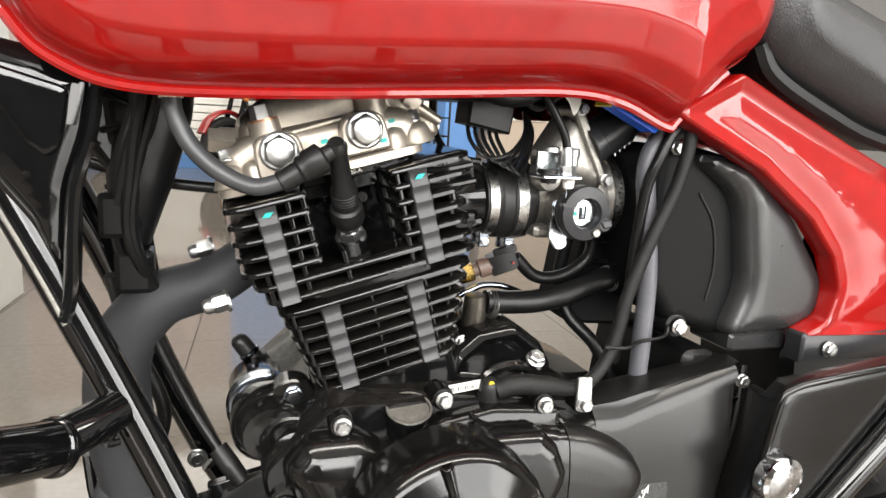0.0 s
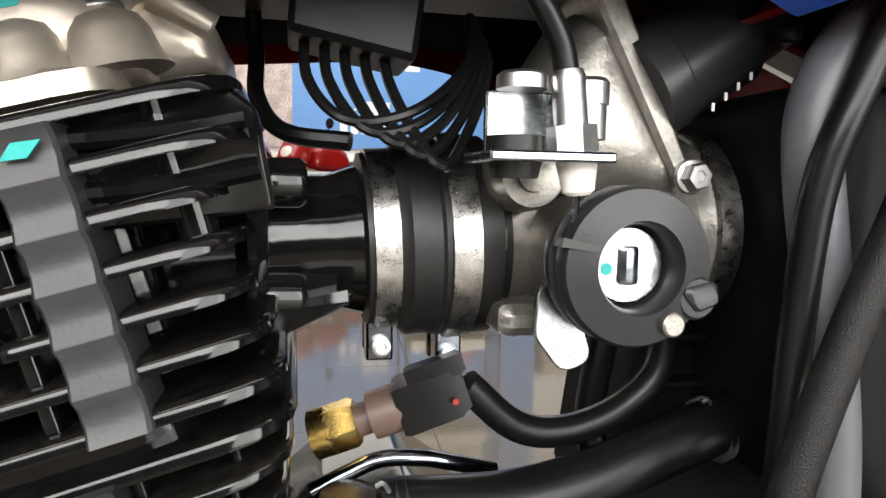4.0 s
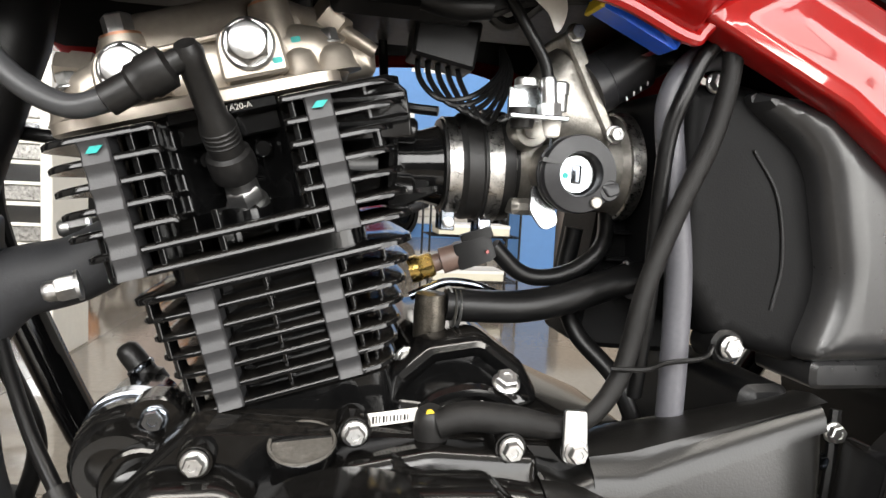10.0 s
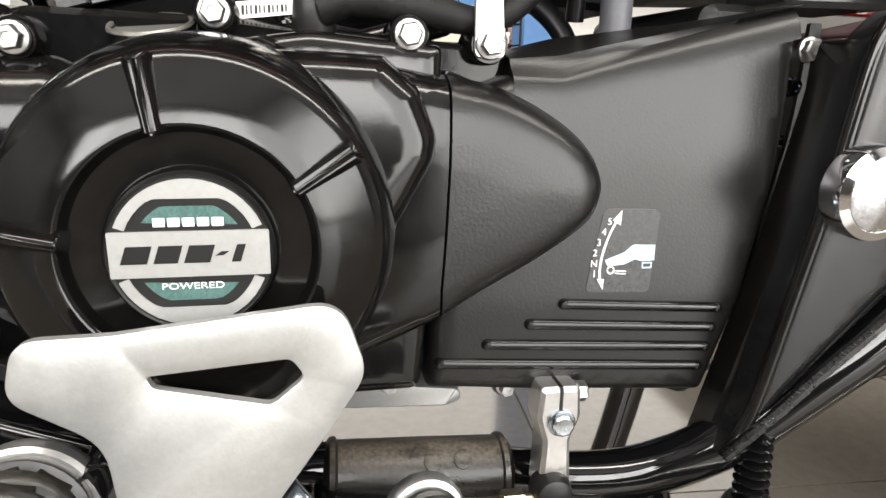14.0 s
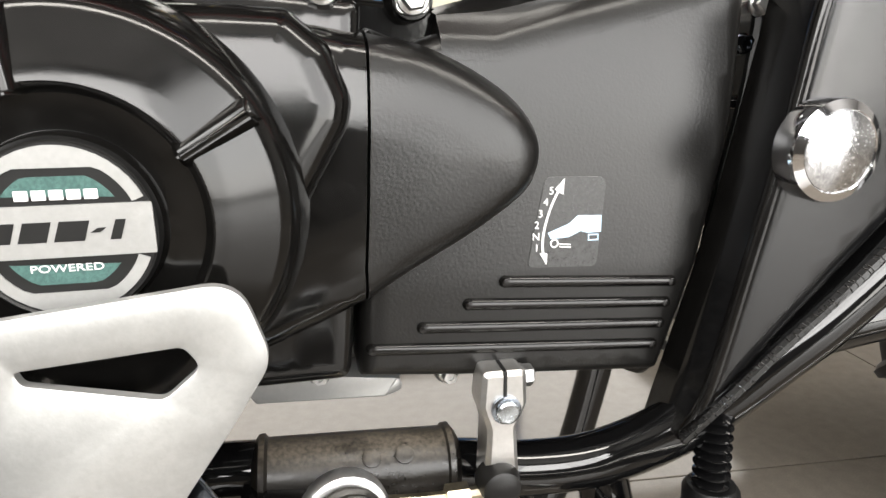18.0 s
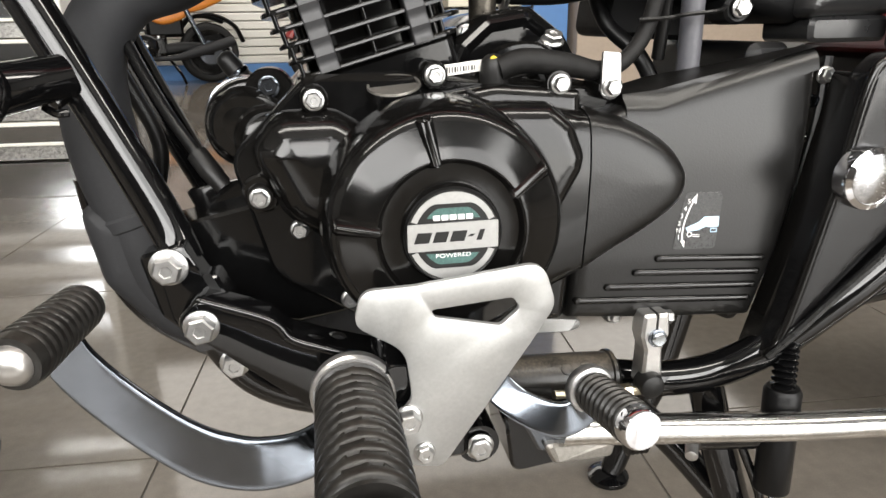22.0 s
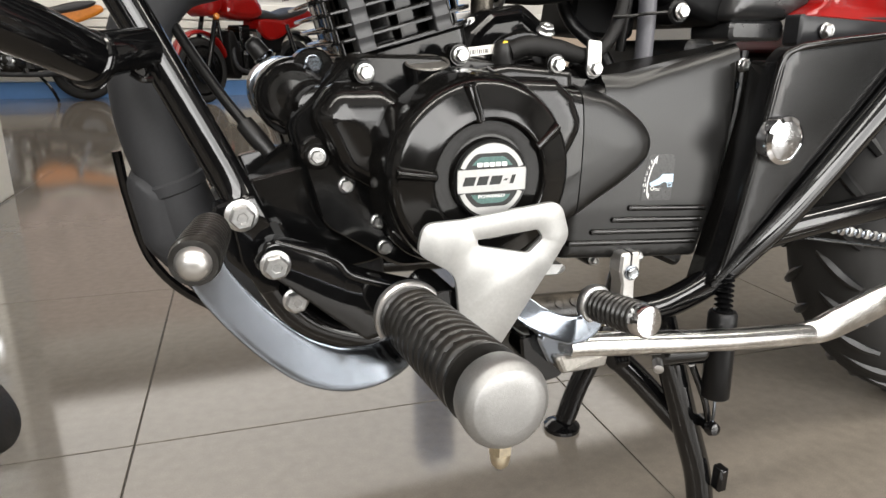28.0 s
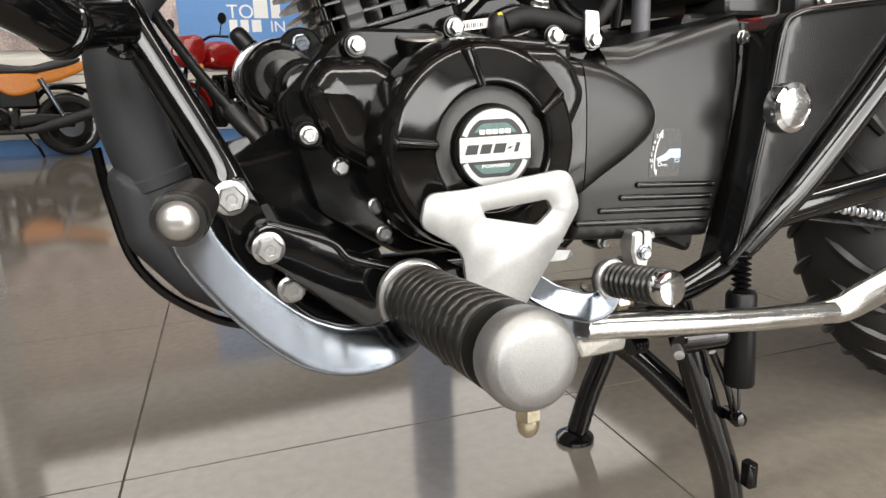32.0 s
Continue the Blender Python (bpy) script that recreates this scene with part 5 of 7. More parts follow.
def frame_parts():
    fr = part("frame_tube", tube([(-0.3100, -0.048, 0.7000), (-0.2680, -0.056, 0.6050), (-0.2205, -0.067, 0.5030), (-0.1760, -0.083, 0.4060), (-0.1630, -0.0935, 0.3760)], 0.0124, seg=28), FRAMEB, bike, "black enamelled front frame tube")
    part("frame_tube", tube([(-0.285, 0.055, 0.665), (-0.245, 0.085, 0.562), (-0.205, 0.105, 0.45), (-0.165, 0.12, 0.35)], 0.0140, seg=16), FRAMEB, bike, "black enamelled front frame tube")
    g = fillet([(-0.34, 0.73, 0.01), (-0.221, 0.705, 0.006), (-0.2270, 0.666, 0.02), (-0.2375, 0.628, 0.03), (-0.2410, 0.556, 0.006), (-0.2490, 0.552, 0.006), (-0.272, 0.605, 0.02), (-0.34, 0.70, 0.01)], 5)
    gus = part("headstock_gusset", shell(g, [(0.002, 0.045), (0, 0.048), (0, 0.056), (0.002, 0.0605), (0.006, 0.0645), (0.014, 0.0680), (0.028, 0.0695)]), FRAMEB, bike, "black headstock gusset plate")
    part("gusset_lug", turned([(0.016, 0), (0.015, 0.006), (0.008, 0.0065), (0.007, 0.001), (0, 0.001)], (-0.258, -0.064, 0.676), (0, -1, 0), 24), FRAMEB, gus)
    part("weld_bead", tube([(-0.2235, -0.066, 0.700), (-0.2285, -0.067, 0.664), (-0.2390, -0.069, 0.626), (-0.2425, -0.072, 0.566), (-0.2460, -0.074, 0.548)], 0.0042, seg=8), FRAMEB, gus)
    pad = fillet([(-0.290, 0.705, 0.004), (-0.238, 0.690, 0.006), (-0.2440, 0.655, 0.006), (-0.2520, 0.648, 0.006), (-0.262, 0.656, 0.006)], 5)
    part("gusset_pad", shell(pad, [(0, 0.066), (0, 0.0695), (0.0015, 0.0712), (0.004, 0.0716)]), FRAMEB, gus)
    part("gusset_weld", tube([(-0.284, -0.066, 0.626), (-0.268, -0.068, 0.594), (-0.252, -0.072, 0.560), (-0.246, -0.074, 0.546)], 0.0016, seg=8), CAST, gus)
    rubber = fillet([(-0.246, 0.712, 0.006), (-0.192, 0.712, 0.006), (-0.190, 0.668, 0.004), (-0.196, 0.648, 0.004), (-0.214, 0.634, 0.006), (-0.226, 0.632, 0.004), (-0.240, 0.652, 0.006)], 4)
    rc = part("rubber_cover", shell(rubber, [(0, -0.03), (0, 0.006), (0.003, 0.012), (0.008, 0.016), (0.014, 0.014), (0.020, 0.018)]), HOSE, bike, "creased black rubber cover over the wiring")
    for x0, z0, x1, z1 in ((-0.236, 0.690, -0.196, 0.672), (-0.230, 0.664, -0.198, 0.668), (-0.222, 0.648, -0.200, 0.656)):
        part("crease", tube([(x0, -0.016, z0), ((x0 + x1) / 2, -0.020, (z0 + z1) / 2 + 0.003), (x1, -0.012, z1)], 0.0024, seg=8), HOSE, rc)
    # crash guard: the bar that runs out to the side, welded to a short sleeve on the frame tube
    cg = part("crash_guard", tube([(-0.249, -0.112, 0.484), (-0.273, -0.150, 0.499), (-0.326, -0.215, 0.527), (-0.41, -0.29, 0.573)], 0.0158, seg=32), FRAMEB, bike, "thick black crash guard bar")
    d = V((-0.024, -0.038, 0.015)).normalized()
    for k, (r, h) in enumerate(((0.0, -0.0005), (0.0006, 0.0012), (0.0002, 0.0030))):
        part("weld_ring", turned([(0.0142 + r, -0.0030), (0.0170 + r, -0.0016), (0.0174 + r, 0.0), (0.0168 + r, 0.0014), (0.0115, 0.0022)], V((-0.2485, -0.1115, 0.4835)) + d * (h - 0.002), -d, 36), FRAMEB, cg)
    part("guard_stub", tube([(-0.250, -0.112, 0.4845), (-0.234, -0.098, 0.4875), (-0.217, -0.080, 0.4905)], [0.0146, 0.0136, 0.0126], seg=20), FRAMEB, cg)
    part("clamp_lug", turned([(0.0045, -0.002), (0.0045, 0.007), (0.0034, 0.0082), (0, 0.0080)], (-0.2215, -0.082, 0.4775), (-0.2, -1, -0.3), 14), FRAMEB, cg)
    part("clamp_lug", tube([(-0.2285, -0.088, 0.4745), (-0.2225, -0.088, 0.4705), (-0.2165, -0.085, 0.4700)], 0.0024, seg=8), FRAMEB, cg)
    bolt((-0.169, -0.113, 0.380), r=0.0115, hexr=0.0080, h=0.010, parent=fr)
    # cradle bracket to the foot peg
    br = fillet([(-0.168, 0.350, 0.010), (-0.152, 0.3665, 0.012), (-0.112, 0.3500, 0.006), (-0.100, 0.3380, 0.006), (-0.079, 0.3295, 0.006), (-0.027, 0.312, 0.006), (-0.027, 0.294, 0.006), (-0.062, 0.290, 0.01), (-0.089, 0.283, 0.006), (-0.111, 0.301, 0.006), (-0.146, 0.333, 0.012)], 5)
    pb = part("peg_bracket", shell(br, [(0.0015, 0.110), (0, 0.113), (0, 0.1315), (0.0012, 0.1340), (0.0025, 0.1345)], bulge=lambda x, z: 0.14 * max(0.0, x + 0.112) if x < -0.06 else 0.0073), FRAMEB, bike, "black forged foot peg bracket")
    part("upper_flange", tube([(-0.150, -0.131, 0.3635), (-0.112, -0.134, 0.3485), (-0.100, -0.137, 0.3365), (-0.079, -0.140, 0.3285), (-0.030, -0.143, 0.311)], 0.0030, seg=10), FRAMEB, pb)
    part("pivot_barrel", turned([(0.0135, 0), (0.0135, 0.048), (0.012, 0.050)], (-0.040, -0.120, 0.316), (0, -1, 0), 24), FRAMEB, pb)
    yo = fillet([(-0.177, 0.386, 0.004), (-0.160, 0.3935, 0.004), (-0.149, 0.371, 0.002), (-0.142, 0.372, 0.002), (-0.133, 0.352, 0.004), (-0.148, 0.322, 0.004), (-0.160, 0.320, 0.004), (-0.1715, 0.346, 0.004)], 3)
    part("yoke", slab(yo, 0.092, 0.1125, 0.0012), FRAMEB, pb)
    # black patch for the shade inside the yoke slot
    part("yoke_slot_shade", slab(fillet([(-0.151, 0.3735, 0.002), (-0.146, 0.3740, 0.002), (-0.140, 0.360, 0.002), (-0.145, 0.357, 0.002)], 3), 0.1122, 0.1130, 0.0002), INK, pb)
    bolt((-0.151, -0.1348, 0.349), r=0.0105, hexr=0.0078, h=0.009, parent=pb)
    bolt((-0.137, -0.120, 0.316), r=0.0095, hexr=0.0072, h=0.008, parent=pb)
    part("bracket_plate", slab(fillet([(-0.188, 0.385, 0.005), (-0.160, 0.392, 0.005), (-0.140, 0.330, 0.01), (-0.155, 0.318, 0.005), (-0.180, 0.345, 0.01)], 4), 0.085, 0.104, 0.002), FRAMEB, pb)
    # lower cradle and rear sweep
    lo = part("cradle_tube", tube([(-0.16, -0.095, 0.345), (-0.125, -0.095, 0.290), (-0.06, -0.095, 0.266), (0.01, -0.098, 0.2735), (0.08, -0.100, 0.268), (0.13, -0.100, 0.2615), (0.168, -0.103, 0.2570), (0.203, -0.112, 0.2640), (0.236, -0.128, 0.2890), (0.272, -0.137, 0.3225), (0.301, -0.142, 0.3500), (0.348, -0.147, 0.4020), (0.41, -0.150, 0.470), (0.47, -0.150, 0.55)], 0.0135, seg=16), FRAMEB, bike, "black cradle tube sweeping up behind the engine")
    part("cradle_tube", tube([(-0.16, 0.11, 0.345), (-0.125, 0.11, 0.290), (-0.06, 0.11, 0.266), (0.13, 0.11, 0.256), (0.20, 0.11, 0.256), (0.29, 0.13, 0.318), (0.41, 0.14, 0.475)], 0.0135, seg=12), FRAMEB, bike)
    part("tube_sleeve", tube([(0.037, -0.100, 0.2690), (0.085, -0.100, 0.2665), (0.126, -0.100, 0.2640)], 0.0178, n=3, seg=28), DUSTY, lo, "dusty black frame sleeve with two slots")
    for x, z in ((0.039, 0.2690), (0.125, 0.2640)):
        part("weld_bead", turned([(0.0150, -0.0045), (0.0192, -0.0015), (0.0196, 0.001), (0.0150, 0.0045)], (x, -0.100, z), (1, 0, -0.06), 28), DUSTY, lo)
    for x in (0.0880, 0.1030):
        part("slot_rim", turned([(0.0030, -0.003), (0.0044, -0.001), (0.0044, 0.0006), (0.0032, 0.0010)], (x, -0.1122, 0.2796), (0, -0.68, 0.73), 18), DUSTY, lo)
        # black disc for the shade inside the slot
        part("slot_hole_shade", turned([(0.0033, -0.003), (0.0033, 0.0009), (0, 0.0009)], (x, -0.1122, 0.2796), (0, -0.68, 0.73), 18), INK, lo)
    pl = fillet([(0.220, 0.284, 0.006), (0.2310, 0.307, 0.03), (0.2470, 0.383, 0.05), (0.2560, 0.429, 0.05), (0.2650, 0.482, 0.012), (0.277, 0.4935, 0.012), (0.41, 0.507, 0.01), (0.425, 0.500, 0.006), (0.342, 0.414, 0.02), (0.289, 0.361, 0.02), (0.234, 0.304, 0.01)], 6)
    sp = part("pivot_plate", shell(pl, [(0.0, 0.128), (0, 0.1425), (0.0015, 0.1455), (0.004, 0.1470), (0.008, 0.1474)]), PLATEB, bike, "black pressed pivot plate")
    random.seed(4)
    bead = [V((0.222, -0.146, 0.291)), V((0.240, -0.149, 0.310)), V((0.263, -0.151, 0.334)), V((0.292, -0.153, 0.362)), V((0.345, -0.155, 0.416)), V((0.42, -0.156, 0.498))]
    part("weld_bead", tube(bead, 0.0030, seg=8), FRAMEB, sp)
    for k, p in enumerate(spline(bead, 34)):
        part("weld_ripple", turned([(0.0020, -0.0011), (0.0029 + 0.0005 * random.random(), 0.0), (0.0020, 0.0011)], p, (0.7, 0.5 * random.random(), 0.7), 8), STEEL if random.random() < 0.14 else FRAMEB, sp)
    part("edge_rail", tube([(0.2235, -0.143, 0.290), (0.2345, -0.1435, 0.312), (0.2500, -0.1435, 0.384), (0.2590, -0.1435, 0.430), (0.2675, -0.1435, 0.480), (0.279, -0.144, 0.491), (0.31, -0.145, 0.4965), (0.42, -0.146, 0.507)], 0.0034, seg=10), COVERB, sp)
    part("rear_flank", slab(fillet([(0.2225, 0.286, 0.002), (0.2480, 0.383, 0.05), (0.2660, 0.482, 0.004), (0.274, 0.482, 0.004), (0.2560, 0.383, 0.05), (0.230, 0.286, 0.002)], 4), 0.112, 0.1285, 0.001), COVERB, sp)
    cap = part("pivot_cap", turned([(0.0205, 0), (0.0208, 0.008), (0.0200, 0.0110), (0.0165, 0.0128), (0.0160, 0.0122), (0, 0.0122)], (0.2685, -0.147, 0.4180), (0, -1, 0), 72), CHROME, bike, "chrome swingarm pivot cap")
    part("cap_face", turned([(0.0160, 0.0110), (0.0160, 0.0124), (0.0157, 0.0126), (0, 0.0127)], (0.2685, -0.147, 0.4180), (0, -1, 0), 48), SCUFF, cap, "scratched chrome face")
    # grey bracket under the side panel with its bolt
    pk = part("panel_bracket", slab(rect(0.322, 0.46, 0.495, 0.522, 0.004), 0.09, 0.108, 0.002), PLASTIC, bike)
    bolt((0.350, -0.110, 0.508), r=0.0070, hexr=0.0052, parent=pk)
    for x, z in ((0.252, 0.365), (0.258, 0.392), (0.263, 0.455)):
        bolt((x, -0.085, z), r=0.006, hexr=0.0046, parent=sp)
    gp = part("gap_bracket", slab(fillet([(0.2440, 0.3400, 0.001), (0.2560, 0.3400, 0.002), (0.2585, 0.3300, 0.002), (0.2540, 0.3225, 0.001), (0.2455, 0.3260, 0.002)], 3), 0.082, 0.096, 0.0008), ZINC, sp, "bare metal bracket behind the pivot plate")
    part("bracket_tab", slab(fillet([(0.2400, 0.3150, 0.001), (0.2500, 0.3120, 0.001), (0.2480, 0.3055, 0.001), (0.2420, 0.3085, 0.001)], 3), 0.082, 0.094, 0.0008), ZINC, gp)
    bolt((0.2745, -0.094, 0.4780), r=0.0062, hexr=0.0048, parent=sp)
    bolt((0.2700, -0.090, 0.4600), r=0.0052, hexr=0.0040, material=STEEL, parent=sp)
    for z0 in (0.352, 0.372, 0.396, 0.430):
        part("frame_web", block((0.2440 + 0.22 * (z0 - 0.352), -0.088, z0), (0.2680 + 0.22 * (z0 - 0.352), -0.07, z0 + 0.006), 0.002), FRAMEB, sp)
    part("gap_cable", tube([(0.262, -0.090, 0.300), (0.258, -0.096, 0.345), (0.262, -0.097, 0.390), (0.272, -0.096, 0.440), (0.279, -0.09, 0.490)], 0.0035, seg=8), HOSE, sp)
    part("swingarm", tube([(0.31, -0.105, 0.316), (0.38, -0.107, 0.326), (0.60, -0.115, 0.352)], 0.0125, seg=14, ratio=1.2), FRAMEB, bike, "black swingarm tube")
    part("inner_fender", slab(fillet([(0.36, 0.49, 0.02), (0.50, 0.52, 0.02), (0.46, 0.36, 0.02), (0.38, 0.345, 0.02)]), -0.06, 0.06, 0.01), DARKP, bike)
    part("rear_shield", slab(fillet([(0.228, 0.50, 0.01), (0.262, 0.50, 0.01), (0.25, 0.28, 0.01), (0.21, 0.30, 0.01)]), -0.06, 0.075, 0.004), DARKP, bike)


frame_parts()


def exhaust():
    ex = part("exhaust_pipe", tube([cl(-0.06, 0.016, 0.024), (-0.160, 0.012, 0.550), (-0.200, 0.008, 0.536), (-0.226, 0.006, 0.498), (-0.227, 0.002, 0.44), (-0.214, 0.0, 0.385), (-0.193, 0.0, 0.330), (-0.15, 0.0, 0.300), (-0.08, 0.0, 0.292)], [0.0185, 0.0200, 0.0215, 0.023, 0.0245, 0.0245, 0.028, 0.03, 0.03], seg=24), EXH, bike, "matt grey exhaust pipe")
    part("exhaust_flange", slab(fillet([(-0.084, 0.002, 0.004), (-0.072, 0.002, 0.004), (-0.072, 0.048, 0.004), (-0.084, 0.048, 0.004)]), -0.05, -0.004, 0.002, MS), EXH, ex)
    part("pipe_joint", turned([(0.0243, -0.006), (0.0262, -0.004), (0.0262, 0.004), (0.0243, 0.006)], (-0.2140, 0.0, 0.384), (0.30, 0.0, -1), 28), EXH, ex)
    for p in ((-0.159, -0.027, 0.543), (-0.170, 0.026, 0.573)):
        m = frame_to(V(p) + V((0.014, 0.002, 0.003)), (-1, -0.22, -0.25))
        bm = lathe(bmesh.new(), [(0.0085, 0.004), (0.0085, 0.006)], m, 20)
        lathe(bm, [(0.0072, 0.006), (0.0072, 0.014), (0.0062, 0.016)], m, 6)
        lathe(bm, [(0.0058, 0.016), (0.0058, 0.020), (0.004, 0.0225), (0, 0.023)], m, 16)
        part("acorn_nut", bm, ZINC, ex)
    sil = fillet([(-0.250, 0.40, 0.015), (-0.208, 0.392, 0.015), (-0.190, 0.352, 0.03), (-0.150, 0.322, 0.03), (-0.04, 0.318, 0.02), (-0.04, 0.262, 0.02), (-0.15, 0.256, 0.02), (-0.205, 0.290, 0.02), (-0.240, 0.335, 0.03)], 5)
    part("exhaust_chamber", shell(sil, [(0.016, -0.06), (0.006, -0.055), (0, -0.045), (0, 0.008), (0.006, 0.018), (0.014, 0.023)]), EXH, bike, "matt grey exhaust chamber under the engine")
    part("chamber_rim", tube([(-0.254, 0.02, 0.41), (-0.250, 0.02, 0.37), (-0.238, 0.02, 0.315), (-0.205, 0.02, 0.275), (-0.15, 0.02, 0.248), (-0.05, 0.02, 0.250)], 0.004, seg=8), FRAMEB, bike)


exhaust()


def engine_front():
    # starter motor and the front engine mount
    st = part("starter_motor", turned([(0.020, -0.03), (0.025, -0.02), (0.0255, 0.0), (0.0235, 0.030), (0.0225, 0.06), (0.019, 0.066)], (-0.122, -0.035, 0.456), (-0.06, 1, 0.05), 32), COVERB, bike, "black starter motor")
    part("starter_nose", turned([(0.0300, -0.008), (0.0305, -0.004), (0.0305, 0.006), (0.0290, 0.0085), (0.0260, 0.0095), (0.0245, 0.0120), (0.0240, 0.0180), (0.0220, 0.0205), (0.0120, 0.0225), (0, 0.023)], (-0.118, -0.042, 0.454), (0.15, -1, -0.1), 28), COVERB, st)
    part("steel_band", turned([(0.0255, -0.001), (0.0275, 0), (0.0275, 0.010), (0.0255, 0.011)], (-0.123, -0.022, 0.4567), (-0.06, 1, 0.05), 36), STEEL, st)
    boot = part("terminal_boot", turned([(0.0105, -0.006), (0.0105, 0.001), (0.0080, 0.004), (0.0076, 0.020), (0.0070, 0.0245), (0.0045, 0.0272), (0, 0.0280)], (-0.1255, 0.030, 0.4755), (-0.60, 0.05, 0.80), 24), RUBBER, bike, "black rubber terminal boot")
    part("boot_collar", turned([(0.0086, 0), (0.0090, 0.001), (0.0090, 0.003), (0.0080, 0.004)], (-0.1300, 0.030, 0.4815), (-0.60, 0.05, 0.80), 24), STEEL, boot)
    part("bolt_ear", slab(rounded([(-0.122, 0.474), (-0.112, 0.489), (-0.096, 0.489), (-0.088, 0.476), (-0.100, 0.466)], 5), 0.035, 0.054, 0.0015), COVERB, st)
    bolt((-0.104, -0.054, 0.4790), r=0.0072, hexr=0.0056, material=STEEL, parent=st)
    part("gear_stub", turned([(0.0185, -0.03), (0.0185, 0.0), (0.0170, 0.004), (0.0120, 0.0065), (0, 0.007)], (-0.105, -0.078, 0.446), (0, -1, 0), 24), COVERB, st)
    part("stub_ring", turned([(0.0215, -0.006), (0.0215, 0.0), (0.0200, 0.0015)], (-0.107, -0.068, 0.447), (0, -1, 0), 24), COVERB, st)
    part("cable_holder", slab(fillet([(-0.165, 0.412, 0.002), (-0.121, 0.421, 0.003), (-0.112, 0.405, 0.003), (-0.116, 0.398, 0.002), (-0.158, 0.394, 0.002)], 3), 0.045, 0.052, 0.001), BLACK, bike, "black clutch cable holder plate")
    part("bolt_ear", slab(rounded([(-0.122, 0.425), (-0.111, 0.430), (-0.102, 0.420), (-0.104, 0.408), (-0.116, 0.406), (-0.123, 0.414)], 5), 0.060, 0.097, 0.0015), COVERB, gen)
    mount = fillet([(-0.182, 0.392, 0.004), (-0.105, 0.408, 0.004), (-0.075, 0.36, 0.02), (-0.05, 0.325, 0.01), (-0.10, 0.318, 0.01), (-0.15, 0.345, 0.01)], 4)
    part("engine_mount_plate", slab(mount, 0.03, 0.072, 0.002), BLACK, bike, "black front engine mount plate")
    bolt((-0.175, 0.10, 0.354), r=0.0095, hexr=0.0072, parent=bike, name="mount_bolt")
    for p in ((-0.067, -0.0925, 0.362), (-0.062, -0.0925, 0.341), (-0.091, -0.0925, 0.392)):
        bolt(p, r=0.0062, hexr=0.0046, parent=case)
    # hoses and cables behind the frame tube
    part("clutch_cable", tube([(-0.235, 0.05, 0.62), (-0.215, 0.02, 0.54), (-0.18, -0.02, 0.47), (-0.150, -0.045, 0.425)], 0.0042), HOSE, bike, "black clutch cable")
    part("cable_boot", tube([(-0.1570, -0.039, 0.4350), (-0.149, -0.045, 0.424), (-0.140, -0.05, 0.412)], [0.0072, 0.0076, 0.0066]), RUBBER, bike)
    part("breather_cable", tube([(-0.25, 0.03, 0.64), (-0.20, 0.01, 0.628), (-0.12, 0.0, 0.622)], 0.0042), HOSE, bike)
    part("corrugated_hose", tube([(-0.235, 0.04, 0.55), (-0.222, 0.05, 0.49), (-0.20, 0.05, 0.43), (-0.21, 0.05, 0.38)], 0.006), RUBBER, bike)
    random.seed(9)
    loom = part("wiring_loom", tube([(-0.190, 0.01, 0.73), (-0.198, 0.0, 0.68), (-0.208, -0.005, 0.63), (-0.214, 0.0, 0.585)], [0.022, 0.026, 0.022, 0.012], seg=14), DARKP, bike, "black taped wiring harness hanging by the headstock")
    for k in range(9):
        x, y = -0.188 - 0.006 * (k % 4), -0.030 + 0.008 * (k % 5)
        w = [random.uniform(-0.007, 0.007) for _ in range(6)]
        part("loom_lead", tube([(x, y, 0.735), (x - 0.006 + w[0], y + w[1], 0.69), (x - 0.014 + w[2], y + w[3], 0.64), (x - 0.016 + w[4], y + 0.01, 0.59), (x - 0.006 + w[5], y + 0.03, 0.535)], 0.0035 + 0.0006 * (k % 4), seg=8), HOSE, loom)
    part("loom_connector", block((-0.234, -0.022, 0.590), (-0.206, 0.006, 0.622), 0.004), DARKP, loom)
    part("loom_connector", block((-0.226, -0.014, 0.548), (-0.200, 0.008, 0.580), 0.004), DARKP, loom)
    # filler neck and rear gearbox hump
    part("filler_neck", turned([(0.0195, -0.044), (0.0180, -0.020), (0.0165, -0.010), (0.0160, 0.0), (0.0168, 0.002), (0.0168, 0.0065), (0.0158, 0.0075), (0.0148, 0.0070), (0.0146, 0.004), (0, 0.004)], (-0.0265, -0.0935, 0.4735), (-0.08, -0.30, 1), 32), BLACK, bike, "black oil filler neck")
    part("filler_rim", turned([(0.0148, 0.0062), (0.0152, 0.0082), (0.0164, 0.0084), (0.0168, 0.0070), (0.0160, 0.0060)], (-0.0265, -0.0935, 0.4735), (-0.08, -0.30, 1), 36), CAST, bike, "bare rim of the oil filler neck")
    hump = fillet([(0.008, 0.478, 0.01), (0.020, 0.505, 0.01), (0.040, 0.522, 0.012), (0.072, 0.527, 0.016), (0.098, 0.508, 0.014), (0.112, 0.484, 0.01), (0.06, 0.470, 0.01)], 6)
    part("gearbox_hump", shell(hump, [(0, -0.08), (0, 0.050), (0.002, 0.056), (0.007, 0.060), (0.010, 0.059), (0.013, 0.056)]), BLACK, case)
    part("hump_arch", tube([(0.030, -0.078, 0.480), (0.042, -0.080, 0.496), (0.066, -0.080, 0.500), (0.086, -0.078, 0.488)], 0.0045, seg=8), BLACK, case)
    bolt((0.030, -0.045, 0.509), r=0.0068, hexr=0.005, parent=case)
    bolt((0.080, -0.079, 0.504), (0, -0.5, 0.85), r=0.0078, hexr=0.0058, parent=case)
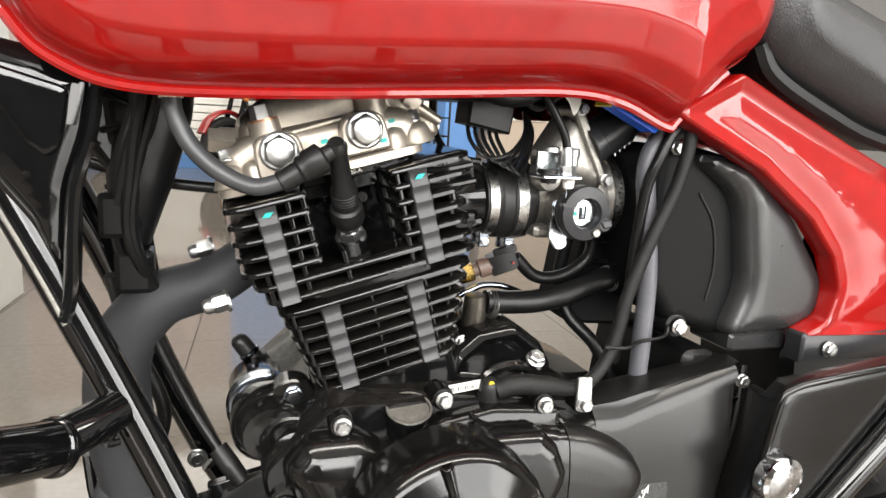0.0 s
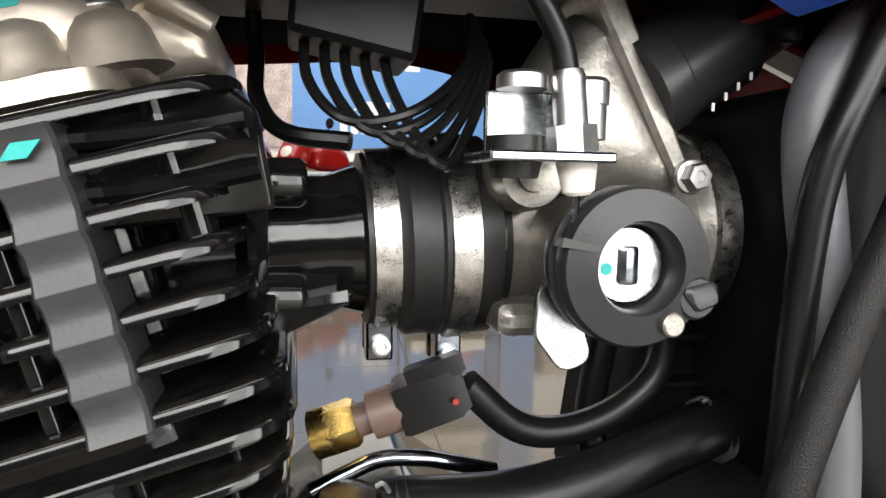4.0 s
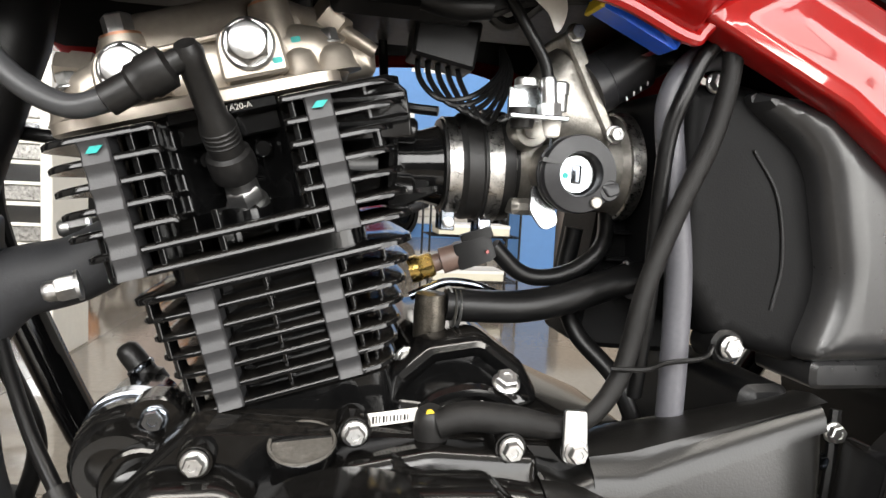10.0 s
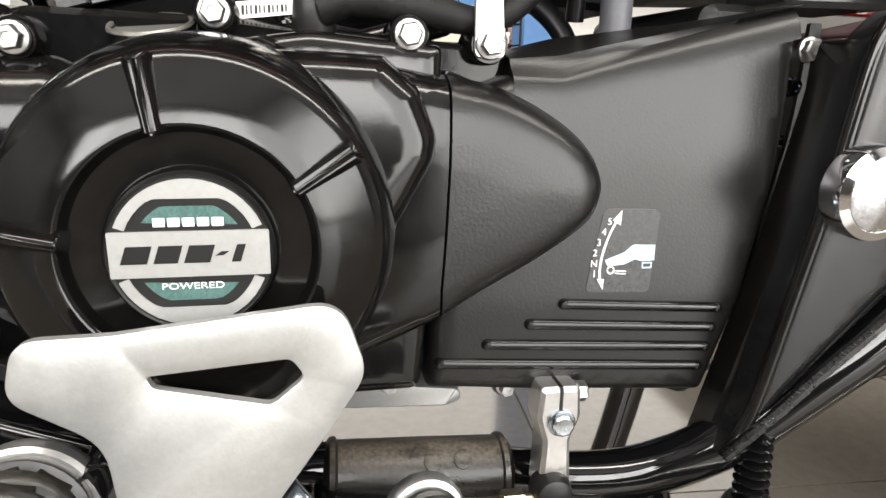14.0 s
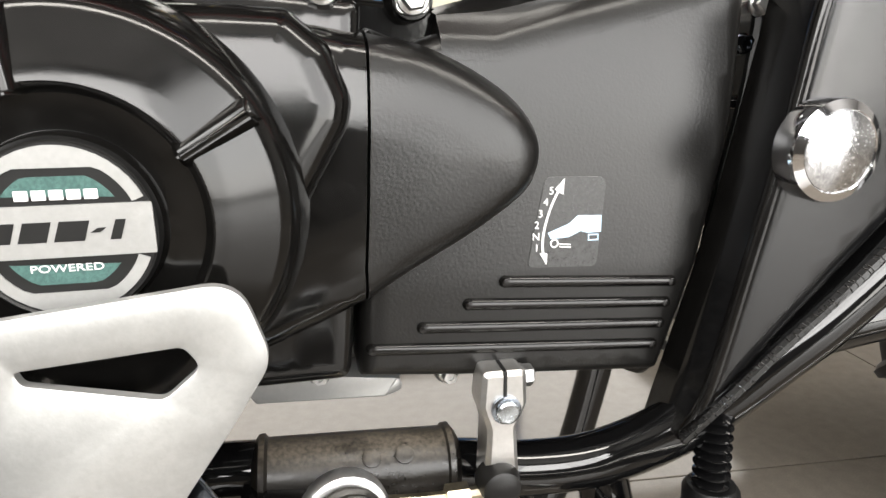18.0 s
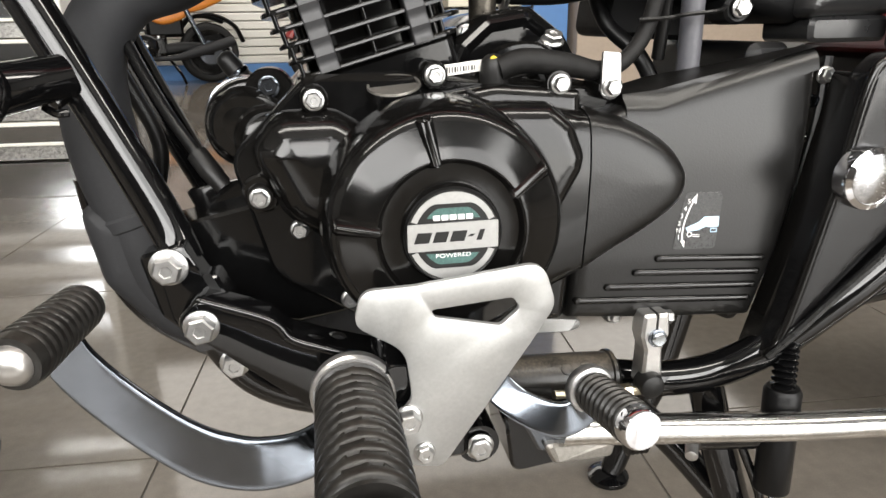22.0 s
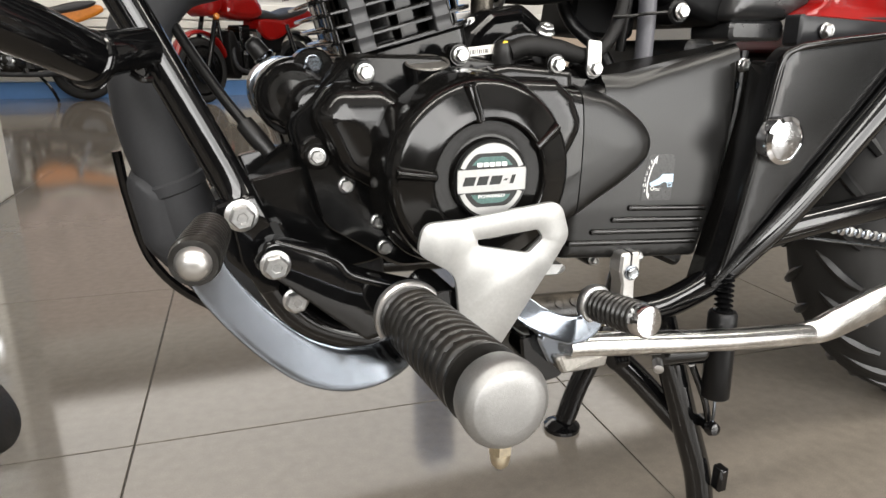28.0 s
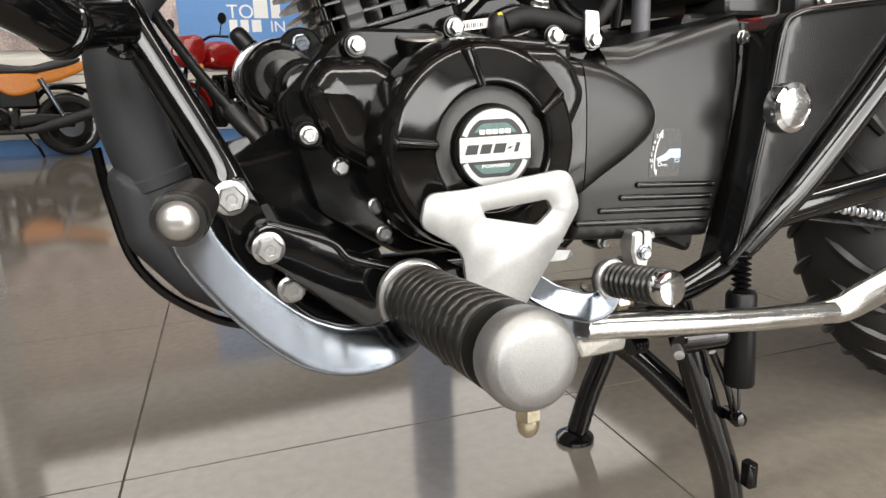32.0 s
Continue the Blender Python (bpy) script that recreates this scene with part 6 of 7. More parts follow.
    part("number_label", slab(fillet([(0.004, 0.484, 0), (0.030, 0.487, 0), (0.031, 0.494, 0), (0.005, 0.491, 0)]), 0.086, 0.0868, 0.0001), WHITEP, bike, "white barcode label")
    for k in range(11):
        x = 0.0075 + 0.0018 * k
        part("bar_mark", slab([V((x, 0.4858 + 0.0002 * k)), V((x + 0.0007 + 0.0004 * (k % 3 == 0), 0.4859 + 0.0002 * k)), V((x + 0.0007 + 0.0004 * (k % 3 == 0), 0.4898 + 0.0001 * k)), V((x, 0.4897 + 0.0001 * k))], 0.0867, 0.0870, 0.00003), INK, bike)
    # coolant sensor and its lead
    s0, d = V((0.0425, -0.010, 0.5580)), V((0.9, -0.15, 0.32)).normalized()
    br = part("temperature_sensor", turned([(0.0085, -0.008), (0.0085, -0.002), (0.0068, 0.0)], s0, d, 18), BRASS, bike, "brass temperature sensor with a brown plug")
    part("brass_hexagon", turned([(0.0086, -0.003), (0.0086, 0.006), (0.0075, 0.0075)], s0, d, 6), BRASS, br)
    part("brown_body", turned([(0.0056, 0.007), (0.0056, 0.012), (0.0082, 0.0125), (0.0082, 0.024)], s0, d, 20), BROWN, br)
    part("plug_body", turned([(0.0110, 0.022), (0.0118, 0.024), (0.0112, 0.042), (0.0085, 0.046)], s0, d, 4, 45.0), DARKP, br)
    part("plug_latch", turned([(0.0040, 0.026), (0.0048, 0.028), (0.0048, 0.044), (0.0036, 0.046)], s0 + V((-0.002, -0.004, 0.0095)), d, 4, 45.0), DARKP, br)
    part("red_seal", turned([(0.0011, 0), (0.0011, 0.001), (0, 0.001)], s0 + d * 0.040 + V((0, -0.0095, -0.001)), (0, -1, 0), 10), RED, br)
    part("sensor_lead", tube([s0 + d * 0.046, (0.104, -0.016, 0.557), (0.123, -0.016, 0.554), (0.144, -0.016, 0.561), (0.160, -0.014, 0.576), (0.168, 0.0, 0.60)], 0.0056), HOSE, bike, "black sleeved sensor lead")
    # breather hose with its wire clips
    part("breather_stub", turned([(0.0095, 0), (0.0098, 0.018), (0.0090, 0.030), (0.006, 0.0305)], (0.045, -0.030, 0.515), (0.0, -0.05, 1), 24), DULL, bike, "dull stained metal breather stub")
    part("breather_hose", tube([(0.054, -0.031, 0.5385), (0.075, -0.031, 0.5375), (0.100, -0.031, 0.5375), (0.126, -0.030, 0.5415), (0.150, -0.029, 0.5490), (0.174, -0.027, 0.5560), (0.205, -0.02, 0.560)], 0.0100, seg=18), HOSE, bike, "thick black breather hose")
    for p, d2, r in (((0.058, -0.032, 0.5362), (1, 0, -0.05), 0.0112), ((0.173, -0.025, 0.5535), (1, 0.15, 0.28), 0.0112)):
        for k in (0, 0.003):
            part("wire_clip", turned([(r - 0.0006, 0), (r + 0.0008, 0.0007), (r - 0.0006, 0.0014)], V(p) + V(d2).normalized() * k, d2, 24), ZINC, bike)
        part("clip_tail", tube([V(p) + V((-0.001, -0.004, 0.0100)), V(p) + V((-0.003, -0.005, 0.0135)), V(p) + V((-0.0055, -0.005, 0.0128))], 0.0008, seg=6), ZINC, bike)
    part("steel_pipe", tube([(0.034, -0.02, 0.541), (0.045, -0.02, 0.546), (0.056, -0.02, 0.5500), (0.070, -0.02, 0.5495), (0.082, -0.018, 0.546), (0.098, -0.010, 0.539)], 0.0028), STEEL, bike)
    # loom behind the barrel and along the covers
    part("sleeved_loom", tube([(0.040, -0.096, 0.4885), (0.055, -0.098, 0.4930), (0.080, -0.099, 0.4905), (0.106, -0.097, 0.4860), (0.126, -0.094, 0.4930), (0.142, -0.090, 0.515), (0.1525, -0.089, 0.560), (0.169, -0.088, 0.604), (0.186, -0.088, 0.645), (0.193, -0.088, 0.685), (0.19, -0.08, 0.71)], [0.0075, 0.008, 0.0078, 0.0060, 0.0054, 0.0054, 0.0054, 0.0054, 0.0054, 0.0054, 0.0054], seg=14), BRAID, bike, "black woven loom sleeve")
    part("neutral_switch_boot", turned([(0.0088, -0.012), (0.0092, -0.004), (0.0075, 0.006), (0.005, 0.0085), (0, 0.009)], (0.037, -0.092, 0.488), (-0.1, -0.3, 1), 20), RUBBER, bike, "rubber switch boot with a yellow dot")
    part("yellow_dot", slab(circle(0.0355, 0.4945, 0.0022, 12), 0.0965, 0.0985, 0.0003), YELLOW, bike)
    part("drain_hose", tube([(0.205, -0.072, 0.690), (0.180, -0.073, 0.684), (0.167, -0.073, 0.660), (0.172, -0.073, 0.620), (0.180, -0.073, 0.570), (0.182, -0.073, 0.52), (0.182, -0.073, 0.470)], 0.0078, seg=16), GHOSE, bike, "grey rubber drain hose")
    part("drain_hose", tube([(0.205, -0.085, 0.700), (0.182, -0.085, 0.690), (0.169, -0.084, 0.664), (0.1635, -0.080, 0.640), (0.1630, -0.076, 0.600), (0.1640, -0.072, 0.55), (0.166, -0.06, 0.49)], 0.0046, seg=12), HOSE, bike)
    part("inner_hose", tube([(0.150, 0.01, 0.585), (0.146, 0.012, 0.545), (0.152, 0.0, 0.515), (0.172, -0.02, 0.490), (0.185, -0.03, 0.460)], 0.0062, seg=12), HOSE, bike)
    part("cable_tie", tube([(0.133, -0.094, 0.516), (0.150, -0.099, 0.517), (0.166, -0.093, 0.519), (0.19, -0.090, 0.521), (0.205, -0.075, 0.524)], 0.0015, seg=6), HOSE, bike)
    clip = part("p_clip", slab(fillet([(0.104, 0.470, 0.004), (0.118, 0.470, 0.004), (0.116, 0.497, 0.002), (0.104, 0.498, 0.002)]), 0.104, 0.1065, 0.0004), ZINC, bike, "bent plated loom clip")
    panel = part("rear_dark_panel", slab(fillet([(0.165, 0.615, 0.01), (0.225, 0.615, 0.01), (0.225, 0.50, 0.01), (0.15, 0.505, 0.01)]), -0.06, 0.0, 0.004), MATTB, bike, "matt black ribbed inner panel")
    part("panel_rib", slab(fillet([(0.184, 0.613, 0.002), (0.192, 0.613, 0.002), (0.199, 0.555, 0.002), (0.190, 0.552, 0.002)]), -0.01, 0.024, 0.0012), DARKP, panel)
    for z in (0.600, 0.584, 0.566, 0.546):
        part("panel_rib", block((0.166, -0.010, z - 0.0012), (0.190, 0.0, z + 0.0012), 0.0006), DARKP, panel)


engine_front()


def controls():
    # rider's peg
    p0, p1 = V((-0.066, -0.165, 0.312)), V((-0.066, -0.318, 0.325))
    d = (p1 - p0).normalized()
    L = (p1 - p0).length
    prof = [(0.020, 0), (0.0225, 0.004), (0.0225, 0.010)]
    h = 0.010
    while h < L - 0.032:
        prof += [(0.0212, h + 0.0008), (0.0192, h + 0.0020), (0.0192, h + 0.0034), (0.0212, h + 0.0046), (0.0226, h + 0.0060), (0.0226, h + 0.0088)]
        h += 0.0100
    peg = part("foot_peg", turned(prof, p0, d, 36), PEGR, bike, "rider's foot peg with grooved black rubber")
    pad = None
    for k in range(11):
        for j in range(7):
            mm = frame_to(p0, d, 51.43 * j + 25.7 * (k % 2)) @ Matrix.Translation((0.0188, 0, 0.0127 + 0.0100 * k))
            if pad is None:
                pad = part("ridge_bridge", slab(rect(-0.0016, 0.0016, -0.0062, 0.0062, 0.0010), -0.0026, 0.0026, 0.0006, Matrix.Identity(4)), PEGR, peg)
                ob = pad
            else:
                ob = new("ridge_bridge", pad.data)
                ob.parent = peg
            ob.matrix_local = mm
    part("peg_washer", turned([(0.0230, -0.004), (0.0250, -0.002), (0.0254, 0.001), (0.0250, 0.0045), (0.0235, 0.006)], p0, d, 36), ALU, peg)
    part("peg_end_cap", turned([(0.0215, -0.014), (0.0226, -0.012), (0.0232, -0.004), (0.0232, 0.0005), (0.0222, 0.0026), (0.0196, 0.0052), (0.0186, 0.0060), (0.012, 0.0068), (0, 0.0072)], p1, d, 48), PEGCAP, peg, "satin aluminium peg end cap")
    part("peg_drop_bolt", turned([(0.0062, 0), (0.0062, 0.0055), (0.0054, 0.0062)], V((-0.067, -0.316, 0.3030)), (0, 0, -1), 6), YZINC, peg)
    part("drop_bolt_dome", turned([(0.0050, 0), (0.0052, 0.003), (0.0044, 0.0065), (0.0026, 0.0085), (0, 0.0090)], V((-0.067, -0.316, 0.2970)), (0, 0, -1), 18), YZINC, peg)
    part("peg_arm", tube([(-0.07, -0.125, 0.305), (-0.067, -0.145, 0.309), (-0.066, -0.168, 0.312)], 0.014), FRAMEB, peg)
    # heel plate
    out = fillet([(-0.059, 0.380, 0.010), (-0.030, 0.3805, 0.05), (0.0435, 0.3885, 0.013), (0.0520, 0.362, 0.014), (0.038, 0.340, 0.03), (-0.016, 0.262, 0.010), (-0.044, 0.268, 0.008), (-0.046, 0.296, 0.01), (-0.033, 0.310, 0.012), (-0.036, 0.342, 0.02), (-0.064, 0.360, 0.010)], 6)
    hole = fillet([(-0.021, 0.3655, 0.002), (0.026, 0.369, 0.004), (0.031, 0.362, 0.005), (0.019, 0.352, 0.005), (-0.019, 0.361, 0.003)], 5)
    bm = bmesh.new()
    rings = []
    for y, o, hh in ((-0.1790, 0.0008, 0.0008), (-0.1785, 0, 0), (-0.1750, 0, 0), (-0.1745, 0.0008, 0.0008)):
        a = [bm.verts.new((p.x, y, p.y)) for p in inset(out, o)]
        b = [bm.verts.new((p.x, y, p.y)) for p in inset(hole, -hh)]
        rings.append((a, b))
    for (a0, b0), (a1, b1) in zip(rings, rings[1:]):
        for ring0, ring1 in ((a0, a1), (b0, b1)):
            n = len(ring0)
            for j in range(n):
                bm.faces.new((ring0[j], ring0[(j + 1) % n], ring1[(j + 1) % n], ring1[j]))
    for a, b in (rings[0], rings[-1]):
        edges = []
        for ring in (a, b):
            for j in range(len(ring)):
                e = bm.edges.get((ring[j], ring[(j + 1) % len(ring)]))
                edges.append(e)
        bmesh.ops.triangle_fill(bm, use_beauty=True, edges=edges)
    hp = part("heel_plate", bm, WALU, bike, "satin aluminium heel guard plate with a slot")
    bolt((-0.036, -0.179, 0.299), r=0.0085, hexr=0.0064, h=0.009, parent=hp)
    bolt((-0.027, -0.179, 0.275), r=0.0065, hexr=0.005, parent=hp)
    part("heel_plate_mount", block((-0.05, -0.174, 0.262), (0.002, -0.10, 0.284), 0.004), FRAMEB, bike)
    bolt((0.014, -0.150, 0.252), r=0.0095, hexr=0.0072, parent=hp)
    part("mount_barrel", turned([(0.014, 0), (0.014, 0.03)], (0.014, -0.118, 0.252), (0, -1, 0), 20), FRAMEB, hp)
    # heel and toe gear lever
    path = [(-0.199, -0.212, 0.388), (-0.1925, -0.210, 0.367), (-0.1770, -0.207, 0.3425), (-0.1570, -0.205, 0.3195), (-0.1380, -0.204, 0.3050), (-0.1150, -0.202, 0.2970), (-0.088, -0.194, 0.2970), (-0.055, -0.168, 0.306), (-0.015, -0.160, 0.318), (0.010, -0.163, 0.314), (0.030, -0.180, 0.300), (0.050, -0.190, 0.293), (0.064, -0.191, 0.296), (0.071, -0.191, 0.306)]
    part("gear_lever", tube(path, [0.0095, 0.0108, 0.0116, 0.0125, 0.0138, 0.0140, 0.0130, 0.012, 0.010, 0.0095, 0.0095, 0.0105, 0.010, 0.008], seg=20, ratio=0.26, up=(0, -1, 0.22), square=0.25), STEEL, bike, "bare steel heel and toe gear lever")
    t0, t1 = V((-0.190, -0.190, 0.392)), V((-0.2015, -0.250, 0.390))
    dd = (t1 - t0).normalized()
    toe = part("toe_rubber", turned([(0.0080, 0), (0.0104, 0.003), (0.0110, 0.02), (0.0120, 0.045), (0.0125, 0.055), (0.0118, 0.0585), (0.0090, 0.059)], t0, dd, 28), PEGR, bike, "knurled rubber toe peg with a chrome end")
    part("chrome_end", turned([(0.0090, 0.057), (0.0090, 0.0598), (0.0070, 0.0630), (0.0038, 0.0648), (0, 0.0653)], t0, dd, 28), ALU, toe)
    for k in range(10):
        part("groove_ring", turned([(0.0104 + 0.00018 * k, 0.006 + 0.0048 * k), (0.0113 + 0.00018 * k, 0.0072 + 0.0048 * k), (0.0113 + 0.00018 * k, 0.0088 + 0.0048 * k), (0.0106 + 0.00018 * k, 0.0098 + 0.0048 * k)], t0, dd, 24), PEGR, toe)
    h0, h1 = V((0.0715, -0.190, 0.3100)), V((0.0762, -0.238, 0.3160))
    dd = (h1 - h0).normalized()
    heel = part("heel_rubber", turned([(0.0095, 0), (0.0110, 0.002), (0.0112, 0.046), (0.010, 0.048)], h0, dd, 24), PEGR, bike, "grooved rubber heel peg with a chrome end")
    part("collar", turned([(0.0120, -0.006), (0.0146, -0.005), (0.0150, -0.001), (0.0140, 0.0012), (0.012, 0.002)], h0, dd, 24), ZINC, heel)
    for k in range(9):
        part("groove_ring", turned([(0.0112, 0.003 + 0.0049 * k), (0.0124, 0.0042 + 0.0049 * k), (0.0124, 0.0058 + 0.0049 * k), (0.0112, 0.007 + 0.0049 * k)], h0, dd, 20), PEGR, heel)
    part("chrome_end", turned([(0.0118, 0.046), (0.0118, 0.0525), (0.0105, 0.0545), (0, 0.055)], h0, dd, 24), CHROME, heel)
    # gear shaft arm and its link
    arm = part("gear_shaft_arm", slab(fillet([(0.1345, 0.3255, 0.003), (0.1535, 0.3250, 0.003), (0.1545, 0.309, 0.006), (0.1500, 0.298, 0.004), (0.1520, 0.270, 0.003), (0.1360, 0.268, 0.003), (0.1370, 0.298, 0.006), (0.1335, 0.309, 0.006)], 4), 0.116, 0.132, 0.002), ALU, bike, "bright clamp arm on the gear shaft")
    part("shaft_ring", turned([(0.0066, 0), (0.0066, 0.0015), (0.0058, 0.0018)], (0.1445, -0.132, 0.308), (0, -1, 0), 24), STEEL, arm)
    part("shaft_end", turned([(0.0052, 0), (0.0052, 0.004), (0.0042, 0.0046), (0, 0.0040)], (0.1445, -0.132, 0.308), (0, -1, 0), 20), BZINC, arm)
    # black strip for the shade inside the clamp slot
    part("clamp_slot_shade", block((0.1432, -0.1326, 0.314), (0.1448, -0.120, 0.3258), 0.0003), INK, arm)
    bolt((0.1530, -0.124, 0.3190), (1, 0, 0), r=0.0055, hexr=0.0045, parent=arm)
    part("ball_joint", turned([(0.0095, 0), (0.0100, 0.006), (0.0085, 0.012), (0.006, 0.0135)], (0.142, -0.126, 0.272), (0, -1, 0), 20), RUBBER, arm)
    part("link_rod", tube([(0.142, -0.132, 0.268), (0.11, -0.132, 0.268), (0.07, -0.135, 0.274)], 0.0034, seg=8), YZINC, arm)
    part("link_nut", turned([(0.0058, 0), (0.0058, 0.010)], (0.128, -0.132, 0.268), (-1, 0, 0.0), 6), YZINC, arm)


controls()


def stands():
    side = part("side_stand", tube([(0.062, -0.167, 0.268), (0.094, -0.166, 0.264), (0.218, -0.166, 0.248), (0.325, -0.166, 0.2375)], 0.0102, seg=20), POLISH, bike, "chromed side stand folded back")
    part("stand_foot", tube([(0.312, -0.166, 0.239), (0.335, -0.166, 0.2385), (0.357, -0.166, 0.2430), (0.408, -0.166, 0.2560), (0.46, -0.166, 0.270)], [0.0100, 0.0125, 0.0150, 0.0160, 0.012], seg=18, ratio=0.42, up=(0, -1, 0.1), square=0.7), POLISH, side)
    part("stand_pivot", slab(fillet([(0.035, 0.282, 0.006), (0.075, 0.280, 0.006), (0.085, 0.258, 0.006), (0.05, 0.252, 0.006)]), 0.150, 0.166, 0.002), STEEL, side)
    part("pivot_fork", slab(fillet([(0.050, 0.262, 0.004), (0.100, 0.258, 0.004), (0.098, 0.246, 0.004), (0.058, 0.246, 0.006)]), 0.140, 0.172, 0.002), CAST, side)
    for k in range(5):
        part("pivot_coil", turned([(0.0065, 0), (0.0080, 0.0012), (0.0065, 0.0024)], (0.118 + 0.0032 * k, -0.150, 0.238), (1, 0, -0.1), 16), FRAMEB, side)
    part("stand_bracket", slab(fillet([(0.030, 0.275, 0.004), (0.075, 0.270, 0.004), (0.072, 0.232, 0.01), (0.036, 0.228, 0.01)]), 0.10, 0.152, 0.002), FRAMEB, side)
    cs = part("centre_stand", tube([(0.206, -0.100, 0.255), (0.215, -0.112, 0.205), (0.238, -0.120, 0.130), (0.257, -0.124, 0.072), (0.268, -0.126, 0.012)], 0.0135, seg=18), FRAMEB, bike, "black centre stand resting on the floor")
    part("stand_leg", tube([(0.300, 0.085, 0.235), (0.282, 0.095, 0.130), (0.255, 0.100, 0.060), (0.238, 0.100, 0.012)], 0.0135, seg=16), FRAMEB, cs)
    part("stand_cross", tube([(0.172, -0.060, 0.205), (0.206, -0.080, 0.170), (0.246, -0.110, 0.120)], 0.0120, seg=16), FRAMEB, cs)
    part("stand_shoe", turned([(0.016, 0), (0.016, 0.006), (0.012, 0.010)], (0.268, -0.127, 0.001), (0, 0, 1), 18), FRAMEB, cs)
    part("stand_shoe", turned([(0.024, 0), (0.024, 0.005), (0.014, 0.012)], (0.234, 0.100, 0.001), (0, 0, 1), 20), FRAMEB, cs)
    part("stand_pivot", turned([(0.0135, 0), (0.0140, 0.004), (0.0140, 0.040), (0.0125, 0.044)], (0.184, -0.130, 0.226), (1, -0.2, 0), 24), FRAMEB, cs)
    part("pivot_clip", turned([(0.0045, 0), (0.0045, 0.012), (0, 0.013)], (0.176, -0.140, 0.222), (-0.6, -1, -0.2), 14), ZINC, cs)
    part("stand_tang", tube([(0.250, -0.126, 0.140), (0.244, -0.140, 0.143)], 0.006, smooth=False), FRAMEB, cs)
    part("return_arm", tube([(0.226, -0.130, 0.205), (0.238, -0.138, 0.172), (0.247, -0.140, 0.142)], 0.0034, seg=10), FRAMEB, cs)
    part("tang_ball", turned([(0.002, 0), (0.0065, 0.003), (0.0075, 0.007), (0.0055, 0.012), (0, 0.0135)], (0.242, -0.142, 0.143), (0, -1, 0.2), 18), FRAMEB, cs)
    part("hinge_hook", block((0.262, -0.150, 0.066), (0.272, -0.138, 0.092), 0.002), FRAMEB, cs)
    sd = part("spring_sleeve", turned([(0.0125, 0), (0.0130, 0.001), (0.0130, 0.083), (0.011, 0.086)], (0.2440, -0.145, 0.177), (-0.02, 0.03, 1), 24), DARKP, bike, "grey sleeve over the stand spring")
    for k in range(8):
        part("spring_coil", turned([(0.0056, 0), (0.0086, 0.0018), (0.0056, 0.0036)], V((0.2422, -0.142, 0.262)) + V((-0.00012 * k, 0.0002 * k, 0.0048 * k)), (0, 0, 1), 18), FRAMEB, sd)
    part("spring_hook", tube([(0.2442, -0.145, 0.180), (0.2445, -0.146, 0.160), (0.2430, -0.147, 0.146)], 0.0016, seg=6), STEEL, sd)


stands()


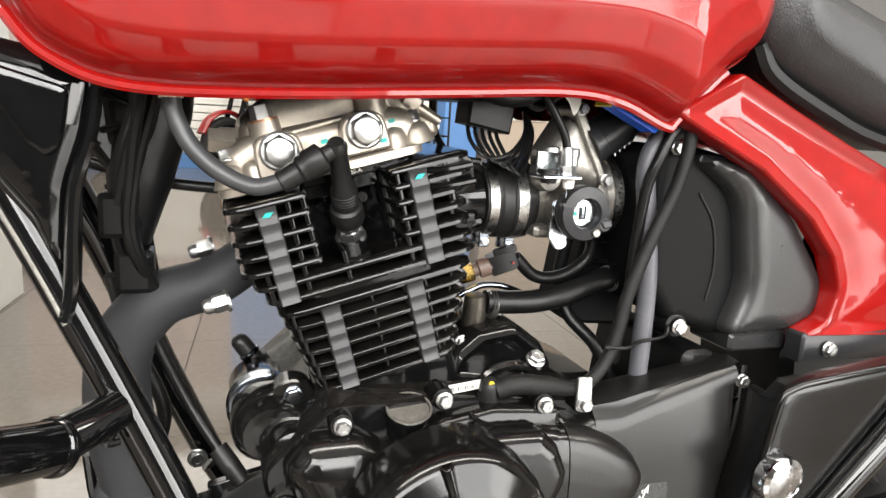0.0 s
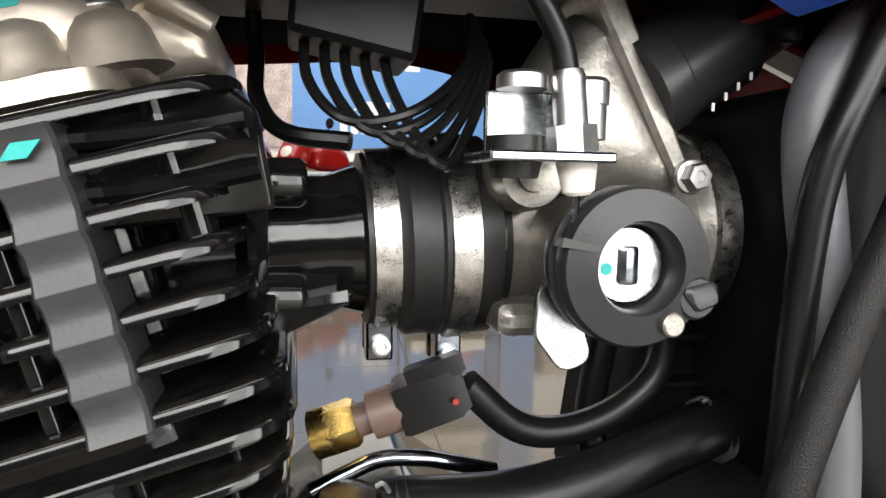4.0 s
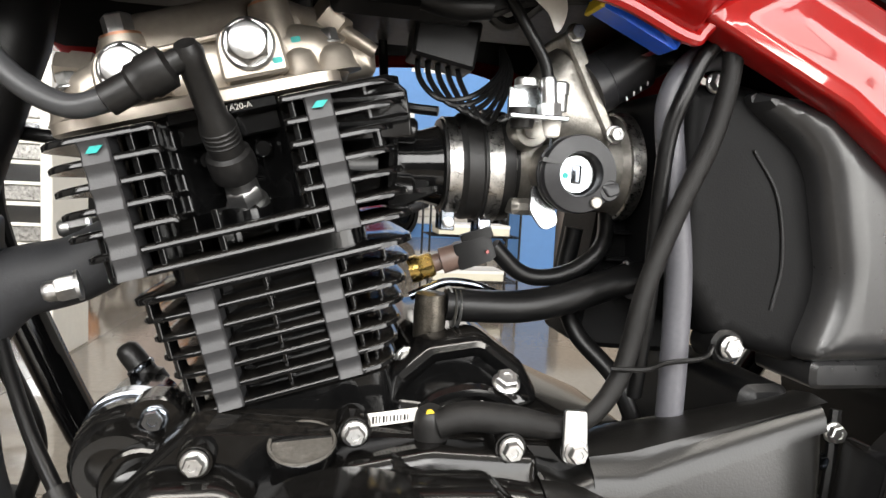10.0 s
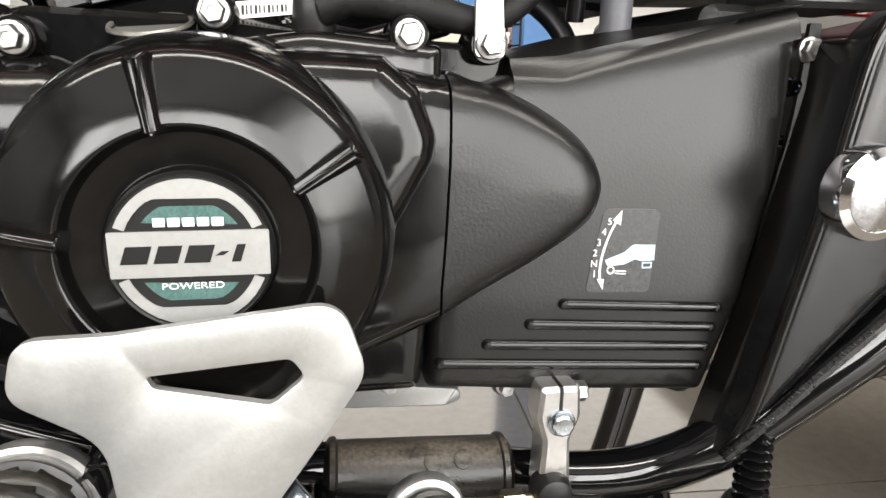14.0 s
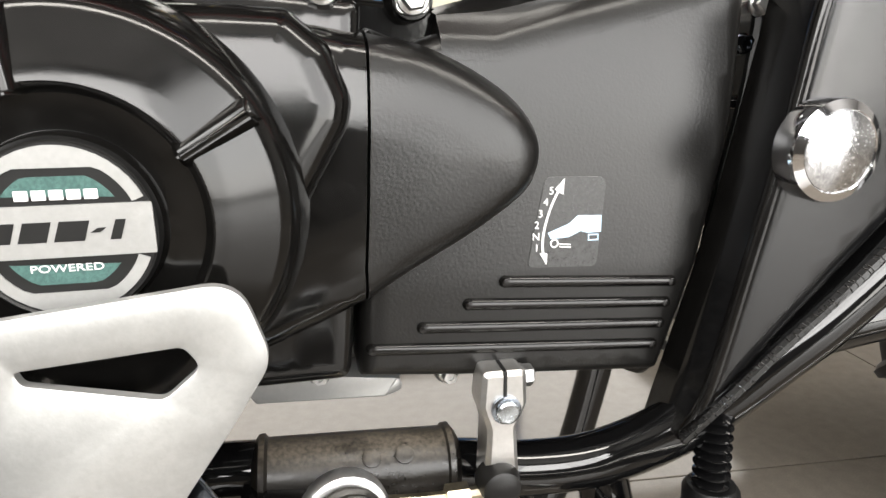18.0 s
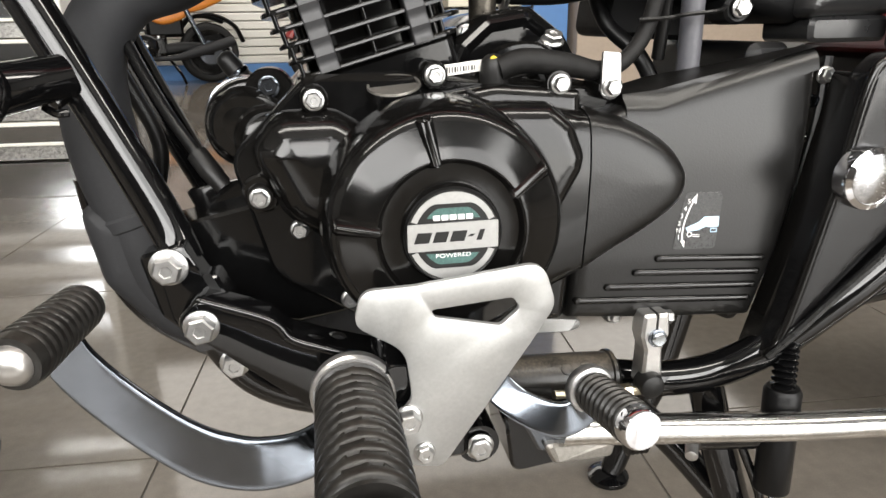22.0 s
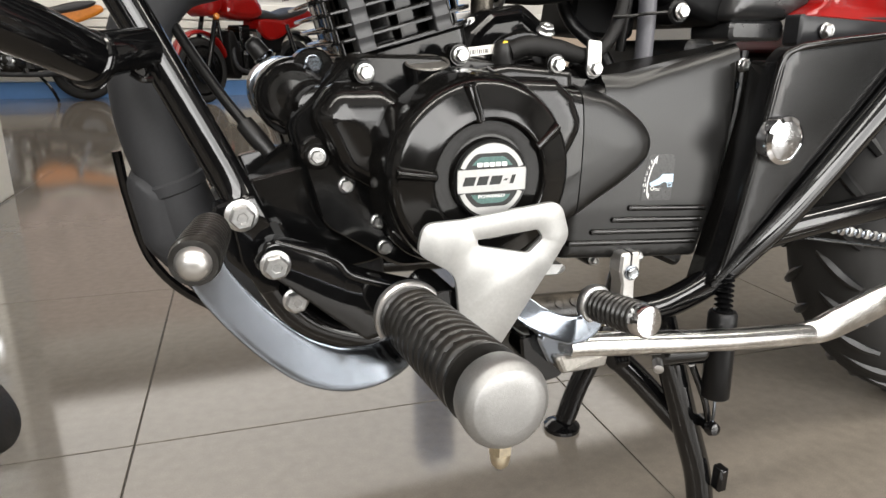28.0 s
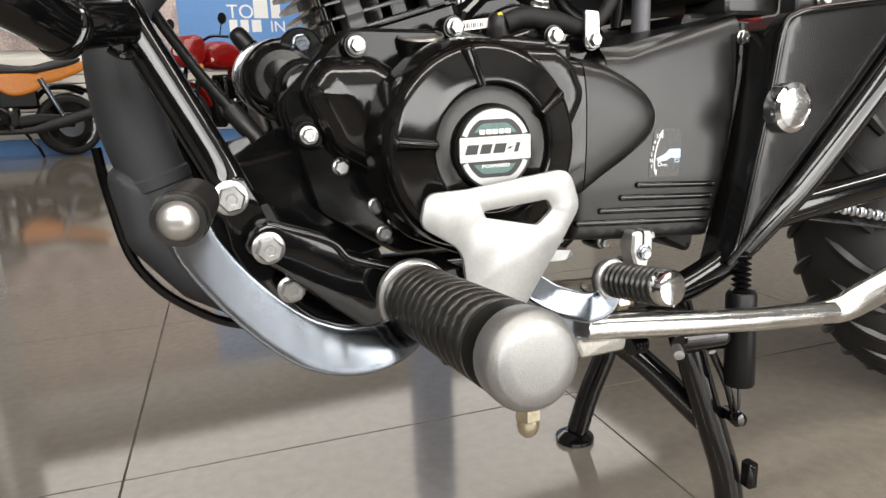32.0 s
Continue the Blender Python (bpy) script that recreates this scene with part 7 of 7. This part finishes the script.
def wheels():
    m = frame_to((0.824, 0, 0.318), (0, -1, 0))
    prof = []
    R, w = 0.318, 0.062
    for a in range(0, 181, 12):
        t = radians(a)
        prof.append((R - 0.052 + 0.052 * math.sin(t) ** 0.75 if 0 < a < 180 else R - 0.052, -w * math.cos(t)))
    prof = [(R - 0.115, -0.05)] + [(R - 0.052, -w)] + prof[1:-1] + [(R - 0.052, w), (R - 0.115, 0.05)]
    rear = part("rear_wheel", lathe(bmesh.new(), prof, m, 96, False), TYRE, bike, "rear tyre with slanted tread grooves")
    # raised black strips stand in for the shade in the tread grooves
    for k in range(34):
        for s in (1, -1):
            a = 2 * math.pi * k / 34 + (0.09 if s < 0 else 0)
            mm = m @ Matrix.Rotation(a, 4, "Z")
            pts = [mm @ V((R - 0.0030 - 0.052 * (1 - (1 - ((0.010 + 0.0115 * j) / 0.066) ** 2) ** 0.375), 0.006 + 0.011 * j, s * (0.010 + 0.0115 * j))) for j in range(5)]
            part("tread_groove_shade", tube(pts, [0.0034, 0.0062, 0.0070, 0.0064, 0.0045], n=3, seg=6), INK, rear)
    part("rim", lathe(bmesh.new(), [(0.205, -0.045), (0.212, -0.05), (0.212, 0.05), (0.205, 0.045), (0.19, 0.02), (0.19, -0.02)], m, 64), FRAMEB, rear)
    for k in range(5):
        mm = m @ Matrix.Rotation(2 * math.pi * k / 5, 4, "Z")
        part("spoke", slab(fillet([(0.03, -0.02, 0.004), (0.2, -0.014, 0.004), (0.2, 0.014, 0.004), (0.03, 0.02, 0.004)], 2), -0.012, 0.012, 0.004, mm), FRAMEB, rear)
    part("hub", lathe(bmesh.new(), [(0.045, -0.05), (0.05, 0.0), (0.045, 0.05)], m, 32), FRAMEB, rear)
    part("sprocket", lathe(bmesh.new(), [(0.085, 0.066), (0.09, 0.069), (0.085, 0.072)], m, 44), STEEL, rear)
    # drive chain, link by link where it shows
    ch = part("drive_chain", tube([(0.40, -0.070, 0.300), (0.60, -0.070, 0.262)], 0.002, smooth=False, seg=6), STEEL, bike, "steel drive chain")
    a, b = V((0.42, -0.070, 0.311)), V((0.80, -0.070, 0.229))
    d = (b - a).normalized()
    for k in range(16):
        p = a + d * 0.0135 * k
        mm = Matrix.Translation(p) @ Matrix.Rotation(math.atan2(d.z, d.x) * -1, 4, "Y") @ Mside
        link = rounded([(-0.007, 0.0055), (0, 0.0032), (0.007, 0.0055), (0.0135, 0.0), (0.007, -0.0055), (0, -0.0032), (-0.007, -0.0055), (-0.0135, 0)], 2)
        part("link", slab(link, 0.004 + 0.0016 * (k % 2), 0.0054 + 0.0016 * (k % 2), 0.0003, mm), ZINC, ch)
        part("roller", lathe(bmesh.new(), [(0.0042, -0.006), (0.0042, 0.0075), (0.003, 0.008)], mm, 12), STEEL, ch)
    # front mudguard tip and tyre
    mf = frame_to((-0.747, 0, 0.309), (0, -1, 0))
    fp = []
    R2, w2 = 0.298, 0.045
    for aa in range(0, 181, 15):
        t = radians(aa)
        fp.append((R2 - 0.045 + 0.045 * math.sin(t) ** 0.75 if 0 < aa < 180 else R2 - 0.045, -w2 * math.cos(t)))
    fp = [(R2 - 0.08, -0.04)] + fp + [(R2 - 0.08, 0.04)]
    fw = part("front_wheel", lathe(bmesh.new(), fp, mf, 72, False), TYRE, bike, "front tyre under the mudguard")
    part("rim", lathe(bmesh.new(), [(0.215, -0.035), (0.225, -0.04), (0.225, 0.04), (0.215, 0.035)], mf, 48), FRAMEB, fw)
    # black strips again for groove shade, not cut into the tread
    for k in range(36):
        mm = mf @ Matrix.Rotation(2 * math.pi * k / 36, 4, "Z")
        part("tread_groove_shade", tube([mm @ V((R2 - 0.001 - 0.003 * j * j, 0.006 * j, 0.008 + 0.009 * j)) for j in range(3)], 0.0022, n=2, seg=6), INK, fw)

    def guard(a0, a1, n, flare):
        bm = bmesh.new()
        rows = []
        for k in range(n + 1):
            a = radians(a0 + (a1 - a0) * k / n)
            f = k / n * flare
            rad, wd = 0.322 + 0.082 * f**2.2, 0.062 + 0.004 * f
            row = []
            for j in range(17):
                s = -1 + j / 8
                drop = 0.040 * abs(s) ** 2.6
                if flare:
                    drop *= 1 - 0.25 * f
                x, z = (rad - drop) * math.cos(a), (rad - drop) * math.sin(a) - 0.02 * f**3 * (1 - abs(s) ** 2)
                row.append(bm.verts.new((-0.747 + x, wd * s, 0.309 + z)))
            rows.append(row)
        for p, q in zip(rows, rows[1:]):
            for j in range(16):
                bm.faces.new((p[j], p[j + 1], q[j + 1], q[j]))
        return bm

    mg = part("front_mudguard", guard(80, 1.0, 18, 0), FRAMEB, bike, "glossy black front mudguard")
    fl = part("mudflap", guard(2.0, -16, 12, 1.0), RUBBER, bike, "matt black mudguard flap")
    for ob in (mg, fl):
        sol = ob.modifiers.new("thickness", "SOLIDIFY")
        sol.thickness = 0.004


wheels()


# ---- showroom ----
def tiles():
    c, s = math.cos(TURN_TILE), math.sin(TURN_TILE)
    size, gap = 0.606, 0.0022
    first = part("tile", slab(rect(gap / 2, size - gap / 2, gap / 2, size - gap / 2, 0.001), -0.01, 0.0, 0.0006, Matrix.Identity(4)), TILE, floor)
    for p in first.data.polygons:
        p.use_smooth = False
    ox, oy = -0.304, 0.257
    used = False
    for i in range(-9, 11):
        for j in range(-8, 16):
            x, y = ox + c * i * size - s * j * size, oy + s * i * size + c * j * size
            if XW0 - 0.2 < x < XW1 - 0.3 and YW0 - 0.1 < y < YW1 - 0.2:
                ob = new("tile", first.data) if used else first
                used = True
                ob.parent = floor
                ob.matrix_local = pose(x, y, 0, 0, 0, math.degrees(TURN_TILE))


def cabinet():
    cab = thing("display_cabinet", "white display stand with stepped polished metal shelves", "display stand", (-0.815, 1.80, 0))
    cab.rotation_euler = (0, 0, radians(-4))
    part("side_panel", block((-0.035, 0.0, 0.0), (0.0, 0.27, 2.0), 0.004), WMETAL, cab)
    part("side_panel", block((-1.25, 0.0, 0.0), (-1.215, 0.27, 2.0), 0.004), WMETAL, cab)
    part("back_panel", block((-1.215, 0.24, 0.0), (-0.035, 0.265, 2.0), 0.003), WMETAL, cab)
    part("plinth", block((-1.215, 0.012, 0.0), (-0.035, 0.03, 0.115), 0.002), MIRRORS, cab)
    strip = mat("perforated_sheet", (0.42, 0.41, 0.39), 0.35, metal=0.9, vary=0.5, scale=120)
    for k in range(9):
        z = 0.118 + 0.127 * k
        part("perforated_strip", block((-1.215, 0.030, z + 0.004), (-0.035, 0.040, z + 0.052), 0.001), strip, cab)
        part("shelf_lip", block((-1.215, 0.010, z + 0.052), (-0.035, 0.05, z + 0.062), 0.002), WMETAL, cab)
        part("shelf_front", block((-1.215, 0.016, z + 0.062), (-0.035, 0.026, z + 0.115), 0.001), MIRRORS, cab)
        part("shelf_lip", block((-1.215, 0.010, z + 0.115), (-0.035, 0.05, z + 0.127), 0.002), WMETAL, cab)


def back_wall():
    tagged(part("baseboard", block((XW0, 7.32, 0.0), (XW1, 7.399, 0.16), 0.002), BLUEW), "blue skirting along the back wall", "baseboard", kind="structure")
    slats = tagged(new("wall_cladding"), "white horizontal slat cladding on the back wall", "wall cladding", kind="structure")
    for k in range(9):
        part("slat", block((XW0, 7.33, 0.165 + 0.090 * k), (XW1, 7.38, 0.243 + 0.090 * k), 0.006), WMETAL, slats)
    poster = thing("wall_poster", "large blue printed poster with white lettering", "poster", (-0.028, 7.36, 0.067))
    poster.scale = (0.858, 0.858, 0.858)
    part("sheet", block((0.05, 0.0, 1.13), (3.05, 0.03, 3.0), 0.002), BLUEW, poster)
    photo = mat("poster_photo_print", (0.45, 0.36, 0.34), 0.5, vary=0.5, scale=5)
    part("photo_print", block((-2.4, 0.0, 1.13), (0.05, 0.03, 3.0), 0.002), photo, poster)
    for word, x, z, size in (("TO", 0.64, 1.50, 0.24), ("IN", 1.17, 1.33, 0.20)):
        cu = bpy.data.curves.new("poster_word", "FONT")
        cu.body, cu.size, cu.extrude = word, size, 0.002
        tx = new("poster_word", cu)
        cu.materials.append(WPRINT)
        tx.parent = poster
        tx.matrix_local = pose(x, -0.002, z, 90, 0, 0)
    for x, z, w, h in ((0.98, 1.50, 0.18, 0.26), (1.20, 1.50, 0.12, 0.26), (0.66, 1.33, 0.10, 0.15), (0.80, 1.33, 0.10, 0.15), (0.94, 1.33, 0.12, 0.15), (1.20, 2.36, 0.17, 0.20), (1.41, 2.36, 0.17, 0.20), (1.62, 2.36, 0.17, 0.20), (1.83, 2.36, 0.17, 0.20), (1.25, 2.62, 0.18, 0.22), (1.25, 2.18, 0.12, 0.10), (1.42, 2.18, 0.3, 0.10)):
        part("lettering_bar", block((x, -0.004, z), (x + w, 0.0, z + h), 0.001), WPRINT, poster)
    pil = part("pillar", block((1.50, 4.3, 0.0), (1.78, 4.6, HC), 0.004), BLUEW)
    tagged(pil, "blue panelled pillar in the showroom", "pillar", kind="structure")
    beige = mat("beige_laminate", (0.45, 0.36, 0.28), 0.45, vary=0.06, scale=4)
    cn = thing("service_counter", "beige laminate service counter with a white top", "counter", (2.0, 4.2, 0))
    part("body", block((-0.18, 0.0, 0.0), (1.4, 0.55, 0.72), 0.006), beige, cn)
    part("top", block((-0.22, -0.03, 0.72), (1.44, 0.58, 0.76), 0.004), WMETAL, cn)


def wire_rack():
    rack = thing("wire_rack", "black wire rack holding cream spare part boxes", "rack", (0.80, 3.0, 0))
    for x in (-0.24, 0.24):
        for y in (-0.12, 0.12):
            part("upright", tube([(x, y, 0.0), (x, y, 0.45), (x, y, 0.87)], 0.006, n=1, seg=8), DARKP, rack)
    for z in (0.12, 0.36, 0.60):
        for k in range(5):
            y = -0.12 + 0.06 * k
            part("shelf_wire", tube([(-0.24, y, z), (0, y, z), (0.24, y, z)], 0.003, n=1, seg=6), DARKP, rack)
        for k in range(9):
            x = -0.24 + 0.06 * k
            part("shelf_wire", tube([(x, -0.12, z + 0.004), (x, 0, z + 0.004), (x, 0.12, z + 0.004)], 0.003, n=1, seg=6), DARKP, rack)
    for z in (0.70, 0.86):
        part("rail", tube([(-0.24, -0.12, z), (0.0, -0.12, z), (0.24, -0.12, z), (0.24, 0.0, z), (0.24, 0.12, z)], 0.004, n=1, seg=6), DARKP, rack)
    for k, z in ((0, 0.608), (1, 0.668), (2, 0.728), (0, 0.368), (1, 0.128)):
        b = thing("parts_box", "flat cream cardboard spare parts box", "box", (0.80 - 0.02 * k, 3.0, z), "boxes on the wire rack")
        part("carton", block((-0.19, -0.10, 0.0), (0.19, 0.10, 0.052), 0.002), CREAM, b)
        part("lid_edge", block((-0.192, -0.102, 0.036), (0.192, 0.102, 0.054), 0.002), WHITEP, b)


def display_bike(paint, word, at, turn, tank=None):
    """A commuter motorcycle in its own frame: front to -x, length about 1.9 m."""
    b = thing("motorcycle", f"{word} commuter motorcycle on display by the back wall", "motorcycle", at, "display motorcycles")
    b.rotation_euler = (0, 0, radians(turn))
    for x, nm in ((-0.64, "front_wheel"), (0.64, "rear_wheel")):
        m = frame_to((x, 0, 0.30), (0, -1, 0))
        prof = [(0.22, -0.03), (0.25, -0.042)] + [(0.255 + 0.045 * math.sin(radians(a)), -0.045 * math.cos(radians(a))) for a in range(20, 161, 20)] + [(0.25, 0.042), (0.22, 0.03)]
        w = part(nm, lathe(bmesh.new(), prof, m, 48), TYRE, b)
        part("rim", lathe(bmesh.new(), [(0.205, -0.03), (0.228, -0.034), (0.228, 0.034), (0.205, 0.03)], m, 40, True), FRAMEB, w)
        for k in range(5):
            mm = m @ Matrix.Rotation(2 * math.pi * k / 5 + 0.3, 4, "Z")
            part("spoke", slab([V((0.03, -0.02)), V((0.21, -0.012)), V((0.21, 0.012)), V((0.03, 0.02))], -0.01, 0.01, 0.001, mm), FRAMEB, w)
        part("hub", lathe(bmesh.new(), [(0.05, -0.05), (0.06, 0.0), (0.05, 0.05)], m, 24), FRAMEB, w)
        part("brake_disc", lathe(bmesh.new(), [(0.06, 0.055), (0.12, 0.056), (0.12, 0.060), (0.06, 0.061)], m, 32), STEEL, w)
    for y in (-0.09, 0.09):
        part("fork_leg", tube([(-0.64, y, 0.30), (-0.56, y, 0.56), (-0.44, y, 0.95)], [0.028, 0.026, 0.018], seg=12), FRAMEB, b)
    part("front_mudguard", tube([(-0.93, 0, 0.44), (-0.83, 0, 0.58), (-0.64, 0, 0.645), (-0.45, 0, 0.58), (-0.34, 0, 0.42)], 0.06, seg=12, ratio=0.35), paint, b)
    part("indicator", turned([(0.02, 0), (0.03, 0.02), (0.02, 0.05), (0, 0.055)], (-0.52, -0.13, 0.78), (-0.6, -1, 0), 14), ORANGE, b)
    part("headlamp_fairing", shell(rounded([(-0.66, 0.86), (-0.58, 0.78), (-0.44, 0.84), (-0.42, 1.02), (-0.54, 1.06)], 5), [(0, -0.11), (0, 0.10), (0.015, 0.125), (0.04, 0.135)]), paint, b)
    part("headlamp", turned([(0.09, 0), (0.085, 0.03), (0.05, 0.05), (0, 0.055)], (-0.60, 0, 0.90), (-1, 0, -0.1), 24), WHITEP, b)
    part("handlebar", tube([(-0.36, -0.36, 1.04), (-0.42, -0.2, 1.05), (-0.42, 0.0, 1.0), (-0.42, 0.2, 1.05), (-0.36, 0.36, 1.04)], 0.013, seg=10), FRAMEB, b)
    for y in (-0.34, 0.34):
        part("mirror", turned([(0.05, 0), (0.05, 0.01), (0.03, 0.02)], (-0.40, y, 1.20), (1, 0, 0), 18), DARKP, b)
        part("mirror_stem", tube([(-0.38, y * 0.8, 1.05), (-0.40, y, 1.19)], 0.006, smooth=False, seg=6), FRAMEB, b)
    part("fuel_tank", shell(rounded([(-0.38, 0.80), (-0.34, 0.98), (-0.18, 1.03), (0.02, 0.97), (0.08, 0.82), (-0.12, 0.76)], 5), [(0.05, -0.15), (0, -0.09), (0, 0.09), (0.012, 0.125), (0.03, 0.145), (0.06, 0.155)]), tank or paint, b)
    part("seat", shell(rounded([(0.04, 0.84), (0.12, 0.87), (0.35, 0.85), (0.62, 0.92), (0.80, 0.93), (0.72, 0.86), (0.40, 0.79), (0.10, 0.78)], 5), [(0.02, -0.12), (0, -0.10), (0, 0.10), (0.015, 0.12), (0.03, 0.125)]), SEATM, b)
    part("side_cover", shell(rounded([(0.06, 0.78), (0.40, 0.78), (0.44, 0.66), (0.22, 0.58), (0.08, 0.64)], 5), [(0, -0.10), (0, 0.10), (0.01, 0.115), (0.03, 0.12)]), paint, b)
    part("tail_fairing", shell(rounded([(0.42, 0.80), (0.78, 0.90), (0.86, 0.84), (0.60, 0.72), (0.44, 0.70)], 5), [(0, -0.09), (0, 0.09), (0.01, 0.10), (0.03, 0.105)]), paint, b)
    part("rear_mudguard", tube([(0.55, 0, 0.66), (0.74, 0, 0.66), (0.92, 0, 0.56), (1.0, 0, 0.40)], 0.07, seg=10, ratio=0.3), DARKP, b)
    eng = part("engine", block((-0.20, -0.14, 0.28), (0.22, 0.12, 0.48), 0.03), BLACK, b)
    for k in range(6):
        part("fin", slab(rect(-0.22, -0.02, -0.10, 0.10, 0.02), 0.50 + 0.035 * k, 0.512 + 0.035 * k, 0.002, Matrix.Identity(4)), BLACK, eng)
    part("cylinder", block((-0.19, -0.085, 0.46), (-0.05, 0.085, 0.72), 0.02), BLACK, eng)
    part("carburettor", block((-0.04, -0.07, 0.52), (0.06, 0.05, 0.66), 0.02), CAST, eng)
    part("battery_box", block((0.05, -0.085, 0.46), (0.40, 0.085, 0.76), 0.03), DARKP, b)
    part("chain_case", tube([(0.18, -0.12, 0.34), (0.40, -0.125, 0.36), (0.66, -0.125, 0.33)], 0.055, seg=14, ratio=0.3, up=(0, -1, 0)), DARKP, b)
    part("leg_shield", shell(rounded([(-0.36, 0.62), (-0.28, 0.64), (-0.20, 0.40), (-0.24, 0.22), (-0.34, 0.30)], 5), [(0, -0.10), (0, 0.09), (0.01, 0.105), (0.03, 0.11)]), DARKP, b)
    part("rear_hugger", tube([(0.36, 0, 0.52), (0.48, 0, 0.64), (0.64, 0, 0.655), (0.80, 0, 0.60)], 0.075, seg=10, ratio=0.3), DARKP, b)
    for x, z in ((-0.10, 0.30), (0.14, 0.46), (0.10, 0.30), (0.02, 0.38), (-0.14, 0.47)):
        part("cover_bolt", turned([(0.018, 0), (0.018, 0.008), (0.010, 0.016), (0, 0.017)], (x, -0.138 - 0.046 * (x == 0.02), z), (0, -1, 0), 10), ZINC, eng)
    part("clutch_cover", turned([(0.11, 0), (0.11, 0.03), (0.08, 0.045), (0, 0.046)], (0.02, -0.135, 0.38), (0, -1, 0), 28), COVERB, eng)
    part("down_tube", tube([(-0.42, 0, 0.90), (-0.34, 0, 0.50), (-0.24, 0, 0.28), (0.2, 0, 0.26)], 0.018, seg=10), FRAMEB, b)
    part("exhaust_pipe", tube([(-0.2, -0.06, 0.56), (-0.32, -0.10, 0.48), (-0.26, -0.14, 0.30), (0.2, -0.17, 0.26), (0.5, -0.19, 0.32), (0.86, -0.20, 0.42)], [0.02, 0.02, 0.02, 0.025, 0.05, 0.05], seg=14), EXH, b)
    part("swingarm", tube([(0.2, -0.10, 0.34), (0.64, -0.11, 0.30)], 0.022, smooth=False, seg=10), FRAMEB, b)
    part("shock_absorber", tube([(0.58, -0.12, 0.36), (0.42, -0.12, 0.74)], 0.026, smooth=False, seg=12), STEEL, b)
    part("centre_stand", tube([(0.20, -0.12, 0.28), (0.30, -0.16, 0.12), (0.34, -0.18, 0.005)], 0.014, seg=8), FRAMEB, b)
    part("foot_peg", tube([(0.10, -0.14, 0.30), (0.10, -0.30, 0.30)], 0.016, smooth=False, seg=8), RUBBER, b)
    return b


tiles()
cabinet()
back_wall()
wire_rack()
display_bike(RED, "glossy red", (0.44, 6.56, 0), 40)
display_bike(RED, "glossy red", (1.90, 6.42, 0), 60)
display_bike(ORANGE, "black and orange", (-1.72, 6.75, 0), 20, FRAMEB)
display_bike(FRAMEB, "glossy black", (-3.45, 6.65, 0), 30)
